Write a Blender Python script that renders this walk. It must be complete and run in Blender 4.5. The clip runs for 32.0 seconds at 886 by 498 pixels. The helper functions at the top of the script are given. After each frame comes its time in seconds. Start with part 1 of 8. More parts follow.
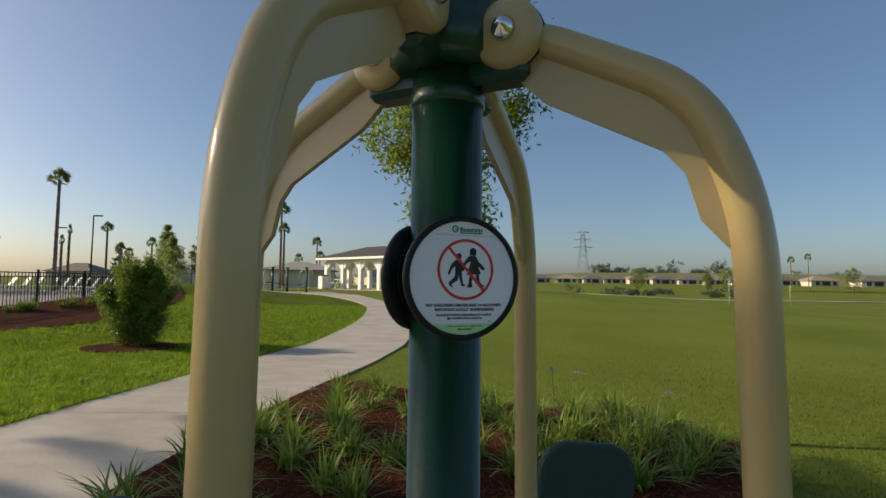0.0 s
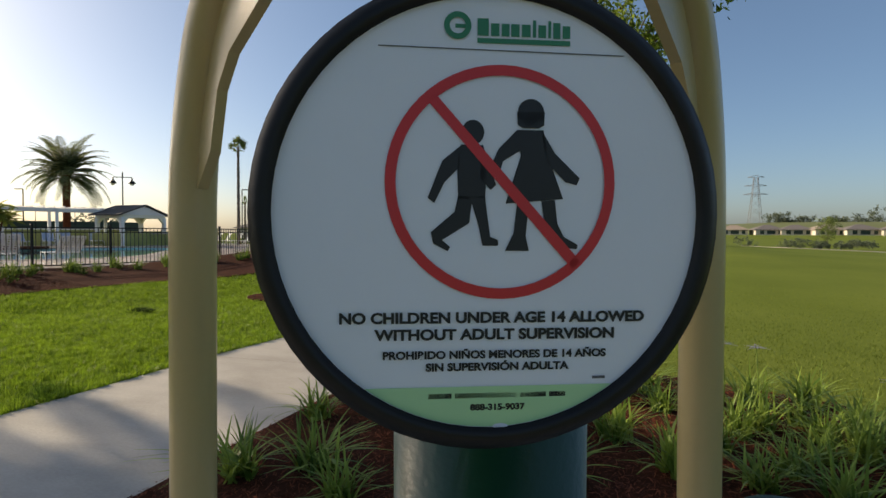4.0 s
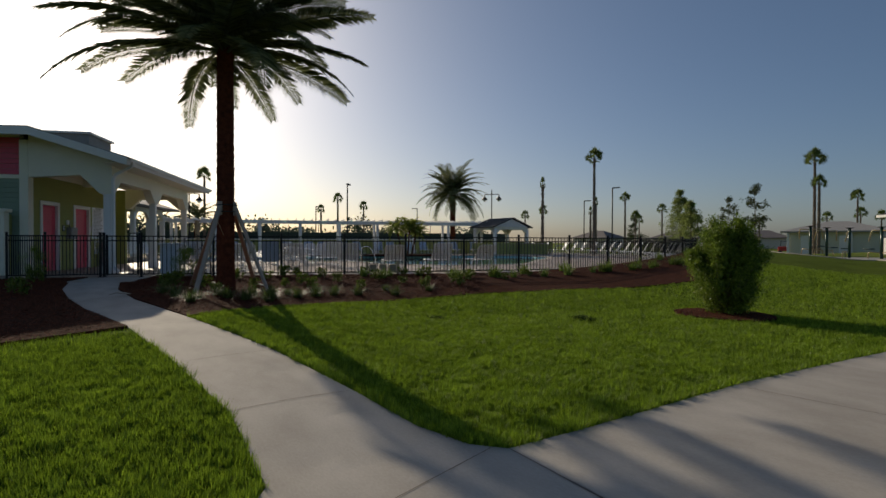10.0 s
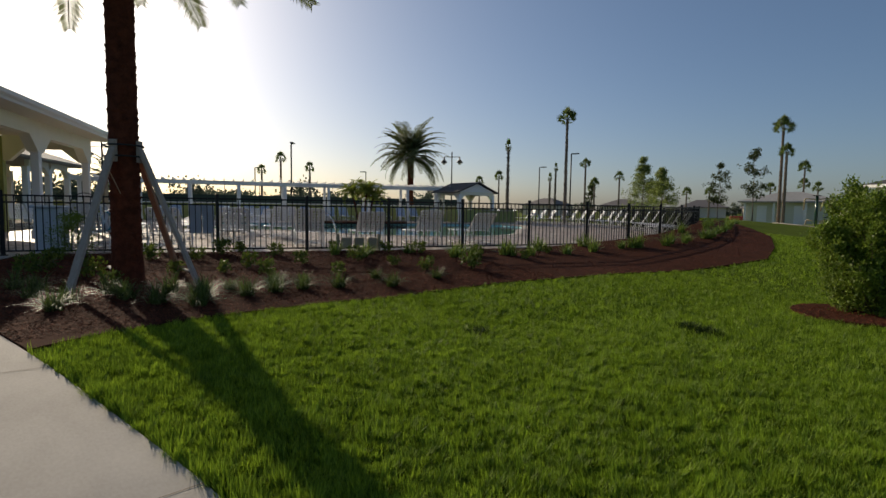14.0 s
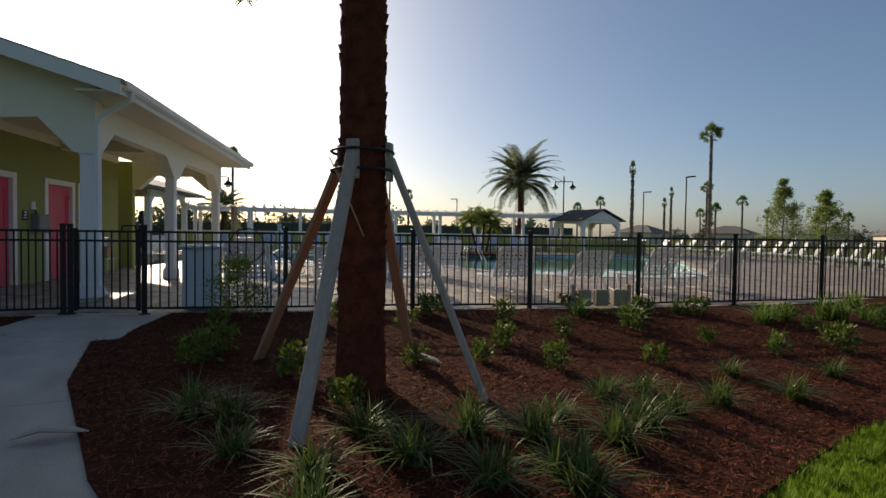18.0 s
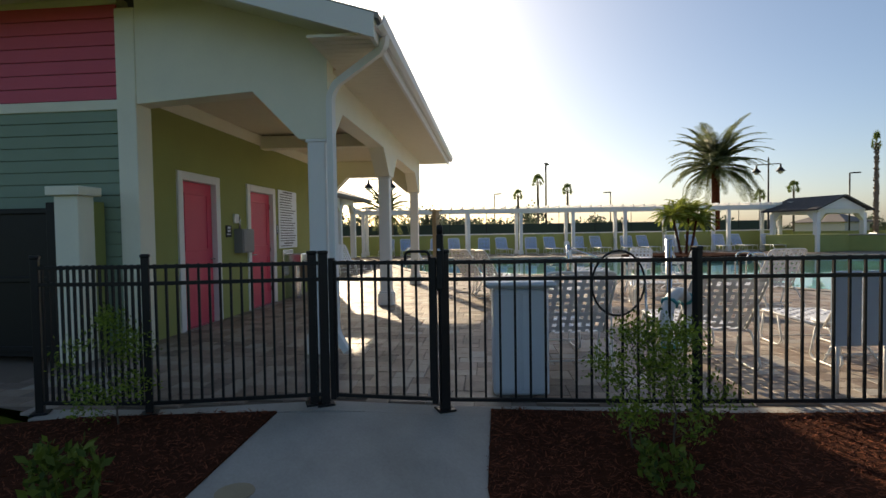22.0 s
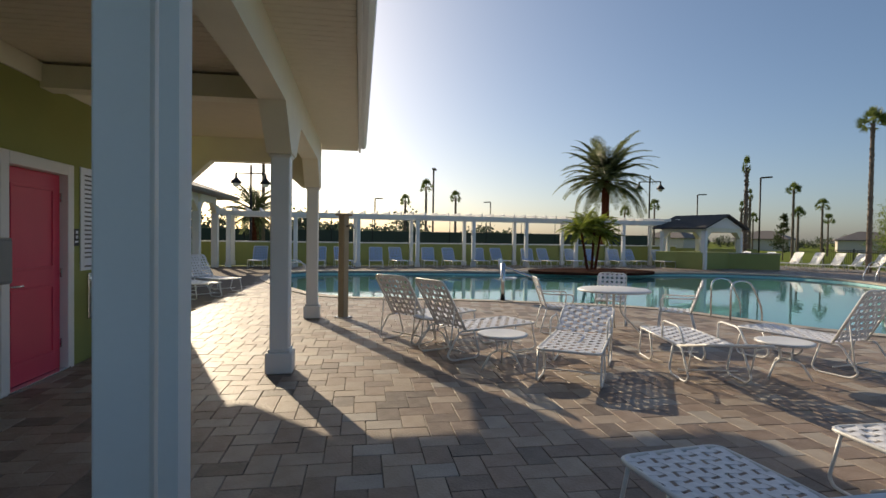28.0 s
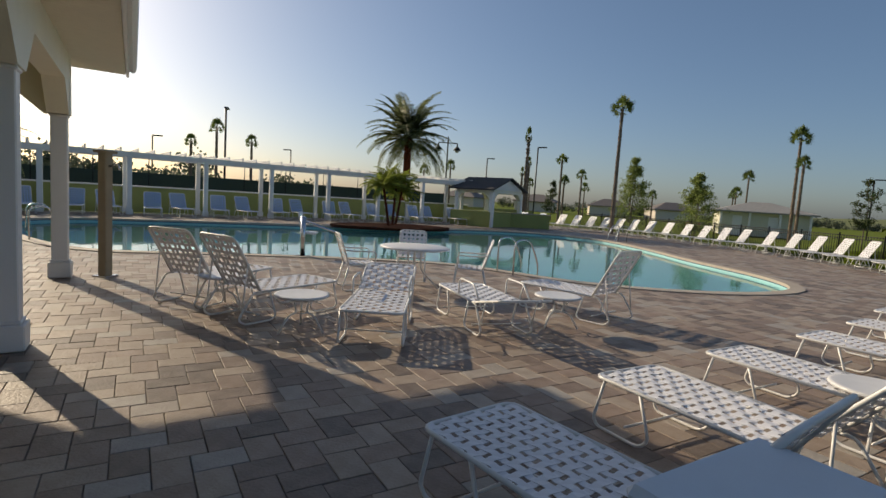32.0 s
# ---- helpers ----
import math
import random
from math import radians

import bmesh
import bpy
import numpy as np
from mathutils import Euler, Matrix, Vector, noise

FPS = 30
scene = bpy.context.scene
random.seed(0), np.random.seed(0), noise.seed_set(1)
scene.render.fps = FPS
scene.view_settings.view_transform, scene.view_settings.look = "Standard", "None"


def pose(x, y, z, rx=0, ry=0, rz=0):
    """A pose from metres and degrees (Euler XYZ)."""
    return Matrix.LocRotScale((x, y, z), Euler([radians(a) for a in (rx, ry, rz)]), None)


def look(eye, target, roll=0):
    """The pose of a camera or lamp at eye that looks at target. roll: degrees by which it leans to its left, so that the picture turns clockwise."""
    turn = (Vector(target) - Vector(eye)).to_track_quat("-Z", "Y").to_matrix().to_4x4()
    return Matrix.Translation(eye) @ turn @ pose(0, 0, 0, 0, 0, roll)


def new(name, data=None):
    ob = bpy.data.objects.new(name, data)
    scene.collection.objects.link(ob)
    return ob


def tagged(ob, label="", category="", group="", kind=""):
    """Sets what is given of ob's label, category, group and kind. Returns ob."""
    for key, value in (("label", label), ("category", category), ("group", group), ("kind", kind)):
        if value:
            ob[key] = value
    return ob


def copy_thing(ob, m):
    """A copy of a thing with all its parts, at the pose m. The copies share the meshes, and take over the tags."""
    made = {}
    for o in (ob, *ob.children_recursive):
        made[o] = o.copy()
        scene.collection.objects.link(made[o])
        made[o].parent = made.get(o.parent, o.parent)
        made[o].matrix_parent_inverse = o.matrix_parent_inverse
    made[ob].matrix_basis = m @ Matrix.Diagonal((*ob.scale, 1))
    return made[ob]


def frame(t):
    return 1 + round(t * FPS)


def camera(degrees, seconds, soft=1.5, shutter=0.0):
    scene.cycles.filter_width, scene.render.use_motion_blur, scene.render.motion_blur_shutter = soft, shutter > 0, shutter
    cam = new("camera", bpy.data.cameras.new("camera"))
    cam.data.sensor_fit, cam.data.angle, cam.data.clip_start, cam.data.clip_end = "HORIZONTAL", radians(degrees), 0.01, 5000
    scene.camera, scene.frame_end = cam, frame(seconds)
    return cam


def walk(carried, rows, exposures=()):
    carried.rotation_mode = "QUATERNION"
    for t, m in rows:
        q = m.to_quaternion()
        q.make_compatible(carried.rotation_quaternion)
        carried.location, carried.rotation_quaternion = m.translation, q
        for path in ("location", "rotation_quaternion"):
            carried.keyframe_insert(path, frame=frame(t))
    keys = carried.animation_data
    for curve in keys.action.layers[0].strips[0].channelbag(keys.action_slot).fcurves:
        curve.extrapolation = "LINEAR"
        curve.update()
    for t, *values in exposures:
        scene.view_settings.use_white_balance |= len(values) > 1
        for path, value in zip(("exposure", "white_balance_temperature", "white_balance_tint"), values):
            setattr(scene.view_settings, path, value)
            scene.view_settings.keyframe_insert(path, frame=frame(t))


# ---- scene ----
cam = camera(81.0, 32.0)
# seconds, eye, target, roll
PATH = [
    (0, (-0.695, -1.446, 1.033), (-0.798, 0.548, 1.157), 0.70),
    (0.5, (-0.651, -1.092, 1.079), (-0.862, 0.875, 1.371), 1.28),
    (1, (-0.628, -0.920, 1.089), (-1.079, 1.012, 1.348), 2.14),
    (1.5, (-0.642, -0.882, 1.086), (-1.262, 1.010, 1.272), 1.36),
    (2, (-0.648, -0.865, 1.078), (-1.360, 1.000, 1.207), 0.56),
    (2.5, (-0.649, -0.842, 1.046), (-1.339, 1.034, 1.087), 0.24),
    (3, (-0.659, -0.812, 1.026), (-1.335, 1.069, 0.982), 0.66),
    (3.5, (-0.657, -0.816, 1.028), (-1.312, 1.072, 0.964), 0.46),
    (5.5, (-0.639, -0.794, 1.035), (-1.261, 1.106, 0.997), -0.25),
    (6, (-0.638, -0.861, 1.027), (-1.201, 1.058, 0.996), -0.58),
    (6.5, (-0.646, -1.025, 1.018), (-1.080, 0.927, 0.977), -1.06),
    (7, (-0.637, -1.296, 0.988), (-1.030, 0.664, 0.925), -1.11),
    (7.5, (-0.843, -1.557, 0.998), (-1.179, 0.413, 0.906), 0.72),
    (8, (-1.114, -1.756, 1.017), (-1.708, 0.153, 0.950), 0.39),
    (8.5, (-1.456, -1.729, 1.009), (-2.412, 0.025, 0.905), 1.13),
    (9, (-1.795, -1.651, 0.985), (-3.070, -0.117, 0.844), 0.22),
    (9.5, (-2.214, -1.525, 0.975), (-3.763, -0.263, 0.882), 1.32),
    (10, (-2.822, -1.351, 0.988), (-4.438, -0.173, 0.963), 0.11),
    (10.5, (-3.217, -1.085, 0.973), (-4.777, 0.166, 0.967), 0.11),
    (11, (-3.613, -0.891, 0.918), (-5.298, 0.186, 0.922), 1.38),
    (11.5, (-4.100, -0.662, 0.949), (-5.817, 0.364, 0.923), 0.80),
    (12, (-4.561, -0.491, 0.939), (-6.201, 0.650, 0.849), 1.64),
    (12.5, (-5.009, -0.395, 0.965), (-6.651, 0.738, 0.827), 1.34),
    (13, (-5.557, -0.231, 0.984), (-7.040, 1.097, 0.795), 0.45),
    (13.5, (-6.105, -0.125, 0.994), (-7.568, 1.227, 0.820), 0.80),
    (15.5, (-8.449, -0.025, 1.030), (-9.977, 1.262, 0.938), -0.12),
    (16, (-9.091, -0.065, 1.085), (-10.639, 1.197, 0.985), -0.40),
    (16.5, (-9.779, -0.121, 1.067), (-11.452, 0.971, 0.978), -1.28),
    (17, (-10.342, -0.059, 1.093), (-11.895, 1.198, 1.002), -1.46),
    (17.5, (-10.786, -0.168, 1.132), (-12.407, 1.001, 1.066), 1.12),
    (18, (-11.293, -0.243, 1.164), (-12.946, 0.882, 1.109), 0.75),
    (18.5, (-11.953, -0.290, 1.181), (-13.667, 0.736, 1.089), 0.13),
    (19, (-12.528, -0.515, 1.173), (-14.335, 0.335, 1.066), 0.17),
    (19.5, (-13.082, -0.625, 1.219), (-14.875, 0.253, 1.098), -1.06),
    (20, (-13.656, -0.674, 1.279), (-15.428, 0.248, 1.178), -1.31),
    (20.5, (-14.213, -0.775, 1.282), (-16.049, 0.016, 1.231), -1.71),
    (21, (-14.780, -0.792, 1.295), (-16.597, 0.042, 1.238), -2.10),
    (21.5, (-15.305, -0.903, 1.324), (-17.186, -0.227, 1.243), -0.69),
    (22, (-15.847, -0.987, 1.379), (-17.725, -0.302, 1.316), -0.91),
    (22.5, (-16.360, -0.927, 1.384), (-18.137, -0.011, 1.318), -1.40),
    (23, (-16.824, -0.912, 1.391), (-18.592, 0.021, 1.336), -1.65),
    (23.5, (-17.325, -0.899, 1.439), (-19.068, 0.080, 1.390), -2.40),
    (24, (-17.755, -0.780, 1.474), (-19.457, 0.271, 1.456), -2.44),
    (24.5, (-18.234, -0.741, 1.496), (-19.971, 0.249, 1.550), -1.42),
    (25, (-18.645, -0.608, 1.545), (-20.283, 0.535, 1.644), -2.13),
    (25.5, (-18.877, -0.462, 1.523), (-20.527, 0.665, 1.605), -1.68),
    (27.5, (-19.745, -0.441, 1.556), (-21.339, 0.766, 1.516), 1.31),
    (28, (-19.727, -0.384, 1.557), (-21.381, 0.740, 1.514), 0.82),
    (28.5, (-19.730, -0.308, 1.559), (-21.393, 0.802, 1.496), 0.84),
    (29, (-19.793, -0.298, 1.570), (-21.467, 0.794, 1.491), 0.57),
    (29.5, (-19.918, -0.323, 1.566), (-21.495, 0.907, 1.525), 0.53),
    (29.7, (-19.952, -0.312, 1.560), (-21.484, 0.968, 1.482), 1.67),
    (29.8, (-20.032, -0.269, 1.558), (-21.541, 1.036, 1.461), 2.24),
    (30, (-20.047, -0.269, 1.552), (-21.511, 1.086, 1.418), 3.38),
    (30.5, (-20.026, -0.246, 1.562), (-21.394, 1.206, 1.411), 4.82),
    (31, (-20.027, -0.225, 1.555), (-21.263, 1.340, 1.400), 5.01),
    (31.5, (-19.993, -0.203, 1.590), (-21.155, 1.414, 1.399), 4.62),
    (32, (-19.977, -0.186, 1.586), (-21.087, 1.467, 1.392), 3.70),
]
EXPOSURE = [(0, 0.08, 7500, 10), (1, 0.28, 7500, 10), (2, -0.1, 7400, 10), (3, 0.3, 7500, 10), (6, 0.3, 7600, 10), (7, 0.4, 7700, 10), (8, 0.16, 7550, 10), (9, -0.42, 7300, 10), (10, -0.8, 6950, 10), (11, -0.68, 6900, 10), (13, -0.45, 6950, 10), (16, -0.5, 7050, 10), (19, 0.1, 7400, 10), (20, 0.3, 7550, 10), (21.5, 0.28, 7700, 10), (23, 0.58, 7750, 10), (25, 0.33, 7750, 10), (28, 0.0, 7350, 10), (30, -0.08, 7300, 10), (32, -0.2, 7250, 10)]
walk(cam, [(t, look(eye, target, roll)) for t, eye, target, roll in PATH], EXPOSURE)

# ---- light ----
SUN_AZ = radians(87.0)      # left of +y
SUN_EL = radians(23.4)
world = bpy.data.worlds.new("sky")
scene.world = world
world.use_nodes = True
wn = world.node_tree
sky = wn.nodes.new("ShaderNodeTexSky")
sky.sky_type = 'NISHITA'
sky.sun_disc = False
sky.sun_elevation = SUN_EL
sky.sun_rotation = -SUN_AZ
sky.air_density, sky.dust_density, sky.ozone_density = 0.8, 1.7, 3.2
wn.nodes["Background"].inputs[1].default_value = 0.12
hue = wn.nodes.new("ShaderNodeHueSaturation")
hue.inputs["Saturation"].default_value = 1.1
# a thin, even haze over the whole sky
haze = wn.nodes.new("ShaderNodeMix")
haze.data_type = 'RGBA'
haze.inputs[0].default_value = 0.10
haze.inputs[7].default_value = (3.0, 4.3, 6.3, 1)
wn.links.new(sky.outputs[0], hue.inputs["Color"])
wn.links.new(hue.outputs[0], haze.inputs[6])
wn.links.new(haze.outputs[2], wn.nodes["Background"].inputs[0])
sun_data = bpy.data.lights.new("sun", 'SUN')
sun_data.energy, sun_data.angle, sun_data.color = 4.9, radians(0.6), (1.0, 0.88, 0.71)
sun = new("sun", sun_data)
to_sun = Vector((-math.sin(SUN_AZ) * math.cos(SUN_EL), math.cos(SUN_AZ) * math.cos(SUN_EL), math.sin(SUN_EL)))
sun.matrix_world = look(to_sun * 60, (0, 0, 0))

# ---- materials ----
def mat(name, base, rough=0.6, metal=0.0, var=0.15, scale=8.0, fine=60.0, bump=0.15, second=None, island=0.0, coat=0.0, spec=0.5, trans=0.0, obj_rand=0.0, stretch=None):
    """A surface with two scales of colour change and a fine relief."""
    m = bpy.data.materials.new(name)
    m.use_nodes = True
    n, l = m.node_tree.nodes, m.node_tree.links
    b = n["Principled BSDF"]
    tc = n.new("ShaderNodeTexCoord")
    src = tc.outputs["Object"]
    if stretch:
        mp = n.new("ShaderNodeMapping")
        mp.inputs["Scale"].default_value = stretch
        l.new(src, mp.inputs[0])
        src = mp.outputs[0]
    big, small = n.new("ShaderNodeTexNoise"), n.new("ShaderNodeTexNoise")
    big.inputs["Scale"].default_value, big.inputs["Detail"].default_value = scale, 4
    small.inputs["Scale"].default_value, small.inputs["Detail"].default_value = fine, 3
    l.new(src, big.inputs["Vector"]), l.new(src, small.inputs["Vector"])
    mix = n.new("ShaderNodeMix")
    mix.data_type = 'RGBA'
    lo = [c * (1 - var) for c in base]
    hi = second if second else [min(1, c * (1 + var)) for c in base]
    mix.inputs[6].default_value, mix.inputs[7].default_value = (*lo, 1), (*hi, 1)
    add = n.new("ShaderNodeMath")
    add.operation = 'MULTIPLY_ADD'
    add.inputs[1].default_value = 0.35
    sub = n.new("ShaderNodeMath")
    sub.operation = 'SUBTRACT'
    sub.inputs[1].default_value = 0.18
    l.new(small.outputs[0], add.inputs[0]), l.new(big.outputs[0], sub.inputs[0]), l.new(sub.outputs[0], add.inputs[2])
    fac = add.outputs[0]
    if island or obj_rand:
        g = n.new("ShaderNodeNewGeometry") if island else n.new("ShaderNodeObjectInfo")
        ad = n.new("ShaderNodeMath")
        ad.operation = 'MULTIPLY_ADD'
        ad.inputs[1].default_value = island or obj_rand
        l.new(g.outputs["Random Per Island" if island else "Random"], ad.inputs[0]), l.new(fac, ad.inputs[2])
        s2 = n.new("ShaderNodeMath")
        s2.operation = 'SUBTRACT'
        s2.inputs[1].default_value = (island or obj_rand) * 0.5
        l.new(ad.outputs[0], s2.inputs[0])
        fac = s2.outputs[0]
    l.new(fac, mix.inputs[0])
    l.new(mix.outputs[2], b.inputs["Base Color"])
    b.inputs["Roughness"].default_value, b.inputs["Metallic"].default_value = rough, metal
    b.inputs["Specular IOR Level"].default_value = spec
    if coat:
        b.inputs["Coat Weight"].default_value, b.inputs["Coat Roughness"].default_value = coat, 0.15
    if trans:
        b.inputs["Transmission Weight"].default_value = trans
    if bump:
        bp = n.new("ShaderNodeBump")
        bp.inputs["Strength"].default_value, bp.inputs["Distance"].default_value = bump, 0.01
        l.new(small.outputs[0], bp.inputs["Height"])
        l.new(bp.outputs[0], b.inputs["Normal"])
    return m

def leaf_mat(name, base, second, rough=0.45, island=0.9, through_light=0.35):
    m = mat(name, base, rough, var=0.3, scale=3, fine=30, bump=0, second=second, island=island, spec=0.2)
    n, l = m.node_tree.nodes, m.node_tree.links
    b = n["Principled BSDF"]
    tr = n.new("ShaderNodeBsdfTranslucent")
    mx = n.new("ShaderNodeMixShader")
    mx.inputs[0].default_value = through_light
    l.new(b.inputs["Base Color"].links[0].from_socket, tr.inputs[0])
    l.new(b.outputs[0], mx.inputs[1]), l.new(tr.outputs[0], mx.inputs[2])
    l.new(mx.outputs[0], n["Material Output"].inputs[0])
    return m

M_LAWN = mat("lawn", (0.05, 0.078, 0.008), 0.9, var=0.3, scale=1.2, fine=45, bump=0.8, second=(0.115, 0.155, 0.012), spec=0.05)
M_FAIR = mat("fairway", (0.100, 0.145, 0.018), 0.9, var=0.3, scale=0.25, fine=16, bump=0.5, second=(0.185, 0.220, 0.040), spec=0.05)
M_BLADE = leaf_mat("grass_blade", (0.10, 0.185, 0.012), (0.35, 0.50, 0.045), 0.55, through_light=0.45)
M_MULCH = mat("mulch_ground", (0.045, 0.018, 0.011), 0.95, var=0.4, scale=5, fine=60, bump=1.0, second=(0.10, 0.034, 0.018), spec=0.05)
M_CHIP = mat("mulch_chip", (0.07, 0.025, 0.014), 0.85, var=0.4, scale=9, fine=60, bump=0.3, second=(0.25, 0.076, 0.038), island=0.9, spec=0.1)
M_CONC = mat("concrete", (0.37, 0.335, 0.285), 0.8, var=0.3, scale=1.3, fine=34, bump=0.25, second=(0.53, 0.49, 0.43), spec=0.25, stretch=(1.0, 1.8, 1.0))
M_JOINT = mat("joint", (0.15, 0.12, 0.10), 0.9)
M_SAND = mat("joint_sand", (0.16, 0.12, 0.09), 0.95, bump=0.4)
def paver_mat(name, island):
    """Blended tan, rose, grey and brown concrete pavers, one tone a piece."""
    m = mat(name, (0.13, 0.10, 0.08), 0.55, var=0.6, scale=7, fine=42, bump=0.5, second=(0.50, 0.45, 0.39), spec=0.3)
    n, l = m.node_tree.nodes, m.node_tree.links
    b = n["Principled BSDF"]
    speck = b.inputs["Base Color"].links[0].from_socket
    g = n.new("ShaderNodeNewGeometry") if island else n.new("ShaderNodeObjectInfo")
    ramp = n.new("ShaderNodeValToRGB")
    cr = ramp.color_ramp
    cr.elements[0].color, cr.elements[1].color = (0.085, 0.056, 0.042, 1), (0.36, 0.34, 0.31, 1)
    for p, c in ((0.2, (0.17, 0.11, 0.08)), (0.42, (0.27, 0.18, 0.13)), (0.62, (0.33, 0.25, 0.185)), (0.82, (0.39, 0.31, 0.24))):
        cr.elements.new(p).color = (*c, 1)
    l.new(g.outputs["Random Per Island" if island else "Random"], ramp.inputs[0])
    mx = n.new("ShaderNodeMix")
    mx.data_type = 'RGBA'
    mx.inputs[0].default_value = 0.38
    l.new(ramp.outputs[0], mx.inputs[6]), l.new(speck, mx.inputs[7])
    l.new(mx.outputs[2], b.inputs["Base Color"])
    return m
M_COPING = mat("coping", (0.42, 0.36, 0.29), 0.7, var=0.2, scale=4, fine=60, bump=0.3)
M_PAVER, M_PAVER_FAR = paver_mat("paver", False), paver_mat("paver_far", True)
M_BLACK = mat("black_metal", (0.009, 0.009, 0.010), 0.45, var=0.2, bump=0.05, spec=0.3)
M_WHITE = mat("white_paint", (0.78, 0.77, 0.74), 0.5, var=0.05, scale=2, fine=40, bump=0.05)
M_TRIMW = mat("white_trim", (0.78, 0.75, 0.60), 0.55, var=0.06, scale=3, fine=30, bump=0.06)
M_GREENWALL = mat("olive_stucco", (0.30, 0.32, 0.10), 0.8, var=0.1, scale=2, fine=90, bump=0.4)
M_SIDING = mat("sage_siding", (0.22, 0.30, 0.22), 0.65, var=0.08, scale=2, fine=60, bump=0.1)
M_PINK = mat("pink_siding", (0.62, 0.09, 0.14), 0.6, var=0.08, scale=2, fine=60, bump=0.1)
M_DOOR = mat("pink_door", (0.68, 0.055, 0.11), 0.45, var=0.06, scale=2, fine=30, bump=0.05)
M_SOFFIT = mat("soffit", (0.72, 0.66, 0.52), 0.6, var=0.06, bump=0.06)
M_ROOF = mat("dark_shingle", (0.035, 0.033, 0.036), 0.85, var=0.3, scale=4, fine=40, bump=0.5, second=(0.07, 0.065, 0.065))
M_ROOFL = mat("grey_shingle", (0.30, 0.29, 0.27), 0.85, var=0.2, scale=4, fine=40, bump=0.5)
M_TAN = mat("tan_enamel", (0.45, 0.34, 0.155), 0.33, var=0.05, scale=6, fine=120, bump=0.05, coat=0.3)
M_GREEN = mat("dark_green_enamel", (0.004, 0.044, 0.020), 0.3, var=0.15, scale=6, fine=140, bump=0.08, coat=0.12)
M_RUBBER = mat("green_pad", (0.008, 0.035, 0.026), 0.6, var=0.15, fine=150, bump=0.2)
M_CHROME = mat("chrome", (0.75, 0.75, 0.75), 0.15, 1.0, var=0.05, bump=0)
M_STEEL = mat("steel_rail", (0.62, 0.63, 0.64), 0.22, 1.0, var=0.05, bump=0)
M_SIGNW = mat("sign_face", (0.74, 0.77, 0.84), 0.4, var=0.03, bump=0.02)
M_INK = mat("ink", (0.012, 0.012, 0.014), 0.5, var=0.05, bump=0)
M_RED = mat("sign_red", (0.62, 0.03, 0.035), 0.45, var=0.05, bump=0)
M_SGREEN = mat("sign_green", (0.42, 0.70, 0.38), 0.45, var=0.04, bump=0)
M_LOGO = mat("logo_green", (0.02, 0.20, 0.10), 0.45, var=0.05, bump=0)
M_BARK = mat("bark", (0.10, 0.075, 0.055), 0.9, var=0.4, scale=12, fine=60, bump=1.0, second=(0.20, 0.16, 0.12))
M_PBARK = mat("palm_bark", (0.026, 0.010, 0.007), 0.95, var=0.4, scale=9, fine=45, bump=0.9, second=(0.21, 0.060, 0.032), spec=0.1)
M_PBARK2 = mat("palm_bark_grey", (0.22, 0.165, 0.12), 0.9, var=0.35, scale=10, fine=50, bump=0.8)
M_WOOD = mat("brace_wood_grey", (0.40, 0.325, 0.27), 0.8, var=0.25, scale=6, fine=50, bump=0.3, stretch=(6, 6, 0.6))
# darker, redder copy of the brace wood: backlit shade put into the colour
M_WOOD_BACKLIT = mat("brace_wood_backlit", (0.36, 0.19, 0.11), 0.75, var=0.25, scale=6, fine=50, bump=0.3, stretch=(6, 6, 0.6))
M_FROND = leaf_mat("palm_frond", (0.085, 0.11, 0.045), (0.25, 0.28, 0.13), through_light=0.55)
M_FAN = leaf_mat("fan_frond", (0.08, 0.12, 0.03), (0.22, 0.28, 0.09))
M_PYGMY = leaf_mat("pygmy_frond", (0.15, 0.20, 0.03), (0.38, 0.44, 0.09), through_light=0.65)
M_CYP = leaf_mat("cypress_leaf", (0.14, 0.20, 0.05), (0.34, 0.40, 0.13), through_light=0.6)
M_OAK = leaf_mat("oak_leaf", (0.11, 0.18, 0.025), (0.30, 0.38, 0.06), through_light=0.5)
M_BUSH = leaf_mat("bush_leaf", (0.085, 0.16, 0.02), (0.26, 0.35, 0.05))
M_LIRI = leaf_mat("liriope_leaf", (0.05, 0.09, 0.02), (0.17, 0.23, 0.06))
M_LILY = leaf_mat("lily_leaf", (0.10, 0.19, 0.03), (0.32, 0.42, 0.08))
M_SHRUB = leaf_mat("shrub_leaf", (0.05, 0.10, 0.015), (0.19, 0.24, 0.04))
M_WEED = leaf_mat("weed_leaf", (0.03, 0.055, 0.008), (0.06, 0.10, 0.015), 0.8, through_light=0.1)
M_FARTREE = leaf_mat("far_tree", (0.045, 0.07, 0.025), (0.11, 0.14, 0.055))
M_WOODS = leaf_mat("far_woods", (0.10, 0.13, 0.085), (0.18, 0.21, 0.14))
M_FLOWER = mat("lilac_flower", (0.35, 0.30, 0.52), 0.6, bump=0)
M_STRAP = mat("white_strap", (0.74, 0.74, 0.76), 0.4, var=0.05, fine=40, bump=0.03)
M_STRAPB = mat("blue_strap", (0.33, 0.44, 0.66), 0.4, var=0.06, fine=40, bump=0.03)
M_FRAME = mat("white_tube", (0.74, 0.73, 0.70), 0.35, var=0.05, bump=0.02)
M_TABLE = mat("white_tabletop", (0.66, 0.66, 0.66), 0.4, var=0.08, scale=12, fine=90, bump=0.05)
M_BIN = mat("pale_blue_plastic", (0.60, 0.66, 0.72), 0.4, var=0.05, bump=0.05)
M_BINB = mat("blue_grey_panel", (0.36, 0.43, 0.52), 0.45, var=0.06, bump=0.05)
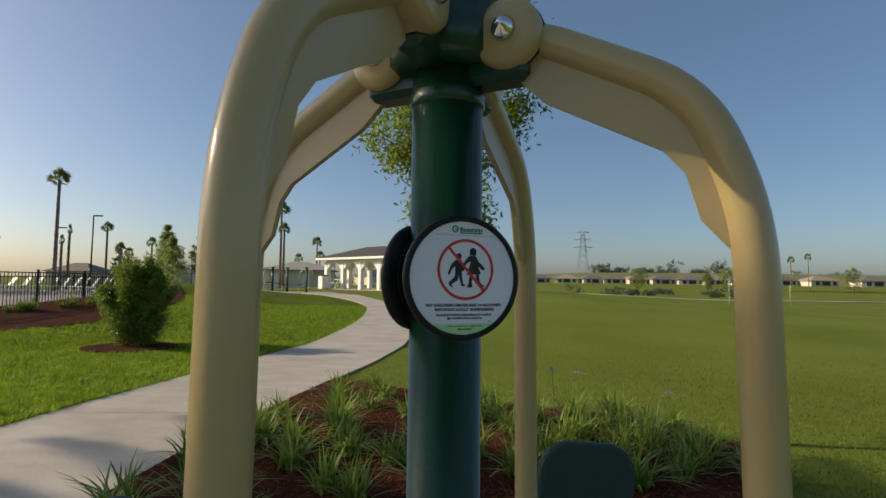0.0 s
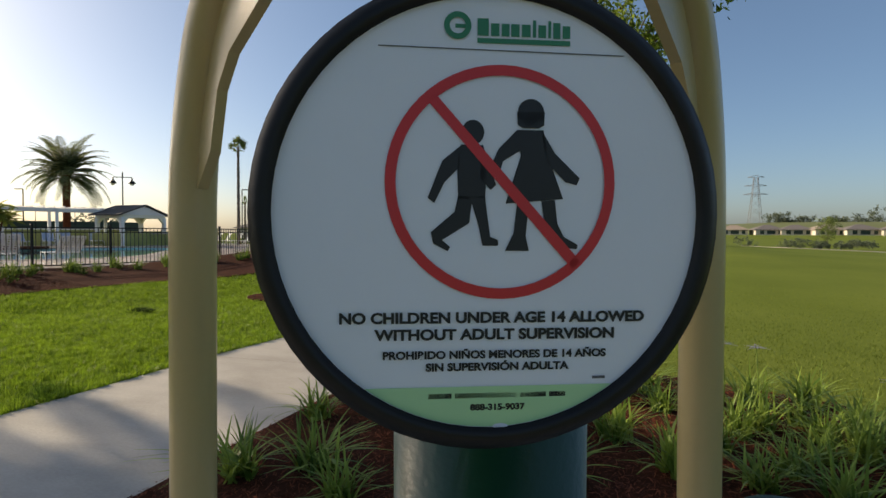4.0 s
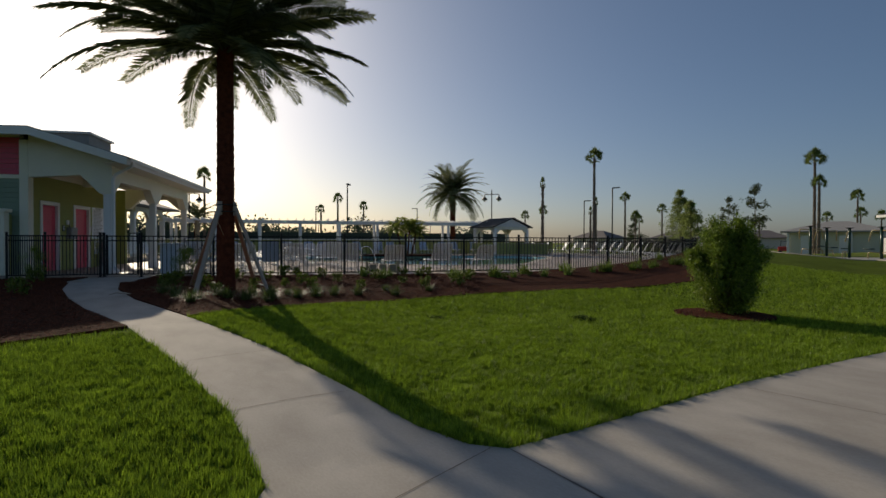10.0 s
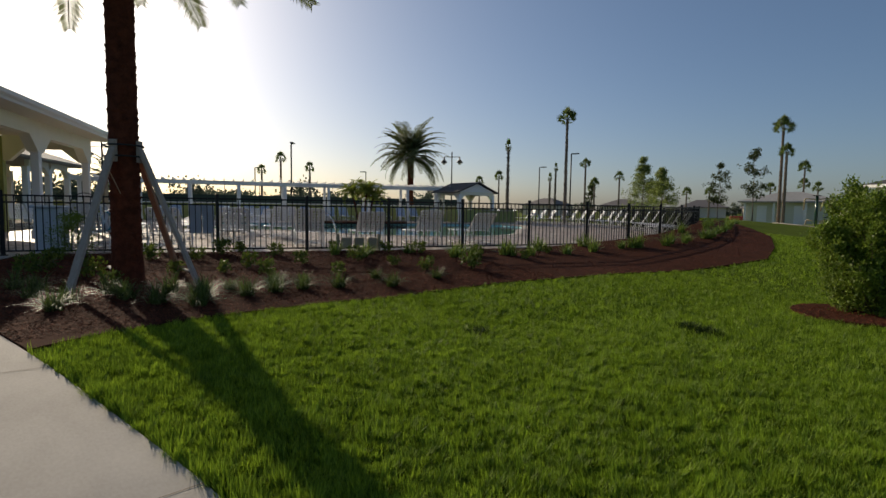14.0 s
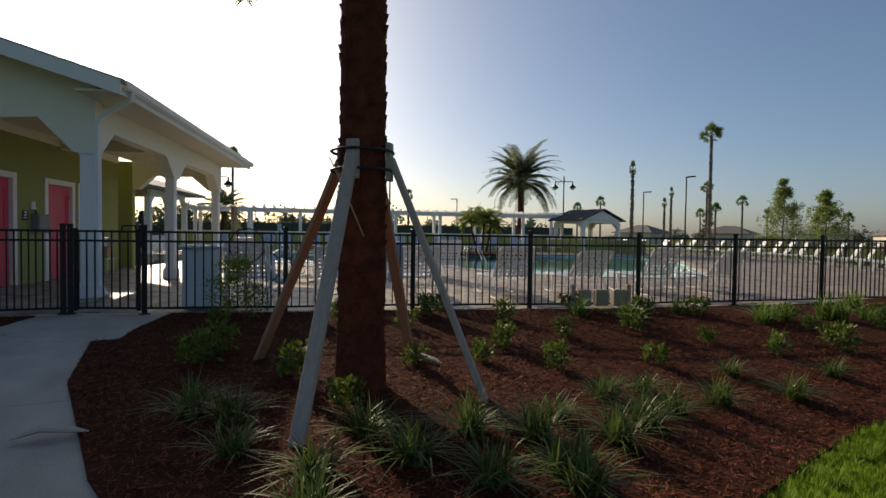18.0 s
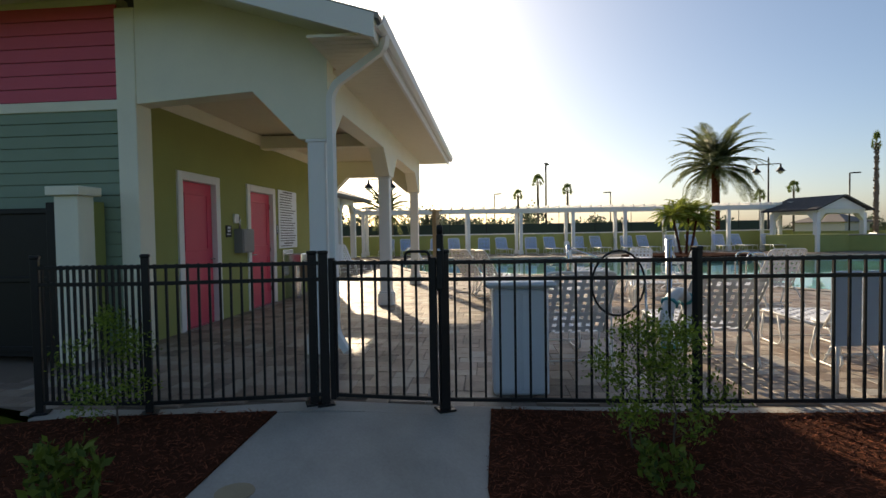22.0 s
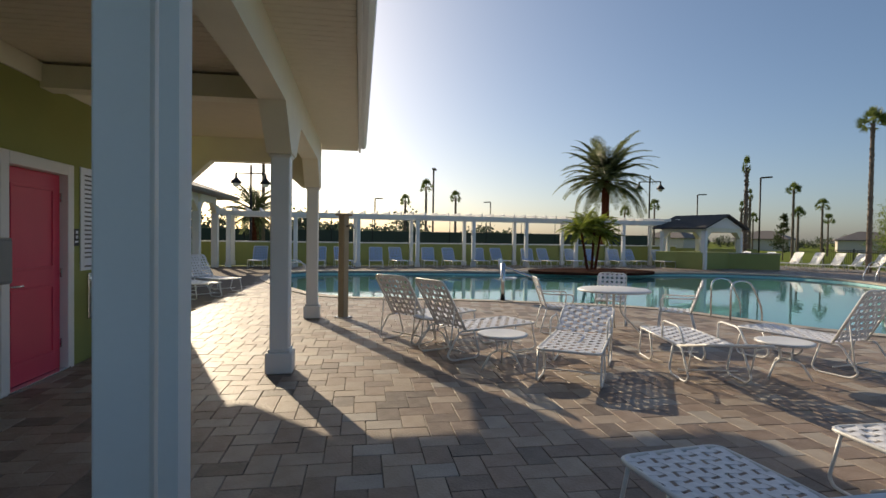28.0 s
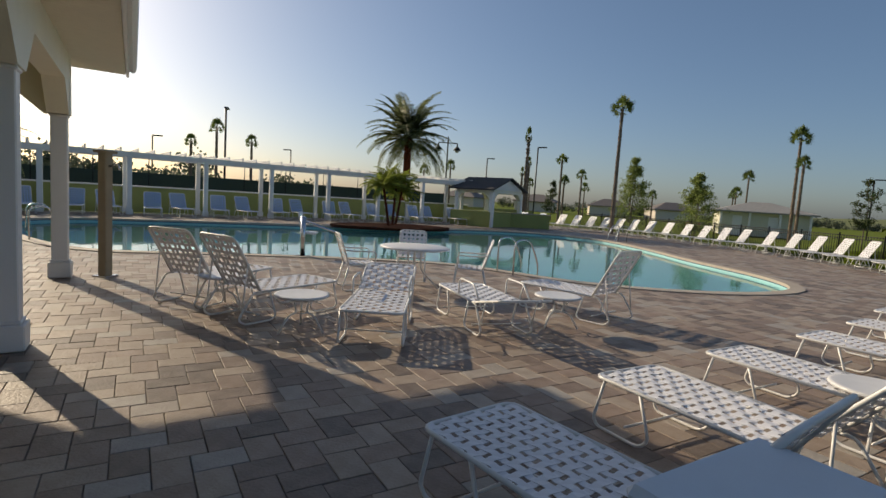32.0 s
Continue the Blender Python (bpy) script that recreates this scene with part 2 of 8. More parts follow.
M_POOLW = mat("pool_plaster", (0.28, 0.55, 0.56), 0.7, var=0.08, scale=1.5, fine=30, bump=0.1)
M_TILE = mat("pool_tile", (0.06, 0.14, 0.20), 0.25, var=0.3, scale=12, bump=0.1)
M_BROWN = mat("post_brown", (0.34, 0.27, 0.17), 0.6, var=0.15, scale=6, fine=40, bump=0.1)
M_DARK = mat("dark_screen", (0.03, 0.05, 0.04), 0.7, var=0.2, bump=0.1)
M_GREY = mat("grey_box", (0.22, 0.22, 0.22), 0.5, var=0.08, bump=0.05)
M_CARD = mat("cardboard", (0.40, 0.28, 0.17), 0.8, var=0.1, bump=0.1)
M_RINGO = mat("ring_white", (0.75, 0.76, 0.78), 0.5, bump=0.05)
M_CREAM = mat("cream_wall", (0.62, 0.60, 0.47), 0.75, var=0.06, bump=0.1)
M_REDM = mat("red_machine", (0.45, 0.03, 0.03), 0.4, bump=0.05)
M_SIGNTXT = mat("notice_print", (0.10, 0.10, 0.11), 0.6, bump=0)
M_LAMPW = mat("lamp_glass", (0.7, 0.7, 0.66), 0.3, bump=0)
M_HILL = mat("hill_grass", (0.13, 0.15, 0.05), 0.9, var=0.2, scale=0.03, fine=0.4, bump=0)
M_HOUSE = mat("house_wall", (0.62, 0.55, 0.46), 0.8, var=0.1, bump=0)
M_HROOF2 = mat("tan_house_roof", (0.30, 0.24, 0.19), 0.85, var=0.15, scale=2, fine=20, bump=0.2)
M_HROOF = mat("house_roof", (0.16, 0.14, 0.13), 0.85, var=0.15, scale=2, fine=20, bump=0.2)

def water_mat():
    m = bpy.data.materials.new("pool_water")
    m.use_nodes = True
    n, l = m.node_tree.nodes, m.node_tree.links
    b = n["Principled BSDF"]
    b.inputs["Base Color"].default_value = (0.50, 0.86, 0.86, 1)
    b.inputs["Roughness"].default_value = 0.02
    b.inputs["IOR"].default_value = 1.33
    b.inputs["Transmission Weight"].default_value = 1.04
    tc, no, bp = n.new("ShaderNodeTexCoord"), n.new("ShaderNodeTexNoise"), n.new("ShaderNodeBump")
    no.inputs["Scale"].default_value, no.inputs["Detail"].default_value = 2.2, 2
    bp.inputs["Strength"].default_value, bp.inputs["Distance"].default_value = 0.10, 0.03
    l.new(tc.outputs["Object"], no.inputs["Vector"]), l.new(no.outputs[0], bp.inputs["Height"]), l.new(bp.outputs[0], b.inputs["Normal"])
    return m
M_WATER = water_mat()

# ---- mesh helpers ----
def mesh_ob(name, verts, faces, material, parent=None, label="", smooth=False):
    me = bpy.data.meshes.new(name)
    me.from_pydata([tuple(v) for v in verts], [], faces)
    me.materials.append(material)
    if smooth:
        me.polygons.foreach_set("use_smooth", [True] * len(me.polygons))
    ob = new(name, me)
    if parent:
        ob.parent = parent
    if label:
        ob["label"] = label
    return ob

def part(name, bm, material, parent=None, label="", smooth=False):
    me = bpy.data.meshes.new(name)
    bm.to_mesh(me)
    bm.free()
    me.materials.append(material)
    if smooth:
        me.polygons.foreach_set("use_smooth", [True] * len(me.polygons))
    ob = new(name, me)
    if parent:
        ob.parent = parent
    if label:
        ob["label"] = label
    return ob

def thing(name, label, category, m=None, group="", kind=""):
    e = new(name)
    e.empty_display_size = 0.2
    if m is not None:
        e.matrix_world = m
    return tagged(e, label, category, group, kind)

def add_box(bm, c, s, bevel=0.0, rz=0.0, rx=0.0, ry=0.0):
    """A box with centre c and size s, its edges bevelled."""
    r = bmesh.ops.create_cube(bm, size=1.0)
    vs = r["verts"]
    bmesh.ops.scale(bm, vec=s, verts=vs)
    if bevel:
        es = list({e for v in vs for e in v.link_edges})
        rb = bmesh.ops.bevel(bm, geom=es, offset=bevel, segments=1, affect='EDGES', profile=0.6)
        vs = list({v for f in rb["faces"] for v in f.verts} | {v for v in vs if v.is_valid})
    bmesh.ops.transform(bm, matrix=pose(*c, rx, ry, rz), verts=vs)
    return vs

def box(name, c, s, material, parent=None, label="", bevel=0.01, rz=0.0, rx=0.0, ry=0.0):
    bm = bmesh.new()
    add_box(bm, c, s, bevel, rz, rx, ry)
    return part(name, bm, material, parent, label)

def add_tube(bm, pts, r, n=8, closed=False, cap=True, flat=1.0):
    """A tube of radius r (or one radius a point) through pts."""
    pts = [Vector(p) for p in pts]
    k = len(pts)
    rs = r if isinstance(r, (list, tuple)) else [r] * k
    rings = []
    up = None
    for i in range(k):
        a = pts[(i - 1) % k] if (i > 0 or closed) else pts[i]
        b = pts[(i + 1) % k] if (i < k - 1 or closed) else pts[i]
        d = (b - a).normalized()
        if up is None:
            up = Vector((0, 0, 1)) if abs(d.z) < 0.9 else Vector((0, 1, 0))
        side = d.cross(up).normalized()
        up = side.cross(d).normalized()
        rings.append([bm.verts.new(pts[i] + (side * math.cos(2 * math.pi * j / n) + up * flat * math.sin(2 * math.pi * j / n)) * rs[i]) for j in range(n)])
    for i in range(k if closed else k - 1):
        A, B = rings[i], rings[(i + 1) % k]
        for j in range(n):
            bm.faces.new((A[j], A[(j + 1) % n], B[(j + 1) % n], B[j]))
    if cap and not closed:
        bm.faces.new(rings[0][::-1])
        bm.faces.new(rings[-1])

def tube(name, pts, r, material, parent=None, label="", n=8, closed=False):
    bm = bmesh.new()
    add_tube(bm, pts, r, n, closed)
    bmesh.ops.recalc_face_normals(bm, faces=bm.faces)
    return part(name, bm, material, parent, label, smooth=True)

def bend(pts, r=0.08, steps=4):
    """Rounds the corners of a line of points."""
    pts = [Vector(p) for p in pts]
    out = [pts[0]]
    for a, b, c in zip(pts, pts[1:], pts[2:]):
        k = min(r, (a - b).length * 0.45, (c - b).length * 0.45)
        p, q = b + (a - b).normalized() * k, b + (c - b).normalized() * k
        for i in range(steps + 1):
            t = i / steps
            out.append(p * (1 - t) ** 2 + b * 2 * t * (1 - t) + q * t * t)
    out.append(pts[-1])
    return out

def lathe(name, prof, material, parent=None, label="", n=16, c=(0, 0, 0), smooth=True, m=None):
    """A turned body from (radius, height) pairs."""
    vs, fs = [], []
    for r, z in prof:
        for j in range(n):
            a = 2 * math.pi * j / n
            vs.append(Vector((c[0] + r * math.cos(a), c[1] + r * math.sin(a), c[2] + z)))
    for i in range(len(prof) - 1):
        for j in range(n):
            fs.append((i * n + j, i * n + (j + 1) % n, (i + 1) * n + (j + 1) % n, (i + 1) * n + j))
    fs.append(tuple(range(n))[::-1])
    fs.append(tuple((len(prof) - 1) * n + j for j in range(n)))
    if m is not None:
        vs = [m @ v for v in vs]
    return mesh_ob(name, vs, fs, material, parent, label, smooth)

def prism(name, poly, z0, z1, material, parent=None, label=""):
    """An upright prism over a plan outline."""
    k = len(poly)
    vs = [(x, y, z0) for x, y in poly] + [(x, y, z1) for x, y in poly]
    fs = [tuple(range(k))[::-1], tuple(range(k, 2 * k))] + [(i, (i + 1) % k, k + (i + 1) % k, k + i) for i in range(k)]
    return mesh_ob(name, vs, fs, material, parent, label)

def inside(x, y, poly):
    """Which of the points lie inside the outline (arrays)."""
    r = np.zeros(np.shape(x), bool)
    for (x0, y0), (x1, y1) in zip(poly, poly[1:] + poly[:1]):
        c = ((y0 > y) != (y1 > y))
        with np.errstate(divide='ignore', invalid='ignore'):
            r ^= c & (x < (x1 - x0) * (y - y0) / (y1 - y0 + 1e-12) + x0)
    return r

def edge_dist(x, y, line):
    """Distance from points (arrays) to an open line."""
    best = np.full(np.shape(x), 1e9)
    for (x0, y0), (x1, y1) in zip(line, line[1:]):
        dx, dy = x1 - x0, y1 - y0
        t = np.clip(((x - x0) * dx + (y - y0) * dy) / (dx * dx + dy * dy), 0, 1)
        best = np.minimum(best, np.hypot(x - x0 - t * dx, y - y0 - t * dy))
    return best

def catmull(pts, closed=True, k=6):
    """A smooth line through plan points."""
    P = [np.array(p, float) for p in pts]
    n, out = len(P), []
    for i in range(n if closed else n - 1):
        g = lambda j: P[j % n] if closed else P[min(max(j, 0), n - 1)]
        p0, p1, p2, p3 = g(i - 1), g(i), g(i + 1), g(i + 2)
        for s in range(k):
            t = s / k
            q = 0.5 * (2 * p1 + (p2 - p0) * t + (2 * p0 - 5 * p1 + 4 * p2 - p3) * t * t + (3 * p1 - p0 - 3 * p2 + p3) * t ** 3)
            out.append((float(q[0]), float(q[1])))
    if not closed:
        out.append(tuple(map(float, P[-1])))
    return out

# ---- plan ----
# the house frame: a runs along its wall, b towards the pool
UA, UB, HO = Vector((-0.906, 0.424, 0)).normalized(), Vector((0.424, 0.906, 0)).normalized(), Vector((-20.1, -0.47, 0))
def H(a, b, z=0.0):
    return HO + UA * a + UB * b + Vector((0, 0, z))

FENCE = [(-20.75, -2.6), (-20.40, -1.78), (-20.10, -0.47), (-19.60, 0.38), (-18.82, 2.11), (-18.12, 3.85), (-17.27, 5.49), (-16.51, 7.19), (-15.86, 8.98), (-15.21, 10.78), (-14.65, 12.64), (-14.28, 14.26), (-14.20, 16.14), (-14.38, 18.10), (-14.75, 20.05), (-15.3, 21.9), (-16.1, 23.7), (-17.1, 25.4), (-18.4, 26.9), (-19.7, 28.3), (-21.0, 29.8), (-22.3, 31.2), (-23.7, 32.6), (-25.1, 33.9), (-26.6, 35.1), (-28.2, 36.2), (-29.9, 37.1), (-31.7, 37.8), (-33.5, 38.4)]
DECK = [(-20.55, -2.3)] + FENCE[2:] + [(-38.5, 38.5), (-47.5, 3.0), (-47.5, -14.0), (-27.0, -10.0)]
POOL = catmull([(-36.0, 4.6), (-32.6, 4.75), (-30.9, 6.6), (-29.1, 8.6), (-26.8, 10.4), (-23.6, 10.55), (-21.2, 11.9), (-19.9, 14.2), (-20.6, 16.6), (-22.9, 19.6), (-25.2, 23.0), (-28.2, 26.2), (-31.5, 26.6), (-34.2, 24.0), (-35.4, 20.5), (-37.8, 16.0), (-40.6, 11.0), (-41.8, 7.4), (-39.6, 5.2)], True, 5)
ISLAND = catmull([(-36.4, 16.6), (-34.6, 18.6), (-34.1, 21.0), (-35.2, 22.4), (-37.2, 21.6), (-38.2, 18.8), (-37.8, 16.8)], True, 4)
PATH_N_L = [(-5.52, 1.20), (-5.46, 1.96), (-5.36, 4.4), (-5.05, 6.9), (-4.62, 9.9), (-4.28, 12.6), (-4.18, 15.6), (-4.75, 19.4), (-6.5, 22.3), (-9.4, 25.2), (-12.4, 27.6)]
PATH_N_R = [(-3.25, 1.02), (-3.18, 3.25), (-2.90, 5.53), (-2.45, 8.36), (-2.2, 11.0), (-2.25, 14.0), (-2.8, 17.0), (-4.0, 20.3), (-5.9, 23.6), (-8.4, 26.8), (-11.6, 29.6)]
def eased(p, keep=3):
    """Round the corners of a line after its first points."""
    head, q = p[:keep], p[keep:]
    for _ in range(2):
        r = [q[0]]
        for (ax, ay), (bx, by) in zip(q, q[1:]):
            r += [(ax * 0.75 + bx * 0.25, ay * 0.75 + by * 0.25), (ax * 0.25 + bx * 0.75, ay * 0.25 + by * 0.75)]
        q = r + [q[-1]]
    return head + q
PATH_N_L, PATH_N_R = eased(PATH_N_L), eased(PATH_N_R)
GATE_L = [(-4.9, -1.6), (-5.45, -0.75), (-5.95, -0.38), (-7.3, -0.25), (-9.3, -0.38), (-11.6, -0.62), (-13.6, -1.08), (-15.2, -1.30), (-17.0, -1.41), (-18.57, -1.29), (-18.81, -1.41), (-20.05, -0.85)]
GATE_R = [(-5.52, 1.20), (-5.75, 1.02), (-6.30, 0.92), (-7.25, 0.88), (-9.2, 0.72), (-11.6, 0.32), (-13.3, -0.02), (-14.5, -0.20), (-16.4, -0.40), (-17.94, -0.24), (-17.91, 0.02), (-18.37, 0.17), (-19.45, 0.70)]
PAD = [(-5.52, 1.20), (-4.1, 1.12), (-3.25, 1.02), (-2.54, 1.22), (-1.89, 1.44), (-1.3, 1.68), (-0.57, 2.02), (0.2, 2.24), (0.75, 1.9), (1.3, 1.0), (1.4, -0.6), (0.9, -2.2), (-0.6, -3.4), (-2.6, -3.7), (-4.4, -3.2), (-4.9, -1.6)]
BED_E = [(-3.25, 1.02), (-2.54, 1.22), (-1.89, 1.44), (-1.3, 1.68), (-0.57, 2.02), (0.2, 2.24), (1.2, 2.35), (1.75, 2.9), (1.85, 3.7), (1.2, 4.6), (0.2, 5.0), (-1.0, 5.3), (-2.0, 6.2), (-2.75, 6.5), (-2.90, 5.53), (-3.18, 3.25)]
BED_W = GATE_R[5:6] + [(-12.05, 0.24)] + [(-12.3, 0.85), (-12.5, 1.7), (-12.62, 2.9), (-12.76, 4.6), (-12.55, 6.6), (-11.9, 9.2), (-11.0, 11.8), (-10.5, 13.8), (-10.9, 15.8), (-11.6, 18.0), (-12.8, 20.0), (-14.4, 22.4)] + [(x + 0.06, y) for x, y in FENCE[15:3:-1]] + [(-19.45, 0.70), (-18.37, 0.17), (-17.91, 0.02), (-17.94, -0.24), (-16.4, -0.40), (-14.5, -0.26), (-13.3, -0.02)]
BED_W = BED_W[1:]
BED_S = [(-11.6, -0.62), (-13.6, -1.08), (-15.2, -1.30), (-17.0, -1.41), (-18.57, -1.29), (-18.81, -1.41), (-20.05, -0.85), (-20.5, -2.3), (-20.9, -6.0), (-17.0, -6.5), (-12.6, -5.0), (-11.2, -2.2)]

def ground_z(x, y):
    """Height of the ground: the lawn falls away from the level pool deck."""
    x, y = np.asarray(x, float), np.asarray(y, float)
    s = np.where(inside(x, y, DECK), 0.0, edge_dist(x, y, FENCE + [(-38.5, 38.5)]))
    s = np.where(inside(x, y, DECK), 0.0, np.minimum(s, edge_dist(x, y, [(-20.55, -2.3), (-27, -10), (-47.5, -14), (-47.5, 3), (-38.5, 38.5)])))
    w = 12.5 - 6.5 * np.clip((y - 0.5) / 4.0, 0, 1)
    w = np.where(x < -20, 8.0, w)
    rise = 0.8 * np.clip((y - 11) / 13, 0, 1) * np.clip((x + 22) / 6, 0, 1) * np.clip((75 - y) / 25, 0, 1) * np.clip((22 - x) / 18, 0, 1)
    return -0.48 * np.clip(s / w, 0, 1) ** 1.4 + rise * ~inside(x, y, DECK)

def sheet(name, poly, dz, material, step=0.25, thick=0.0, parent=None, label="", zfix=None):
    """A surface over a plan outline that follows the ground, its rim turned down."""
    bm = bmesh.new()
    vs = [bm.verts.new((x, y, 0)) for x, y in poly]
    f = bm.faces.new(vs)
    bmesh.ops.triangulate(bm, faces=[f])
    for k in range(40):
        long = [e for e in bm.edges if e.calc_length() > step]
        if not long or len(bm.faces) > 60000:
            break
        bmesh.ops.subdivide_edges(bm, edges=long, cuts=1)
        bmesh.ops.triangulate(bm, faces=[g for g in bm.faces if len(g.verts) > 3])
    X, Y = np.array([v.co.x for v in bm.verts]), np.array([v.co.y for v in bm.verts])
    Z = ground_z(X, Y) + dz if zfix is None else np.full(len(X), zfix)
    for v, z in zip(bm.verts, Z):
        v.co.z = z
    bmesh.ops.recalc_face_normals(bm, faces=bm.faces)
    if sum(f.normal.z * f.calc_area() for f in bm.faces) < 0:
        bmesh.ops.reverse_faces(bm, faces=bm.faces)
    if thick:
        r = bmesh.ops.extrude_edge_only(bm, edges=[e for e in bm.edges if e.is_boundary])
        for v in r["geom"]:
            if isinstance(v, bmesh.types.BMVert):
                v.co.z -= thick
    return part(name, bm, material, parent, label)

# ---- ground ----
def ground_sheet():
    xs = np.concatenate([np.linspace(-3000, -120, 14), np.linspace(-100, -52, 13), np.arange(-50, 12, 0.5), np.linspace(13, 80, 24), np.linspace(100, 3000, 14)])
    ys = np.concatenate([np.linspace(-3000, -60, 12), np.linspace(-50, -12, 12), np.arange(-11, 45, 0.5), np.linspace(46, 140, 30), np.linspace(170, 3000, 14)])
    X, Y = np.meshgrid(xs, ys)
    Z = ground_z(X, Y) - 0.03 - 0.35 * inside(X, Y, DECK)
    Z -= 3.2 * inside(X, Y, POOL)
    Z += 0.25 * np.sin(X * 0.05) * np.cos(Y * 0.043) * np.clip((Y - 45) / 60, 0, 1)
    nx = len(xs)
    faces = [(j * nx + i, j * nx + i + 1, (j + 1) * nx + i + 1, (j + 1) * nx + i) for j in range(len(ys) - 1) for i in range(nx - 1)]
    me = bpy.data.meshes.new("ground")
    me.from_pydata(np.stack([X.ravel(), Y.ravel(), Z.ravel()], 1).tolist(), [], faces)
    me.materials.append(M_LAWN)
    me.materials.append(M_FAIR)
    cx = np.array([(xs[i] + xs[i + 1]) / 2 for j in range(len(ys) - 1) for i in range(nx - 1)])
    cy = np.array([(ys[j] + ys[j + 1]) / 2 for j in range(len(ys) - 1) for i in range(nx - 1)])
    lim = np.interp(cy, [p[1] for p in PATH_N_R], [p[0] for p in PATH_N_R])
    far = ((cx > lim) & (cy > 2.4)) | (cy > 34) | (cx > 1.5)
    me.polygons.foreach_set("material_index", far.astype(np.int32))
    me.polygons.foreach_set("use_smooth", [True] * len(faces))
    return tagged(new("ground", me), "mown green lawn that runs out to a golf course", "lawn", kind="structure")
ground_sheet()
tagged(sheet("pavement_north", PATH_N_L + PATH_N_R[::-1], 0.0, M_CONC, 0.6, 0.12), "pale brushed concrete footpath that curves through the lawn", "footpath", kind="structure")
tagged(sheet("pavement_gate", GATE_L + GATE_R[::-1], 0.0, M_CONC, 0.6, 0.12), "pale brushed concrete footpath that leads to the pool gate", "footpath", kind="structure")
tagged(sheet("pavement_pad", PAD, 0.0, M_CONC, 0.6, 0.12), "pale concrete pad under the exercise machine", "pavement", kind="structure")

def joint(p, q):
    """A saw-cut joint in the concrete, a thin dark groove line."""
    a, b = Vector((*p, 0)), Vector((*q, 0))
    d = (b - a).normalized()
    s = Vector((-d.y, d.x, 0)) * 0.0035
    k = max(2, int((b - a).length / 0.4))
    vs, fs = [], []
    for i in range(k + 1):
        c = a.lerp(b, i / k)
        z = float(ground_z(c.x, c.y)) + 0.004
        vs += [(c + s).to_tuple()[:2] + (z,), (c - s).to_tuple()[:2] + (z,)]
    fs = [(2 * i, 2 * i + 1, 2 * i + 3, 2 * i + 2) for i in range(k)]
    ob = mesh_ob("joint", vs, fs, M_JOINT)
    return tagged(ob, "dark saw-cut joint in the concrete", "joint", kind="structure")
JOINTS = [((-5.52, 1.20), (-3.25, 1.02)), ((-5.6, 1.1), (-4.95, -1.5)), ((-4.1, 1.12), (-3.4, -3.3)), ((-7.33, 0.87), (-7.36, -0.25)), ((-9.2, 0.72), (-9.18, -0.37)), ((-11.5, 0.33), (-11.65, -0.62)), ((-13.5, 0.15), (-13.75, -0.97)), ((-15.9, -0.27), (-16.1, -1.2)), ((-17.94, -0.24), (-18.57, -1.29)), ((-5.24, 4.23), (-3.05, 4.4)), ((-4.5, 8.0), (-2.5, 7.8)), ((-4.2, 11.8), (-2.2, 11.2)), ((-1.5, 1.6), (-1.0, -3.0))]
for p, q in JOINTS:
    joint(p, q)
for nm, poly in (("flower_bed_east", BED_E), ("flower_bed_west", BED_W), ("flower_bed_south", BED_S)):
    tagged(sheet(nm, poly, 0.015, M_MULCH, 0.5, 0.08), "planting bed covered in red-brown bark mulch", "flower bed", kind="structure")

# ---- pool deck ----
def ring_fill(name, outer, inner, z, material):
    """A flat surface between an outline and the holes in it."""
    bm = bmesh.new()
    es = []
    for loop in (outer, *inner):
        vs = [bm.verts.new((x, y, z)) for x, y in loop]
        es += [bm.edges.new((vs[i], vs[(i + 1) % len(vs)])) for i in range(len(vs))]
    bmesh.ops.triangle_fill(bm, use_beauty=True, use_dissolve=False, edges=es)
    bmesh.ops.recalc_face_normals(bm, faces=bm.faces)
    if sum(f.normal.z * f.calc_area() for f in bm.faces) < 0:
        bmesh.ops.reverse_faces(bm, faces=bm.faces)
    return part(name, bm, material)

def offset(poly, d):
    """An outline moved outwards by d."""
    c = np.array(poly)
    n = len(c)
    area = sum(c[i][0] * c[(i + 1) % n][1] - c[(i + 1) % n][0] * c[i][1] for i in range(n))
    out = []
    for i in range(n):
        t = c[(i + 1) % n] - c[i - 1]
        t = t / (np.hypot(*t) + 1e-9)
        nn = np.array([t[1], -t[0]]) * (1 if area > 0 else -1)
        out.append(tuple(c[i] + nn * d))
    return out
floor_deck = tagged(ring_fill("floor_deck", DECK, [POOL], -0.022, M_SAND), "pool deck of tan and brown concrete pavers", "deck", kind="structure")

def strip(name, inner, outer, z0, z1, zi, material, parent=None, label=""):
    """A closed band between two outlines, with its sides."""
    k = len(inner)
    vs = [(x, y, z1) for x, y in inner] + [(x, y, z1) for x, y in outer] + [(x, y, zi) for x, y in inner] + [(x, y, z0) for x, y in outer]
    fs = []
    for i in range(k):
        j = (i + 1) % k
        fs += [(i, j, k + j, k + i), (2 * k + i, 2 * k + j, j, i), (k + i, k + j, 3 * k + j, 3 * k + i)]
    ob = mesh_ob(name, vs, fs, material, parent, label)
    bm = bmesh.new()
    bm.from_mesh(ob.data)
    bmesh.ops.recalc_face_normals(bm, faces=bm.faces)
    bm.to_mesh(ob.data)
    bm.free()
    return ob
pool = thing("swimming_pool", "free-form swimming pool with clear turquoise water", "pool", pose(-30, 14, 0))
def in_pool(ob):
    ob.parent = pool
    ob.matrix_parent_inverse = pool.matrix_world.inverted()
    return ob
k = len(POOL)
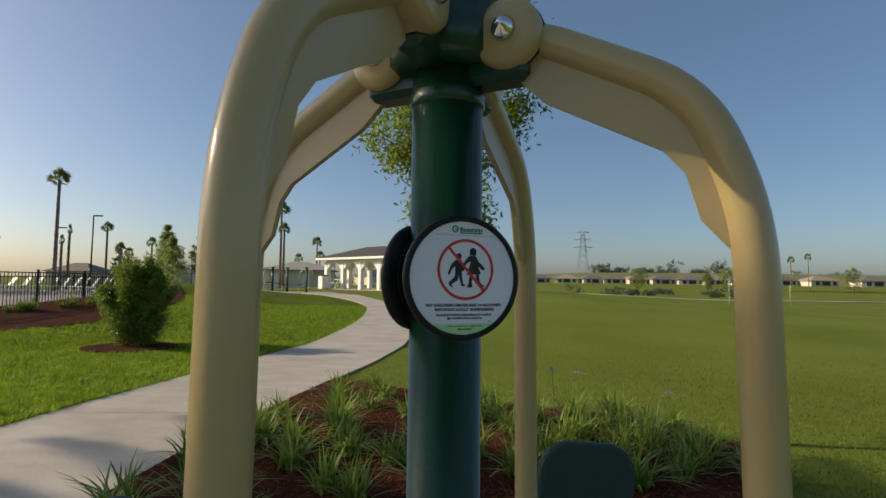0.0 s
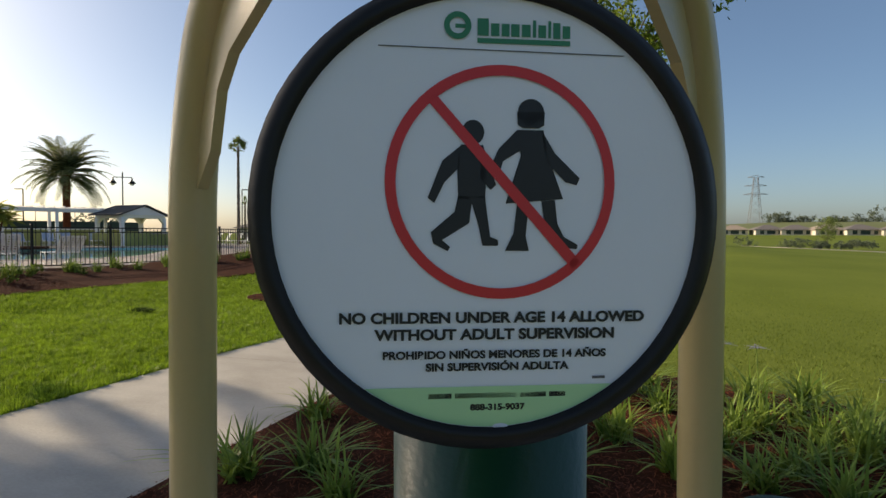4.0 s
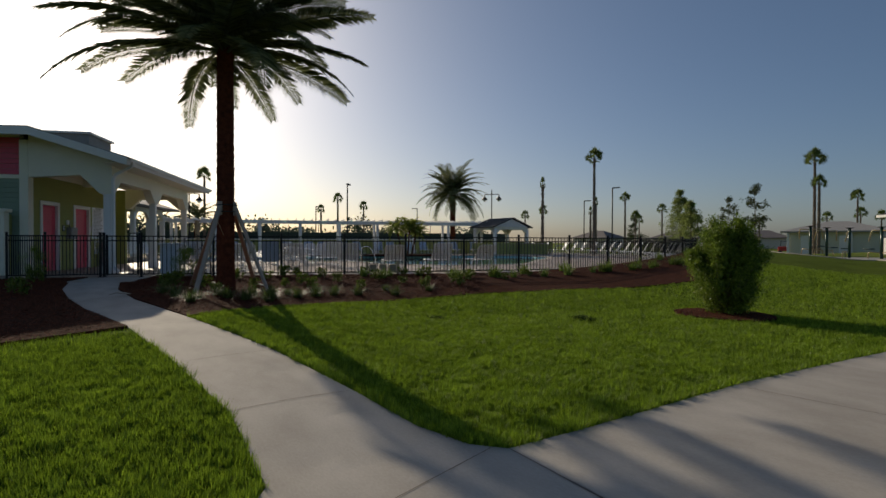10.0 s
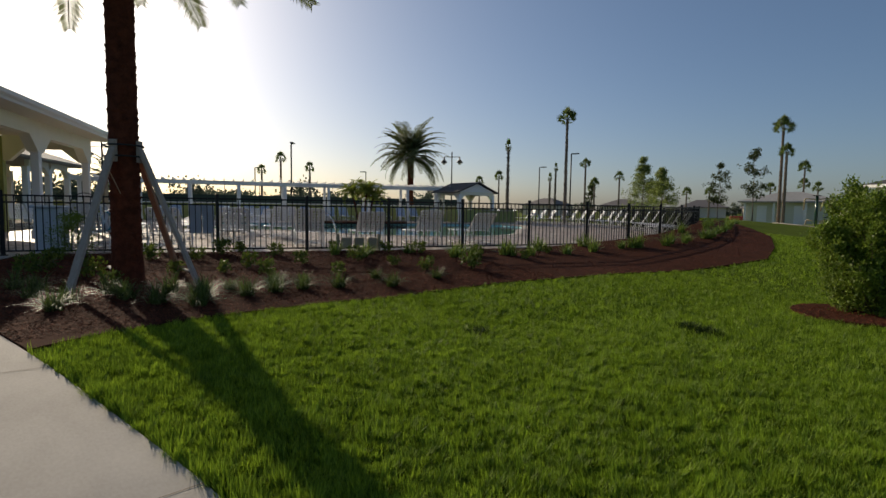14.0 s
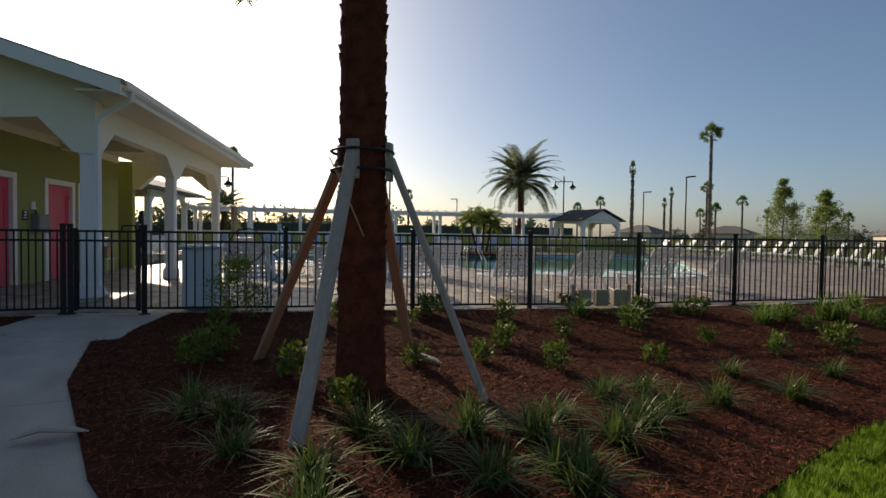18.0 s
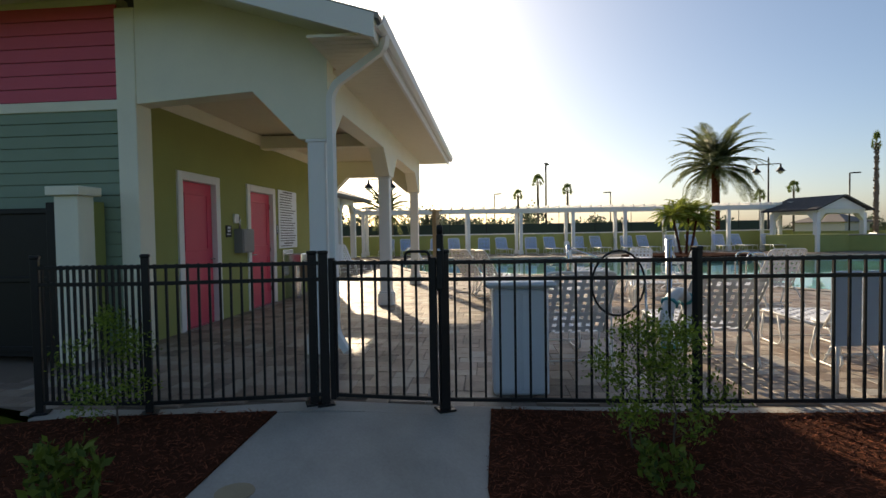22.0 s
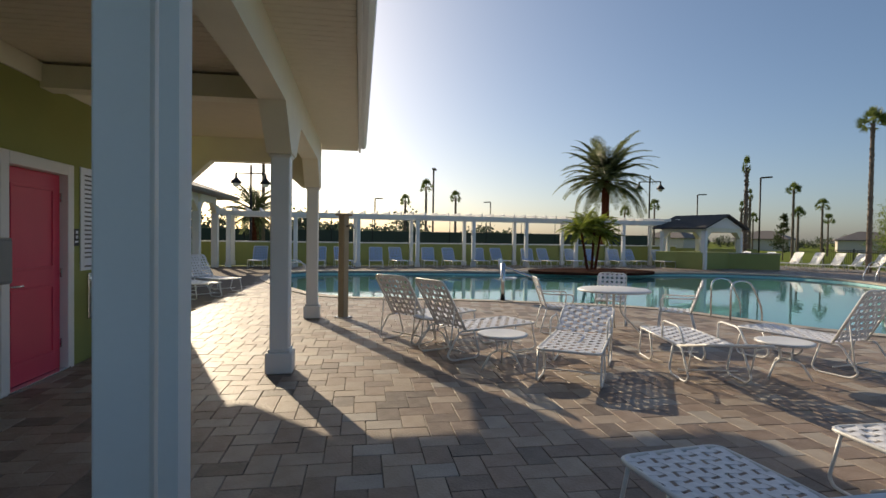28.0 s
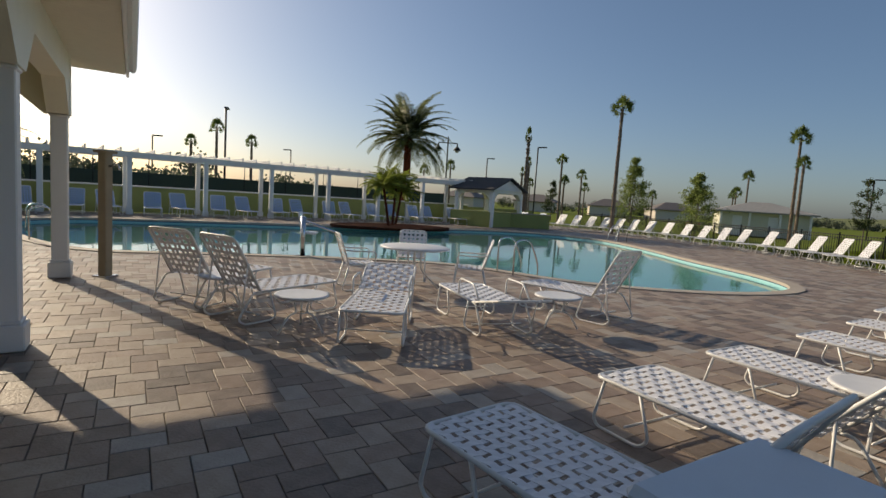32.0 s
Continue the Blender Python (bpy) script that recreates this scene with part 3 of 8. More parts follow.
in_pool(strip("coping", offset(POOL, -0.03), offset(POOL, 0.28), -0.03, 0.022, -0.05, M_COPING, None, "tan bullnose coping stones"))
in_pool(mesh_ob("basin", [(x, y, -0.05) for x, y in POOL] + [(x * 0.94 - 30 * 0.06, y * 0.94 + 14 * 0.06, -1.35) for x, y in POOL], [(i, (i + 1) % k, k + (i + 1) % k, k + i) for i in range(k)] + [tuple(range(k, 2 * k))], M_POOLW, None, "pale turquoise plaster basin"))
in_pool(strip("waterline_tile", offset(POOL, -0.012), offset(POOL, -0.004), -0.24, -0.05, -0.24, M_TILE, None, "dark blue waterline tiles"))
in_pool(mesh_ob("water", [(x, y, -0.13) for x, y in offset(POOL, -0.015)], [tuple(range(k)) if True else ()], M_WATER, None, "still water"))
island = tagged(prism("flower_bed_island", ISLAND, -0.02, 0.10, M_MULCH), "raised mulch bed with palms beside the pool", "flower bed", kind="structure")

# ---- pool house ----
HZ = 154.92
def hbox(name, a0, a1, b0, b1, z0, z1, material, parent=None, label="", bevel=0.008):
    c = H((a0 + a1) / 2, (b0 + b1) / 2, (z0 + z1) / 2)
    ob = box(name, c, (a1 - a0, b1 - b0, z1 - z0), material, None, label, bevel, rz=HZ)
    if parent:
        ob.parent = parent
        ob.matrix_parent_inverse = parent.matrix_world.inverted()
    return ob

def hslab(name, pts, t, axis, at, material, parent=None, label=""):
    """A plate cut to an outline: pts are (b, z) at a = at, or (a, z) at b = at; t is its thickness."""
    f = (lambda p, o: H(at + o, p[0], p[1])) if axis == "a" else (lambda p, o: H(p[0], at + o, p[1]))
    k = len(pts)
    vs = [f(p, -t / 2) for p in pts] + [f(p, t / 2) for p in pts]
    fs = [tuple(range(k)), tuple(range(k, 2 * k))[::-1]] + [(i, k + i, k + (i + 1) % k, (i + 1) % k) for i in range(k)]
    ob = mesh_ob(name, vs, fs, material, None, label)
    bm = bmesh.new()
    bm.from_mesh(ob.data)
    bmesh.ops.recalc_face_normals(bm, faces=bm.faces)
    bm.to_mesh(ob.data)
    bm.free()
    if parent:
        ob.parent = parent
        ob.matrix_parent_inverse = parent.matrix_world.inverted()
    return ob

house = thing("pool_house", "olive and white pool house with pink doors and a columned porch", "building", pose(*H(4, -3)))
WB = -3.07
for a0, a1, z0, z1 in ((1.95, 3.04, 0, 3.32), (4.02, 5.17, 0, 3.32), (6.24, 8.7, 0, 3.32), (3.04, 4.02, 2.25, 3.32), (5.17, 6.24, 2.25, 3.32)):
    hbox("wall", a0, a1, WB - 0.2, WB, z0, z1, M_GREENWALL, house, "olive stucco wall", 0)
hbox("wall", 8.5, 8.7, -8.5, WB - 0.2, 0, 3.32, M_GREENWALL, house, "olive stucco wall", 0)
hbox("wall", 1.95, 8.5, -8.5, -8.3, 0, 3.32, M_GREENWALL, house, "olive stucco wall", 0)
# added wall past the porch end, only there to block low sun from the deck
hbox("wall", 9.72, 9.94, -6.0, WB - 0.02, 0, 3.32, M_GREENWALL, house, "olive stucco wall added to keep low sun off the porch floor", 0)
hbox("wall", 1.75, 1.95, -8.5, WB + 0.0, 0, 3.98, M_SIDING, house, "sage wall under lap siding", 0)
for i in range(20):
    z = i * 0.145
    hbox("siding_board", 1.725, 1.748, -8.45, -2.98, z, z + 0.137, M_SIDING, house, "", 0.004)
for i in range(7):
    z = 3.01 + i * 0.158
    hbox("siding_board", 1.72, 1.748, -8.45, -2.98, z, z + 0.150, M_PINK, house, "pink lap siding board", 0.004)
hbox("trim", 1.70, 1.748, -8.5, -2.92, 2.88, 3.0, M_TRIMW, house, "white band", 0.006)
hbox("trim", 1.69, 1.97, -2.98, -2.74, 0, 4.05, M_TRIMW, house, "white corner board", 0.008)
# the gable face over the porch end, with its clipped opening
def roof_z(b):
    return 3.48 + 0.308 * (0.42 - b) if b > -2.35 else 4.333 + 0.02 * (b + 2.35)
hslab("gable_panel", [(-2.74, 2.94), (-1.34, 3.03), (-0.80, 2.47), (-0.46, 2.47), (-0.46, roof_z(-0.46) - 0.1), (-2.35, roof_z(-2.35) - 0.1), (-2.74, roof_z(-2.74) - 0.1)], 0.24, "a", 1.83, M_TRIMW, house, "cream-white panelled gable end")
hslab("gable_panel", [(-2.98, 4.13), (-8.5, 3.96), (-8.5, roof_z(-8.5) - 0.1), (-2.98, roof_z(-2.98) - 0.1)], 0.2, "a", 1.84, M_TRIMW, house, "cream-white gable end")
def column(parent, a, b, h=2.47):
    c = hbox("column", a - 0.105, a + 0.105, b - 0.105, b + 0.105, 0.0, h, M_WHITE, parent, "square white column", 0.012)
    for nm, w, z0, z1 in (("plinth", 0.148, 0.004, 0.24), ("plinth_trim", 0.125, 0.24, 0.275), ("capital", 0.122, h - 0.04, h)):
        p = hbox(nm, a - w, a + w, b - w, b + w, z0, z1, M_WHITE, None, "", 0.012)
        p.parent = c
        p.matrix_parent_inverse = c.matrix_world.inverted()
    return c
for a, b in ((1.83, -0.61), (5.83, -0.65), (9.83, -0.65)):
    column(house, a, b)
for a0, a1 in ((1.83, 5.83), (5.83, 9.83)):
    hslab("arched_beam", [(a0, 2.47), (a0 + 0.2, 2.47), (a0 + 0.70, 2.92), (a1 - 0.70, 2.92), (a1 - 0.2, 2.47), (a1, 2.47), (a1, 3.42), (a0, 3.42)], 0.27, "b", -0.65, M_TRIMW, house, "cream beam with clipped corners")
hslab("arched_beam", [(-0.51, 3.42), (-0.51, 2.47), (-0.85, 2.47), (-1.35, 2.91), (-2.45, 2.91), (-2.9, 2.47), (-3.07, 2.47), (-3.07, 3.42)], 0.27, "a", 9.83, M_TRIMW, house, "cream beam with clipped corners")
hslab("arched_beam", [(-0.79, 3.3), (-0.79, 3.06), (-3.06, 3.06), (-3.06, 3.3)], 0.24, "a", 5.83, M_TRIMW, house, "cream cross beam")
hbox("frieze", 1.97, 8.7, WB + 0.002, WB + 0.03, 3.12, 3.32, M_TRIMW, house, "cream frieze board", 0.004)
# porch ceiling and eave soffit, of narrow boards
bm = bmesh.new()
for i in range(84):
    a = 1.0 + i * 0.115
    b0, b1 = (-3.1, 0.19) if a > 1.94 else (-0.44, 0.19)
    c = H(a + 0.0575, (b0 + b1) / 2, 3.345)
    add_box(bm, c, (0.107, b1 - b0, 0.03), 0, rz=HZ)
tagged(part("ceiling", bm, M_SOFFIT), "cream beaded-board porch ceiling and soffit", "ceiling", kind="structure")
hbox("ceiling_backing", 1.97, 10.7, -3.07, 0.19, 3.365, 3.40, M_SOFFIT, house, "", 0)
hbox("fascia", 0.95, 10.72, 0.195, 0.24, 3.30, 3.50, M_WHITE, house, "white fascia board", 0.006)
def gutter(a0, a1, b, z):
    prof = [(0, 0), (0.0, -0.10), (0.05, -0.12), (0.10, -0.09), (0.115, 0.0), (0.105, 0.0), (0.09, -0.08), (0.05, -0.108), (0.012, -0.09), (0.012, 0)]
    k = len(prof)
    vs = [H(a0, b + x, z + y) for x, y in prof] + [H(a1, b + x, z + y) for x, y in prof]
    fs = [(i, (i + 1) % k, k + (i + 1) % k, k + i) for i in range(k)] + [tuple(range(k))[::-1], tuple(range(k, 2 * k))]
    ob = mesh_ob("gutter", vs, fs, M_WHITE, None, "white metal gutter")
    ob.parent = house
    ob.matrix_parent_inverse = house.matrix_world.inverted()
gutter(0.95, 10.72, 0.241, 3.50)
def keep(ob, parent):
    ob.parent = parent
    ob.matrix_parent_inverse = parent.matrix_world.inverted()
    return ob
# roof slopes
def roof_slope(name, b0, b1, a0, a1, t, material, parent):
    vs = [H(a, b, roof_z(b) + o) for a in (a0, a1) for b in (b0, b1) for o in (-t, 0)]
    fs = [(0, 1, 3, 2), (4, 6, 7, 5), (1, 5, 7, 3), (0, 2, 6, 4), (0, 4, 5, 1), (2, 3, 7, 6)]
    return keep(mesh_ob(name, vs, fs, material, None, "grey shingle roof slope"), parent)
roof_slope("roof", 0.30, -2.35, 0.93, 10.75, 0.06, M_ROOFL, house)
roof_slope("roof", -2.35, -8.9, 0.93, 10.75, 0.06, M_ROOFL, house)
for b0, b1 in ((0.26, -2.35), (-2.35, -8.9)):
    vs = [H(a, b, roof_z(b) - 0.06 + o) for a in (0.90, 0.94) for b in (b0, b1) for o in (-0.20, 0.03)]
    keep(mesh_ob("rake_board", vs, [(0, 1, 3, 2), (4, 6, 7, 5), (1, 5, 7, 3), (0, 2, 6, 4), (0, 4, 5, 1), (2, 3, 7, 6)], M_WHITE, None, "white rake board"), house)
    vs = [H(a, b, roof_z(b) - 0.085 + o) for a in (0.94, 1.72) for b in (b0, b1) for o in (-0.03, 0.0)]
    keep(mesh_ob("rake_soffit", vs, [(0, 1, 3, 2), (4, 6, 7, 5), (1, 5, 7, 3), (0, 2, 6, 4), (0, 4, 5, 1), (2, 3, 7, 6)], M_TRIMW, None, "white soffit"), house)
def dspout(name, pts, material):
    bm = bmesh.new()
    add_tube(bm, bend(pts, 0.10, 4), 0.054, 4)
    bmesh.ops.recalc_face_normals(bm, faces=bm.faces)
    return keep(part(name, bm, material, None, "white metal downspout"), house)
dspout("downspout", [H(1.25, 0.30, 3.42), H(1.25, 0.28, 3.28), H(1.66, -0.34, 3.06), H(1.71, -0.425, 2.94), H(1.71, -0.425, 0.26), H(1.58, -0.25, 0.06)], M_WHITE)
hbox("roof_monitor", 6.6, 8.6, -5.6, -3.2, 4.0, 5.2, M_ROOFL, house, "grey raised roof block", 0.02)
hbox("monitor_cap", 6.5, 8.7, -5.7, -3.1, 5.2, 5.28, M_WHITE, house, "", 0.01)
# service yard wall
yw = thing("yard_wall", "dark sage service yard wall with white trim", "wall", pose(*H(1.3, -7)))
keep(hbox("panel", 1.22, 1.36, -9.5, -5.36, 0, 1.85, M_SIDING, None, "", 0.01), yw)
keep(hbox("cap", 1.18, 1.40, -9.6, -5.30, 1.855, 1.95, M_TRIMW, None, "white cap", 0.01), yw)
keep(hbox("end_post", 1.17, 1.41, -5.355, -5.16, 0, 1.85, M_TRIMW, None, "white end post", 0.01), yw)
# doors
def pink_door(a0, a1):
    d = thing("door_1" if a0 < 4 else "door_2", "closed bright pink panelled door in a wide white frame", "door", pose(*H((a0 + a1) / 2, WB)), kind="structure")
    leaf = keep(hbox("leaf", a0 + 0.04, a1 - 0.04, WB - 0.10, WB - 0.055, 0.02, 2.20, M_DOOR, None, "pink door leaf"), d)
    w = a1 - a0
    for z0, z1 in ((0.22, 0.98), (1.16, 2.04)):
        for (x0, x1, y0, y1) in ((a0 + 0.17, a1 - 0.17, z0, z0 + 0.03), (a0 + 0.17, a1 - 0.17, z1 - 0.03, z1), (a0 + 0.17, a0 + 0.20, z0 + 0.03, z1 - 0.03), (a1 - 0.20, a1 - 0.17, z0 + 0.03, z1 - 0.03)):
            keep(hbox("panel_mould", x0, x1, WB - 0.056, WB - 0.042, y0, y1, M_DOOR, None, "", 0.003), leaf)
    for x0, x1, z0, z1 in ((a0 - 0.09, a0 + 0.035, 0, 2.33), (a1 - 0.035, a1 + 0.09, 0, 2.33), (a0 + 0.035, a1 - 0.035, 2.205, 2.33)):
        keep(hbox("frame", x0, x1, WB - 0.12, WB + 0.03, z0, z1, M_WHITE, None, "white frame", 0.006), d)
    hx = a1 - 0.12 if a0 < 4 else a0 + 0.12
    keep(tube("door_handle", [H(hx, WB - 0.05, 1.02), H(hx, WB + 0.02, 1.02), H(hx + (-0.11 if a0 < 4 else 0.11), WB + 0.025, 1.02)], 0.012, M_STEEL, None, "chrome lever handle"), leaf)
    keep(hbox("threshold", a0, a1, WB - 0.12, WB + 0.04, 0.003, 0.02, M_STEEL, None, "", 0.003), d)
    for z in (0.3, 1.1, 1.95):
        hh = a0 + 0.042 if a0 < 4 else a1 - 0.042
        keep(tube("hinge", [H(hh, WB - 0.045, z - 0.05), H(hh, WB - 0.045, z + 0.05)], 0.01, M_STEEL), leaf)
pink_door(3.04, 4.02)
pink_door(5.17, 6.24)
# what hangs on the porch wall
def wall_sign(name, a0, a1, z0, z1, label, category, face, ink, rows, border=True):
    s = thing(name, label, category, pose(*H((a0 + a1) / 2, WB, (z0 + z1) / 2)))
    keep(hbox("board", a0, a1, WB + 0.003, WB + 0.018, z0, z1, face, None, "", 0.003), s)
    rnd = random.Random(5)
    n = rows
    for i in range(n):
        z = z1 - (i + 0.7) * (z1 - z0) / (n + 0.6)
        h = (z1 - z0) / n * (0.55 if i in (0, n - 2) else 0.34)
        ins = (0.25 if i in (0, n - 2) else 0.08) * (a1 - a0)
        end = a1 - ins - (0 if i in (0, n - 2) else rnd.random() * 0.25 * (a1 - a0))
        keep(hbox("print_line", a0 + ins, end, WB + 0.0185, WB + 0.0205, z - h / 2, z + h / 2, ink, None, "", 0), s)
    return s
wall_sign("rules_sign", 6.50, 7.53, 1.10, 2.34, "white pool rules notice with dense dark print", "sign", M_SIGNW, M_SIGNTXT, 22)
wall_sign("room_sign", 4.30, 4.48, 1.36, 1.56, "small black restroom sign with white marks", "sign", M_INK, M_SIGNW, 3)
wall_sign("room_sign", 6.36, 6.46, 1.40, 1.60, "small black restroom sign with white marks", "sign", M_INK, M_SIGNW, 3)
eb = thing("electrical_box", "grey metal electrical box on the olive wall", "electrical box", pose(*H(4.8, WB, 1.3)))
keep(hbox("body", 4.58, 5.02, WB + 0.003, WB + 0.16, 1.08, 1.50, M_GREY, None), eb)
keep(hbox("lid", 4.60, 5.00, WB + 0.161, WB + 0.175, 1.10, 1.48, M_GREY, None), eb)
keep(tube("conduit", [H(4.7, WB + 0.05, 1.5), H(4.7, WB + 0.05, 1.72)], 0.02, M_STEEL), eb)
sw = thing("thermostat_box", "small white control box on the olive wall", "control box", pose(*H(4.62, WB, 1.65)))
keep(hbox("body", 4.56, 4.70, WB + 0.003, WB + 0.05, 1.60, 1.76, M_WHITE, None), sw)
fo = thing("drinking_fountain", "steel drinking fountain with a cardboard box on it", "drinking fountain", pose(*H(7.1, WB)))
keep(hbox("basin", 6.70, 7.20, WB + 0.003, WB + 0.42, 0.72, 0.98, M_STEEL, None, "", 0.02), fo)
keep(hbox("backplate", 6.66, 7.24, WB + 0.003, WB + 0.03, 0.5, 1.06, M_STEEL, None), fo)
keep(hbox("pedestal", 6.82, 7.06, WB + 0.003, WB + 0.26, 0.0, 0.72, M_STEEL, None), fo)
cb = thing("cardboard_box", "open brown cardboard box leaning by the fountain", "box", pose(*H(7.3, WB + 0.3, 0.5)))
keep(hbox("carton", 7.22, 7.58, WB + 0.06, WB + 0.36, 0.42, 0.86, M_CARD, None, "", 0.004), cb)
keep(hbox("flap", 7.22, 7.58, WB + 0.36, WB + 0.50, 0.84, 0.85, M_CARD, None, "", 0), cb)
st = thing("stool", "white metal stand under the carton", "stand", pose(*H(7.4, WB + 0.2)))
keep(hbox("top", 7.2, 7.6, WB + 0.05, WB + 0.38, 0.39, 0.415, M_FRAME, None), st)
for a, b in ((7.22, 0.07), (7.58, 0.07), (7.22, 0.36), (7.58, 0.36)):
    keep(tube("leg", [H(a, WB + b, 0), H(a, WB + b, 0.4)], 0.012, M_FRAME), st)
# pilaster and service yard gate at the house corner
pl = thing("pilaster", "white capped gate pier beside the pool house", "pier", pose(*H(1.35, -3.2)))
keep(hbox("shaft", 1.22, 1.46, -3.40, -3.12, 0, 1.85, M_TRIMW, None), pl)
keep(hbox("cap", 1.17, 1.51, -3.46, -3.06, 1.85, 1.95, M_TRIMW, None), pl)
keep(hbox("panel", 1.46, 1.70, -3.34, -3.18, 0, 1.8, M_GREENWALL, None), pl)
yg = thing("yard_gate", "solid black service yard gate", "gate", pose(*H(1.3, -4.2)))
keep(hbox("panel", 1.28, 1.34, -6.2, -3.42, 0.06, 1.72, M_BLACK, None), yg)
for z in (0.12, 0.9, 1.66):
    keep(hbox("rail", 1.25, 1.28, -6.2, -3.42, z, z + 0.06, M_BLACK, None), yg)
keep(hbox("post", 1.24, 1.36, -3.52, -3.40, 0, 1.78, M_BLACK, None), yg)
# ---- second porch across the deck ----
h2 = thing("far_pool_house", "cream pool house porch with arched beams across the deck", "building", pose(-44, 1, 0))
def porch2():
    P0, d = Vector((-41.6, 2.2, 0)), (Vector((-46.1, 4.5, 0)) - Vector((-41.6, 2.2, 0))).normalized()
    nrm = Vector((-d.y, d.x, 0))
    if nrm.y > 0:
        nrm = -nrm
    ang = math.degrees(math.atan2(d.y, d.x))
    for i in range(3):
        c = P0 + d * (i * 2.5)
        for back in (0, 3.0):
            q = c + nrm * back
            keep(box("column", (q.x, q.y, 1.47), (0.28, 0.28, 2.94), M_WHITE, None, "", 0.01, rz=ang), h2)
    for back in (0, 3.0):
        for i in range(2):
            a, b = P0 + d * (i * 2.5) + nrm * back, P0 + d * ((i + 1) * 2.5) + nrm * back
            pr = [(0.14, 2.55), (0.65, 3.0), (1.85, 3.0), (2.36, 2.55), (2.36, 3.36), (0.14, 3.36)]
            vs = [a + d * x + nrm * o + Vector((0, 0, z)) for o in (-0.1, 0.1) for x, z in pr]
            n6 = 6
            keep(mesh_ob("arched_beam", vs, [tuple(range(6)), tuple(range(6, 12))[::-1]] + [(i2, 6 + i2, 6 + (i2 + 1) % 6, (i2 + 1) % 6) for i2 in range(6)], M_TRIMW), h2)
    c = P0 + d * 0.5 + nrm * 4.0
    vs = []
    for x, y, z in ((-5, -4.7, 3.42), (5.2, -4.7, 3.42), (5.2, 4.7, 3.42), (-5, 4.7, 3.42), (-5, -4.6, 3.3), (5.2, -4.6, 3.3), (5.2, 4.6, 3.3), (-5, 4.6, 3.3), (-3, 0, 5.1), (1.8, 0, 5.1)):
        p = c + d * (x + 1.2) + nrm * (y)
        vs.append((p.x, p.y, z))
    keep(mesh_ob("roof", vs, [(0, 1, 9, 8), (2, 3, 8, 9), (1, 2, 9), (3, 0, 8), (4, 7, 6, 5), (0, 4, 5, 1), (1, 5, 6, 2), (2, 6, 7, 3), (3, 7, 4, 0)], M_ROOFL, None, "grey hipped roof"), h2)
    w = P0 + d * (-2.5) + nrm * 4.5
    keep(box("wall", (w.x, w.y, 1.45), (6, 4, 2.9), M_GREENWALL, None, "olive wall", 0, rz=ang), h2)
porch2()

# ---- fence ----
POOL_FENCE = thing("pool_fence", "black metal picket fence round the pool deck", "fence")
picket_me = None
def fence_panel(p, q, near=True, gate=False):
    """One panel of black pickets between two posts."""
    a, b = Vector((*p, 0)), Vector((*q, 0))
    d = (b - a).normalized()
    L = (b - a).length
    ang = math.degrees(math.atan2(d.y, d.x))
    f = thing("pool_gate", "closed black metal picket gate with a tall latch", "gate", pose(a.x, a.y, 0, 0, 0, ang)) if gate else POOL_FENCE
    place_m = Matrix() if gate else pose(a.x, a.y, 0, 0, 0, ang)
    x0, x1 = (0.05, L - 0.05) if gate else (0.03, L - 0.03)
    rails = (0.085, 1.02, 1.15)
    for z in rails:
        bm = bmesh.new()
        add_box(bm, ((x0 + x1) / 2, 0, z), (x1 - x0, 0.026, 0.03), 0.003)
        part("rail", bm, M_BLACK, f).matrix_local = place_m
    if gate:
        for x in (x0 + 0.025, x1 - 0.025):
            bm = bmesh.new()
            add_box(bm, (x, 0, 0.62), (0.045, 0.045, 1.14), 0.004)
            part("stile", bm, M_BLACK, f)
    n = 8 if gate else 16
    global picket_me
    if picket_me is None:
        bm = bmesh.new()
        add_box(bm, (0, 0, 0.62), (0.017, 0.017, 1.10), 0)
        picket_me = bpy.data.meshes.new("picket")
        bm.to_mesh(picket_me)
        bm.free()
        picket_me.materials.append(M_BLACK)
    if near:
        for i in range(n):
            o = new("picket", picket_me)
            o.parent = f
            o.matrix_local = place_m @ Matrix.Translation((x0 + (x1 - x0) * (i + 0.5) / n, 0, 0))
    else:
        bm = bmesh.new()
        for i in range(n):
            add_box(bm, (x0 + (x1 - x0) * (i + 0.5) / n, 0, 0.62), (0.017, 0.017, 1.10), 0)
        tagged(part("picket_run", bm, M_BLACK, f), kind="stuff").matrix_local = place_m
    return f

def fence_post(p, big=False, m=None):
    r = 0.034 if big else 0.027
    h = 1.24
    bm = bmesh.new()
    add_box(bm, (0, 0, h / 2 - 0.01), (2 * r, 2 * r, h - 0.02), 0.003)
    f = part("post", bm, M_BLACK, POOL_FENCE, "square black post")
    f.matrix_local = pose(p[0], p[1], 0)
    bm = bmesh.new()
    add_box(bm, (0, 0, h - 0.005), (2 * r + 0.012, 2 * r + 0.012, 0.03), 0.008)
    part("cap", bm, M_BLACK, f)
    bm = bmesh.new()
    add_box(bm, (0, 0, 0.008), (2 * r + 0.07, 2 * r + 0.07, 0.016), 0.004)
    part("base_plate", bm, M_BLACK, f)
    return f
for i in range(len(FENCE) - 1):
    gate = i == 2
    pq = [Vector((*FENCE[i], 0)), Vector((*FENCE[i + 1], 0))]
    fence_panel(FENCE[i], FENCE[i + 1], near=i < 12, gate=gate)
for i, p in enumerate(FENCE):
    fence_post(p, big=i in (2, 3))
g0, g1 = Vector((*FENCE[2], 0)), Vector((*FENCE[3], 0))
gd = (g1 - g0).normalized()
hp = g0 - gd * 0.095
fence_post((hp.x, hp.y), True)
GL = pose(g1.x, g1.y, 0, 0, 0, math.degrees(math.atan2(gd.y, gd.x)))
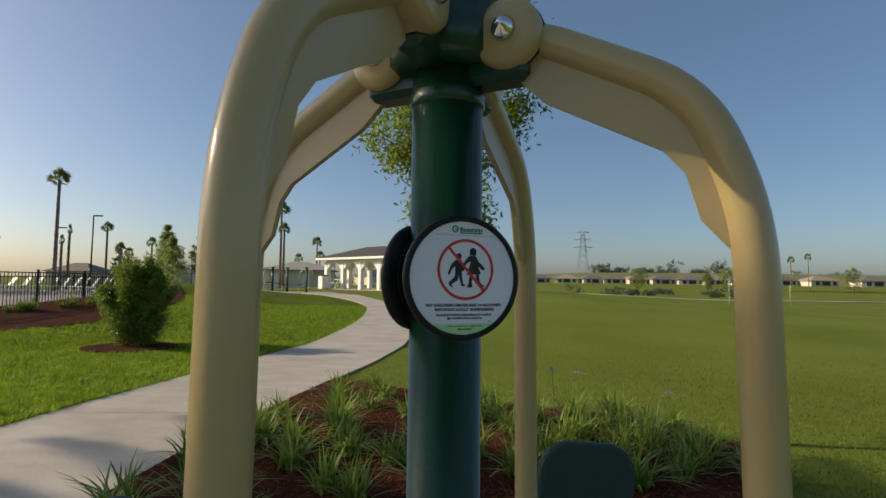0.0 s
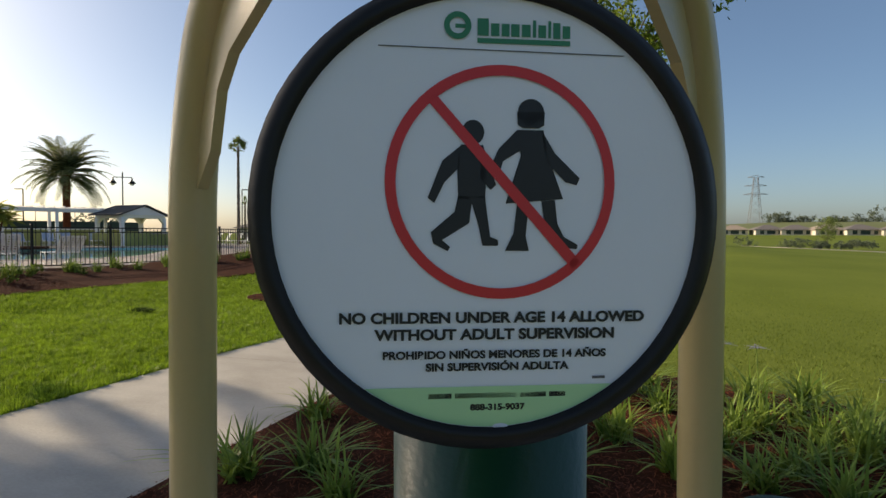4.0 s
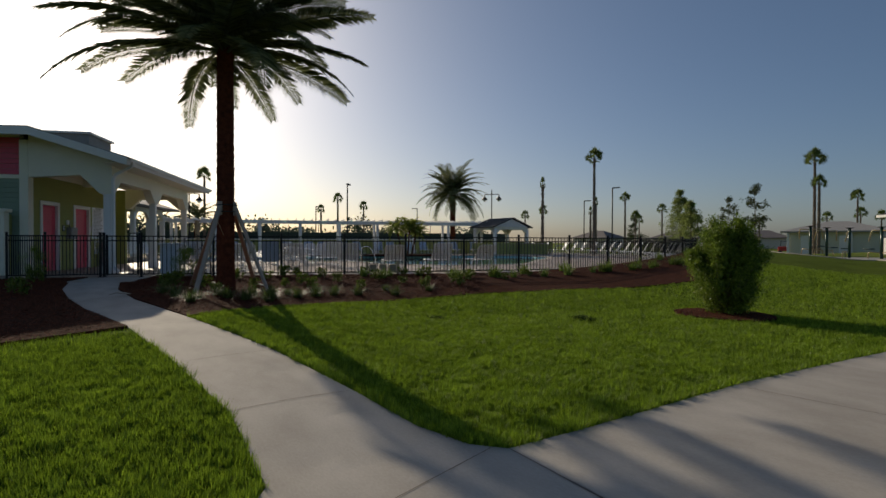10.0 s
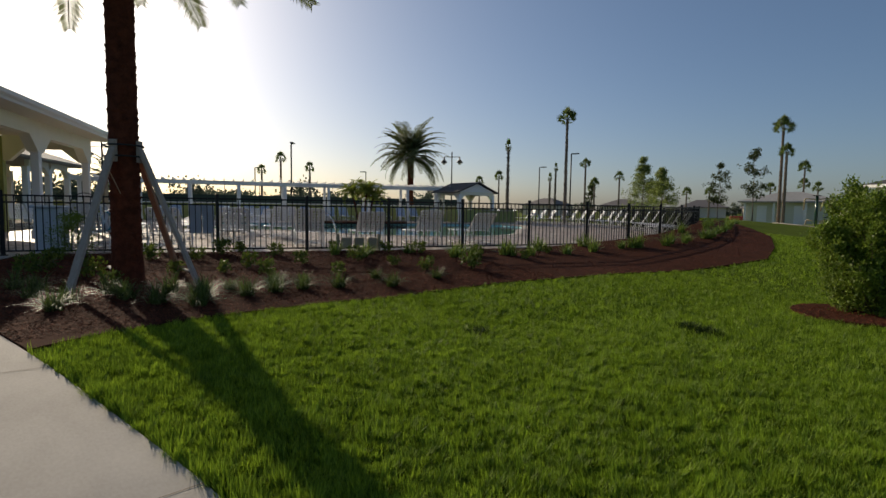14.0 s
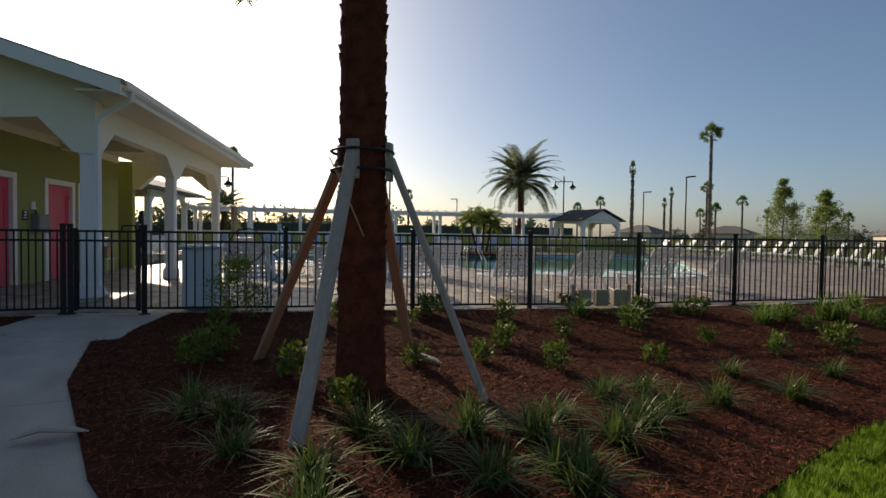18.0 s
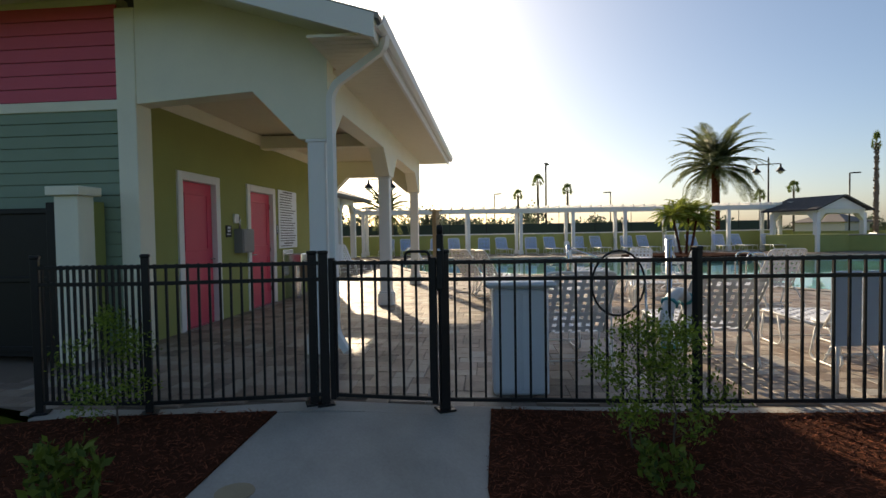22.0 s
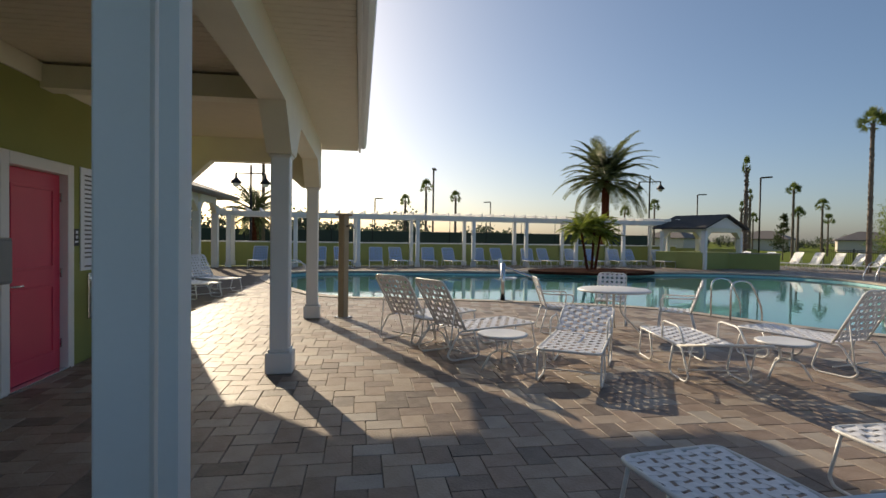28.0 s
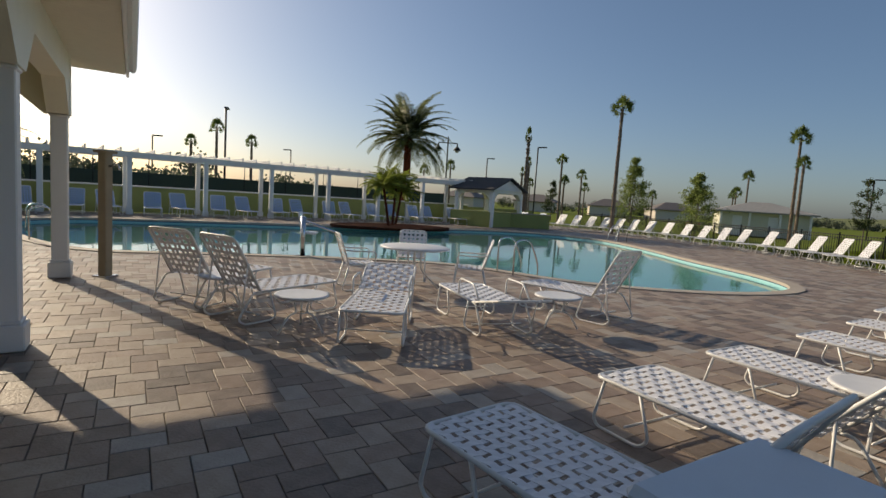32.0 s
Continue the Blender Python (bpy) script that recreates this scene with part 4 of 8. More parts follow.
def on_gate(ob):
    ob.matrix_local = GL
    return ob
bm = bmesh.new()
add_box(bm, (-0.012, -0.055, 1.16), (0.05, 0.05, 0.42), 0.008)
latch = on_gate(part("gate_latch", bm, M_BLACK, POOL_FENCE, "black magnetic latch tower"))
lathe("knob", [(0.0, 0), (0.024, 0), (0.026, 0.05), (0.018, 0.07), (0.0, 0.07)], M_BLACK, latch, c=(-0.012, -0.055, 1.37))
lathe("key_barrel", [(0.0, 0), (0.012, 0), (0.012, 0.02), (0, 0.02)], M_CHROME, latch, "brass key barrel", m=pose(-0.012, -0.08, 1.25, 90, 0, 0))
bm = bmesh.new()
add_box(bm, (-0.03, 0.0, 0.99), (0.04, 0.06, 0.12), 0.006)
part("strike", bm, M_BLACK, latch)
on_gate(tube("gate_handle", bend([(-0.30, 0, 1.15), (-0.30, 0, 1.235), (-0.11, 0, 1.235), (-0.11, 0, 1.15)], 0.04, 4), 0.011, M_BLACK, POOL_FENCE, "black hoop handle"))
# concrete kerb under the fence
kerb_in, kerb_out = [], []
for i, (x, y) in enumerate(FENCE):
    a, b = FENCE[max(i - 1, 0)], FENCE[min(i + 1, len(FENCE) - 1)]
    t = Vector((b[0] - a[0], b[1] - a[1], 0)).normalized()
    n_ = Vector((t.y, -t.x, 0))
    kerb_in.append((x - n_.x * 0.10, y - n_.y * 0.10))
    kerb_out.append((x + n_.x * 0.12, y + n_.y * 0.12))
kk = len(FENCE)
vs = [(x, y, 0.0) for x, y in kerb_in] + [(x, y, 0.0) for x, y in kerb_out] + [(x, y, -0.25) for x, y in kerb_out] + [(x, y, -0.25) for x, y in kerb_in]
fs = []
for i in range(kk - 1):
    fs += [(i, i + 1, kk + i + 1, kk + i), (kk + i, kk + i + 1, 2 * kk + i + 1, 2 * kk + i), (3 * kk + i, 3 * kk + i + 1, i + 1, i)]
tagged(mesh_ob("trim_kerb", vs, fs, M_CONC), "pale concrete kerb under the pool fence", "kerb", kind="structure")

# ---- pergola and green wall ----
PG0, PG1 = Vector((-46.2, 5.1, 0)), Vector((-38.1, 28.6, 0))
pgd = (PG1 - PG0).normalized()
pgn = Vector((-pgd.y, pgd.x, 0))
PGA = math.degrees(math.atan2(pgd.y, pgd.x))
perg = thing("pergola", "long white timber pergola over a row of chairs", "pergola", pose(PG0.x, PG0.y, 0, 0, 0, PGA))
PL = (PG1 - PG0).length
NB = 9
for i in range(NB):
    x = PL * i / (NB - 1)
    for y in (0.0, 1.7):
        bm = bmesh.new()
        add_box(bm, (x, y, 1.3), (0.19, 0.19, 2.6), 0.012)
        add_box(bm, (x, y, 0.12), (0.26, 0.26, 0.24), 0.012)
        part("post", bm, M_WHITE, perg)
for y in (-0.1, 0.1, 1.6, 1.8):
    bm = bmesh.new()
    add_box(bm, (PL / 2, y, 2.62), (PL + 1.0, 0.05, 0.22), 0.006)
    part("beam", bm, M_WHITE, perg)
for i in range(42):
    x = -0.4 + (PL + 0.8) * i / 41
    bm = bmesh.new()
    add_box(bm, (x, 0.85, 2.80), (0.05, 2.7, 0.15), 0.005)
    part("rafter", bm, M_WHITE, perg)
gw = thing("wall_west", "low olive stucco wall with a white cap behind the pergola", "wall", pose(PG0.x, PG0.y, 0, 0, 0, PGA), kind="structure")
bm = bmesh.new()
add_box(bm, (PL / 2, 1.85, 0.6), (PL + 4, 0.2, 1.2), 0.01)
part("wall_face", bm, M_GREENWALL, gw)
bm = bmesh.new()
add_box(bm, (PL / 2, 1.85, 1.23), (PL + 4.05, 0.28, 0.07), 0.01)
part("cap", bm, M_WHITE, gw)
bm = bmesh.new()
add_box(bm, (PL / 2 + PL / 2 + 4.4, 2.4, 0.55), (7.0, 0.2, 1.1), 0.01, rz=-28)
part("wall_face", bm, M_GREENWALL, gw)
# dark windscreens of the tennis court behind
for i in range(12):
    c = PG0 + pgd * (i * 3.0 - 2) + pgn * 12
    s = thing("court_screen", "dark green windscreen on the tennis court fence", "fence screen", pose(c.x, c.y, 0, 0, 0, PGA), group="court screens")
    bm = bmesh.new()
    add_box(bm, (0, 0, 1.15), (2.96, 0.02, 1.7), 0)
    part("cloth", bm, M_DARK, s)
    tube("pole", [(-1.5, 0, -0.4), (-1.5, 0, 3.0)], 0.03, M_BLACK, s)
# kiosk with the gable roof
kio = thing("kiosk", "white gabled kiosk with arched openings and a dark roof", "kiosk", pose(-36.6, 29.6, 0, 0, 0, 88) @ Matrix.Scale(0.86, 4))
for x in (-2.1, 2.1):
    for y in (-1.5, 1.5):
        bm = bmesh.new()
        add_box(bm, (x, y, 1.25), (0.28, 0.28, 2.5), 0.01)
        part("column", bm, M_WHITE, kio)
def arch_plate(x0, x1, z0, z1, ztop, y, t, vertical_axis_x=True):
    pr = [(x0, z0), (x0 + 0.15, z0), (x0 + 0.6, z1), (x1 - 0.6, z1), (x1 - 0.15, z0), (x1, z0), (x1, ztop), (x0, ztop)]
    f = (lambda p, o: (p[0], y + o, p[1])) if vertical_axis_x else (lambda p, o: (y + o, p[0], p[1]))
    vs = [f(p, -t / 2) for p in pr] + [f(p, t / 2) for p in pr]
    return vs, [tuple(range(8)), tuple(range(8, 16))[::-1]] + [(i, 8 + i, 8 + (i + 1) % 8, (i + 1) % 8) for i in range(8)]
for y in (-1.5, 1.5):
    v, f = arch_plate(-2.1, 2.1, 2.0, 2.45, 2.75, y, 0.24)
    mesh_ob("arched_beam", v, f, M_TRIMW, kio)
for x in (-2.1, 2.1):
    v, f = arch_plate(-1.5, 1.5, 2.0, 2.45, 2.75, x, 0.22, False)
    mesh_ob("arched_beam", v, f, M_TRIMW, kio)
mesh_ob("gable", [(-2.2, -1.62, 2.7), (2.2, -1.62, 2.7), (0, -1.62, 3.5), (-2.2, -1.5, 2.7), (2.2, -1.5, 2.7), (0, -1.5, 3.5)], [(0, 1, 2), (3, 5, 4), (0, 2, 5, 3), (1, 4, 5, 2), (0, 3, 4, 1)], M_WHITE, kio)
for s in (-1, 1):
    mesh_ob("roof_slope", [(0, -1.9, 3.55), (s * 2.6, -1.9, 2.62), (s * 2.6, 2.0, 2.62), (0, 2.0, 3.55), (0, -1.9, 3.64), (s * 2.6, -1.9, 2.71), (s * 2.6, 2.0, 2.71), (0, 2.0, 3.64)], [(0, 1, 2, 3), (4, 7, 6, 5), (0, 4, 5, 1), (1, 5, 6, 2), (2, 6, 7, 3), (3, 7, 4, 0)], M_ROOF, kio, "dark shingle slope")
bm = bmesh.new()
add_box(bm, (0, 0.2, 0.55), (4.6, 3.4, 1.1), 0.02)
part("counter_wall", bm, M_GREENWALL, kio, "olive counter wall")
lw = thing("low_wall", "low olive wall with a pale cap beside the kiosk", "wall")
wa, wb = Vector((-35.6, 30.2, 0)), Vector((-33.3, 31.9, 0))
wm = (wa + wb) / 2
wr = math.degrees(math.atan2(wb.y - wa.y, wb.x - wa.x))
box("wall", (wm.x, wm.y, 0.44), ((wb - wa).length, 0.28, 0.88), M_GREENWALL, lw, "", 0.01, rz=wr)
box("cap", (wm.x, wm.y, 0.91), ((wb - wa).length + 0.1, 0.38, 0.06), M_COPING, lw, "pale cap", 0.015, rz=wr)
# brown post by the porch
wp = thing("shower_post", "brown square outdoor shower post", "shower", pose(-29.0, 3.62, 0, 0, 0, 25))
bm = bmesh.new()
add_box(bm, (0, 0, 0.98), (0.15, 0.15, 1.96), 0.015)
part("post", bm, M_BROWN, wp)
bm = bmesh.new()
add_box(bm, (0, 0, 1.97), (0.24, 0.24, 0.04), 0.01)
part("cap", bm, M_BROWN, wp)
bm = bmesh.new()
add_box(bm, (0, 0, 0.012), (0.26, 0.26, 0.022), 0.004)
part("base", bm, M_STEEL, wp)
tube("shower_head", [(0.075, 0, 1.75), (0.22, 0, 1.78), (0.26, 0, 1.70)], 0.02, M_STEEL, wp)

# ---- exercise machine ----
POST = Vector((-0.741, -0.448, 0))
PZ = float(ground_z(POST.x, POST.y))
gym = thing("exercise_machine", "dark green lat pull machine with four tan swing arms", "exercise machine", pose(POST.x, POST.y, PZ))
lathe("post", [(0.115, 0), (0.115, 0.012), (0.069, 0.014), (0.069, 1.93), (0.0, 1.93)], M_GREEN, gym, "dark green steel post", n=32)
lathe("collar", [(0.068, 1.845), (0.073, 1.85), (0.073, 1.872), (0.068, 1.877)], M_GREEN, gym, n=32)
lathe("post_cap", [(0.0, 2.03), (0.085, 2.03), (0.085, 2.06), (0.07, 2.12), (0.05, 2.14), (0.0, 2.14)], M_GREEN, gym, n=24)
UPZ = Vector((0, 0, 1))
def swing_arm(foot, drop=0.0):
    """A pivoted arm: hub, sloping tube with a bend, vertical handle and the web plate in the bend."""
    f = Vector((foot[0] - POST.x, foot[1] - POST.y, 0))
    ed = f.normalized()
    sd = Vector((-ed.y, ed.x, 0))
    c = ed * (0.135 if drop else 0.165)
    e = f - c
    h = c + UPZ * (1.99 - drop)
    at_ = lambda k, z: c + e * k + UPZ * (z - drop * min(1, max(0, z - 1.0) / 0.6))
    pts = bend([h + ed * 0.02, h + ed * 0.07 - UPZ * 0.015, at_(0.80, 1.845), at_(0.985, 1.65), at_(1.03, 0.70), at_(1.2, 0.64), at_(1.7, 0.62)], 0.15, 8)
    arm = tube("arm", pts, 0.031, M_TAN, gym, "tan steel tube arm", n=18)
    prof = [at_(0.10, 1.975), at_(0.55, 1.89), at_(0.82, 1.80), at_(0.95, 1.68), at_(1.0, 1.585), at_(0.90, 1.60), at_(0.80, 1.645), at_(0.745, 1.72), at_(0.66, 1.76), at_(0.35, 1.825), at_(0.16, 1.865), at_(0.04, 1.91)]
    n_ = len(prof)
    vs = [p - sd * 0.007 for p in prof] + [p + sd * 0.007 for p in prof]
    mesh_ob("web_plate", vs, [tuple(range(n_)), tuple(range(n_, 2 * n_))[::-1]] + [(i, n_ + i, n_ + (i + 1) % n_, (i + 1) % n_) for i in range(n_)], M_TAN, arm)
    mtx = Matrix.Translation(h) @ Matrix(((sd.x, ed.x, 0, 0), (sd.y, ed.y, 0, 0), (0, 0, 1, 0), (0, 0, 0, 1))) @ pose(0, 0, 0, 0, 90, 0)
    lathe("hub", [(0.0, -0.058), (0.045, -0.058), (0.058, -0.052), (0.064, -0.040), (0.064, 0.040), (0.058, 0.052), (0.045, 0.058), (0.0, 0.058)], M_TAN, arm, "tan pivot hub", n=28, m=mtx)
    lathe("bolt_cap", [(0.022, 0.058), (0.022, 0.063), (0.016, 0.073), (0.0, 0.077)], M_CHROME, arm, "chrome bolt cap", n=16, m=mtx)
    lathe("bolt_cap", [(0.0, -0.077), (0.016, -0.073), (0.022, -0.063), (0.022, -0.058)], M_CHROME, arm, "chrome bolt cap", n=16, m=mtx)
    lathe("seal", [(0.0, -0.024), (0.0655, -0.024), (0.0655, -0.017), (0.0, -0.017)], M_INK, arm, n=28, m=mtx)
    bm = bmesh.new()
    add_box(bm, (0.085, 0, 1.945 - drop), (0.17, 0.066, 0.07), 0.012)
    bmesh.ops.transform(bm, matrix=Matrix.Rotation(math.atan2(ed.y, ed.x), 4, 'Z'), verts=bm.verts)
    part("bracket", bm, M_GREEN, gym, "dark green arm bracket")
for foot, drop in (((-0.942, -0.930), 0.0), ((-0.266, -0.655), 0.032), ((-0.535, 0.045), 0.03), ((-1.222, -0.236), 0.03)):
    swing_arm(foot, drop)
lathe("top_block", [(0.0, 1.915), (0.095, 1.915), (0.115, 1.93), (0.115, 2.03), (0.0, 2.03)], M_GREEN, gym, "dark green head block", n=24)
def rest(q, z, yaw, tilt, lean, foot, w=0.165, hh=0.125, r=0.09):
    """A rounded dark green back pad on a tan tube."""
    q = Vector((q[0] - POST.x, q[1] - POST.y, z - PZ))
    k = 7
    out = []
    for cx, cy, a0 in ((w - r, hh - r, 0), (r - w, hh - r, 90), (r - w, r - hh, 180), (w - r, r - hh, 270)):
        out += [(cx + r * math.cos(radians(a0 + 90 * i / k)), cy + r * math.sin(radians(a0 + 90 * i / k))) for i in range(k + 1)]
    n = len(out)
    M = pose(q.x, q.y, q.z, 0, 0, yaw) @ pose(0, 0, 0, lean, 0, 0) @ pose(0, 0, 0, 0, tilt, 0)
    vs, fs = [], []
    for y, s in ((-0.022, 0.90), (-0.017, 0.97), (-0.008, 1.0), (0.008, 1.0), (0.017, 0.97), (0.022, 0.90)):
        vs += [M @ Vector((x * s, y, zz * s)) for x, zz in out]
    for j in range(5):
        fs += [(j * n + i, j * n + (i + 1) % n, (j + 1) * n + (i + 1) % n, (j + 1) * n + i) for i in range(n)]
    fs += [tuple(range(n))[::-1], tuple(range(5 * n, 6 * n))]
    pad = mesh_ob("back_pad", vs, fs, M_RUBBER, gym, "dark green moulded back pad")
    b = M @ Vector((0, 0.035, 0))
    f = Vector((foot[0] - POST.x, foot[1] - POST.y, 0))
    tube("pad_tube", bend([b, Vector((f.x, f.y, b.z - 0.12)), f + UPZ * 0.0], 0.06, 4), 0.022, M_TAN, gym, "tan support tube", n=12)
rest((-1.73, -0.02), 0.26, 30, -28, 0, (-1.70, 0.03))
rest((-0.28, 0.45), 0.33, 15, 6, 0, (-0.36, 0.50), 0.185, 0.14, 0.11)

def text(body, size, m, material, parent, name="lettering", width=None):
    """Words in the built-in font as flat mesh, centred."""
    cu = bpy.data.curves.new(name, 'FONT')
    cu.body, cu.size, cu.align_x, cu.align_y, cu.extrude, cu.offset = body, size, 'CENTER', 'CENTER', 0.0001, size * 0.040
    tmp = bpy.data.objects.new(name, cu)
    scene.collection.objects.link(tmp)
    bpy.context.view_layer.update()
    me = bpy.data.meshes.new_from_object(tmp.evaluated_get(bpy.context.evaluated_depsgraph_get()))
    bpy.data.objects.remove(tmp)
    bpy.data.curves.remove(cu)
    xs = [v.co.x for v in me.vertices]
    w = max(xs) - min(xs)
    k_ = (width / w) if width else 1
    for v in me.vertices:
        v.co.x *= k_
    me.materials.append(material)
    ob = new(name, me)
    ob.parent = parent
    ob.matrix_local = m
    return ob

def disc_sign(centre, ang, printed):
    n_ = Vector((math.cos(radians(ang)), math.sin(radians(ang)), 0))
    xax = Vector((-n_.y, n_.x, 0))
    M = Matrix(((xax.x, 0, n_.x, centre[0]), (xax.y, 0, n_.y, centre[1]), (0, 1, 0, centre[2]), (0, 0, 0, 1))) @ Matrix.Scale(0.825, 4)
    s = thing("warning_sign", "round white no-children warning sign in a black rubber rim" if printed else "round sign seen from its black ribbed back", "sign", M)
    lathe("rim", [(0.0, -0.022), (0.075, -0.022), (0.095, -0.020), (0.118, -0.014), (0.1245, -0.004), (0.1235, 0.004), (0.1165, 0.0075), (0.1125, 0.006), (0.1125, 0.0), (0.0, 0.0)], M_BLACK, s, "black rubber rim", n=64)
    for r in (0.05, 0.075, 0.095):
        tube("rib", [(r * math.cos(a * math.pi / 16), r * math.sin(a * math.pi / 16), -0.0225) for a in range(32)], 0.0025, M_BLACK, s, n=5, closed=True)
    bm = bmesh.new()
    add_box(bm, (0, 0, -0.06), (0.06, 0.10, 0.08), 0.004)
    part("bracket", bm, M_GREEN, s)
    lathe("face", [(0.0, 0.0005), (0.1123, 0.0005), (0.1123, 0.0025), (0.0, 0.0025)], M_SIGNW, s, "white printed face", n=64, smooth=False)
    if not printed:
        return s
    PX = 0.113 / 385
    P = lambda x, y, z=0.0032: ((x - 900) * PX, (362 - y) * PX, z)
    def plate(name, pts, material, z=0.0030, label=""):
        vs = [P(x, y, z) for x, y in pts]
        mesh_ob(name, vs, [tuple(range(len(vs)))[::-1]], material, s, label)
    def flat_ring(cx, cy, r0, r1, material, z=0.0034):
        k_ = 56
        vs = [P(cx + r * math.cos(2 * math.pi * i / k_), cy + r * math.sin(2 * math.pi * i / k_), z) for r in (r0, r1) for i in range(k_)]
        mesh_ob("red_ring", vs, [(i, k_ + i, k_ + (i + 1) % k_, (i + 1) % k_) for i in range(k_)], material, s)
    def ell(cx, cy, rx, ry, material, name="silhouette", z=0.0031):
        plate(name, [(cx + rx * math.cos(2 * math.pi * i / 24), cy + ry * math.sin(2 * math.pi * i / 24)) for i in range(24)], material, z)
    # green foot of the face
    y0 = 670
    dx = math.sqrt(381 ** 2 - (y0 - 362) ** 2)
    a0 = math.atan2(y0 - 362, dx)
    plate("green_band", [(900 + 381 * math.cos(a0 + (math.pi - 2 * a0) * i / 24), 362 + 381 * math.sin(a0 + (math.pi - 2 * a0) * i / 24)) for i in range(25)], M_SGREEN)
    flat_ring(918, 306, 188, 207, M_RED)
    plate("red_bar", [(783, 162), (797, 150), (1063, 446), (1048, 460)], M_RED, 0.0034)
    # taller figure
    ell(970, 181, 24, 24, M_INK)
    plate("silhouette", [(945, 180), (995, 180), (994, 203), (985, 209), (955, 209), (946, 203)], M_INK, 0.0031)
    for poly in ([(945, 212), (993, 212), (1002, 258), (1030, 334), (925, 343), (952, 258)], [(945, 212), (912, 246), (900, 272), (903, 290), (914, 290), (920, 268), (952, 248)], [(990, 212), (1014, 252), (1060, 296), (1055, 309), (1034, 304), (998, 268)], [(946, 340), (968, 340), (962, 400), (968, 427), (925, 427), (940, 395)], [(990, 338), (1015, 336), (1020, 378), (1032, 402), (1058, 416), (1056, 424), (1012, 420), (998, 386)]):
        plate("silhouette", poly, M_INK, 0.0031)
    # smaller figure
    ell(866, 218, 20, 22, M_INK)
    for poly in ([(844, 240), (884, 240), (892, 270), (888, 334), (840, 336), (838, 272)], [(844, 242), (812, 268), (786, 334), (798, 343), (816, 306), (842, 280)], [(884, 240), (896, 276), (908, 310), (898, 319), (878, 298)], [(840, 330), (866, 330), (860, 378), (812, 408), (826, 420), (822, 428), (796, 414), (792, 394), (834, 358)], [(860, 330), (888, 330), (892, 362), (898, 402), (912, 408), (912, 418), (884, 418), (876, 380)]):
        plate("silhouette", poly, M_INK, 0.0031)
    L_ = lambda x, y: Matrix.Translation(P(x, y, 0.0032))
    text("NO CHILDREN UNDER AGE 14 ALLOWED", 26 * PX, L_(908, 547), M_INK, s, width=552 * PX)
    text("WITHOUT ADULT SUPERVISION", 26 * PX, L_(912, 577), M_INK, s, width=435 * PX)
    text("PROHIBIDO NIÑOS MENORES DE 14 AÑOS", 19 * PX, L_(910, 613), M_INK, s, width=405 * PX)
    text("SIN SUPERVISIÓN ADULTA", 19 * PX, L_(913, 635), M_INK, s, width=260 * PX)
    text("888-315-9037", 15 * PX, L_(913, 708), M_INK, s, width=100 * PX)
    # maker's mark as plain shapes
    flat_ring(838, 33, 14, 24, M_LOGO)
    plate("mark_bar", [(834, 30), (862, 30), (862, 37), (834, 37)], M_LOGO)
    for x0, x1, yy, hh in ((873, 893, 34, 30), (897, 912, 38, 22), (916, 930, 38, 22), (933, 948, 38, 22), (952, 968, 38, 22), (972, 978, 34, 30), (982, 996, 38, 22), (1000, 1005, 34, 30), (1009, 1022, 36, 28), (1026, 1040, 38, 22)):
        plate("mark_bar", [(x0, yy - hh / 2), (x1, yy - hh / 2), (x1, yy + hh / 2), (x0, yy + hh / 2)], M_LOGO)
    plate("mark_bar", [(873, 53), (1040, 53), (1040, 62), (873, 62)], M_LOGO)
    plate("rule", [(700, 71), (1140, 75), (1140, 77), (700, 73)], M_SIGNTXT)
    for x0, x1 in ((788, 830), (836, 948), (954, 1002), (1008, 1038)):
        plate("print_line", [(x0, 682), (x1, 682), (x1, 691), (x0, 691)], M_INK)
    plate("print_line", [(1088, 655), (1112, 655), (1112, 660), (1088, 660)], M_SIGNTXT)
    for cx, cy in ((918, 742),):
        ell(cx, cy, 14, 5, M_SIGNW, "screw", 0.0034)
    return s
disc_sign((-0.706, -0.592, 1.039), -66, True)
disc_sign((-0.802, -0.424, 1.040), 150, False)

# ---- plants ----
BUSH = (-8.03, 9.75)
def blades_mesh(name, n, length, width, spread, seed, droop=1.0, segs=4, lean=0.35):
    """A tuft of arching strap leaves."""
    r = random.Random(seed)
    vs, fs = [], []
    for i in range(n):
        a = r.uniform(0, 2 * math.pi)
        L = length * r.uniform(0.6, 1.1)
        w = width * r.uniform(0.7, 1.2)
        o = Vector((r.uniform(-1, 1), r.uniform(-1, 1), 0)) * spread
        d = Vector((math.cos(a), math.sin(a), 0))
        s = Vector((-d.y, d.x, 0))
        le = r.uniform(0.1, 1.0) * lean
        b0 = len(vs)
        for k_ in range(segs + 1):
            t = k_ / segs
            p = o + d * (L * (le * t + 0.55 * droop * t * t * le * 2)) + Vector((0, 0, L * (t * (1 - 0.2 * le) - 0.62 * droop * le * t * t * 1.4)))
            ww = w * (1 - t) ** 0.7 * 0.5 + 0.0008
            vs += [p - s * ww, p + s * ww]
        for k_ in range(segs):
            fs.append((b0 + 2 * k_, b0 + 2 * k_ + 1, b0 + 2 * k_ + 3, b0 + 2 * k_ + 2))
    me = bpy.data.meshes.new(name)
    me.from_pydata(vs, [], fs)
    return me

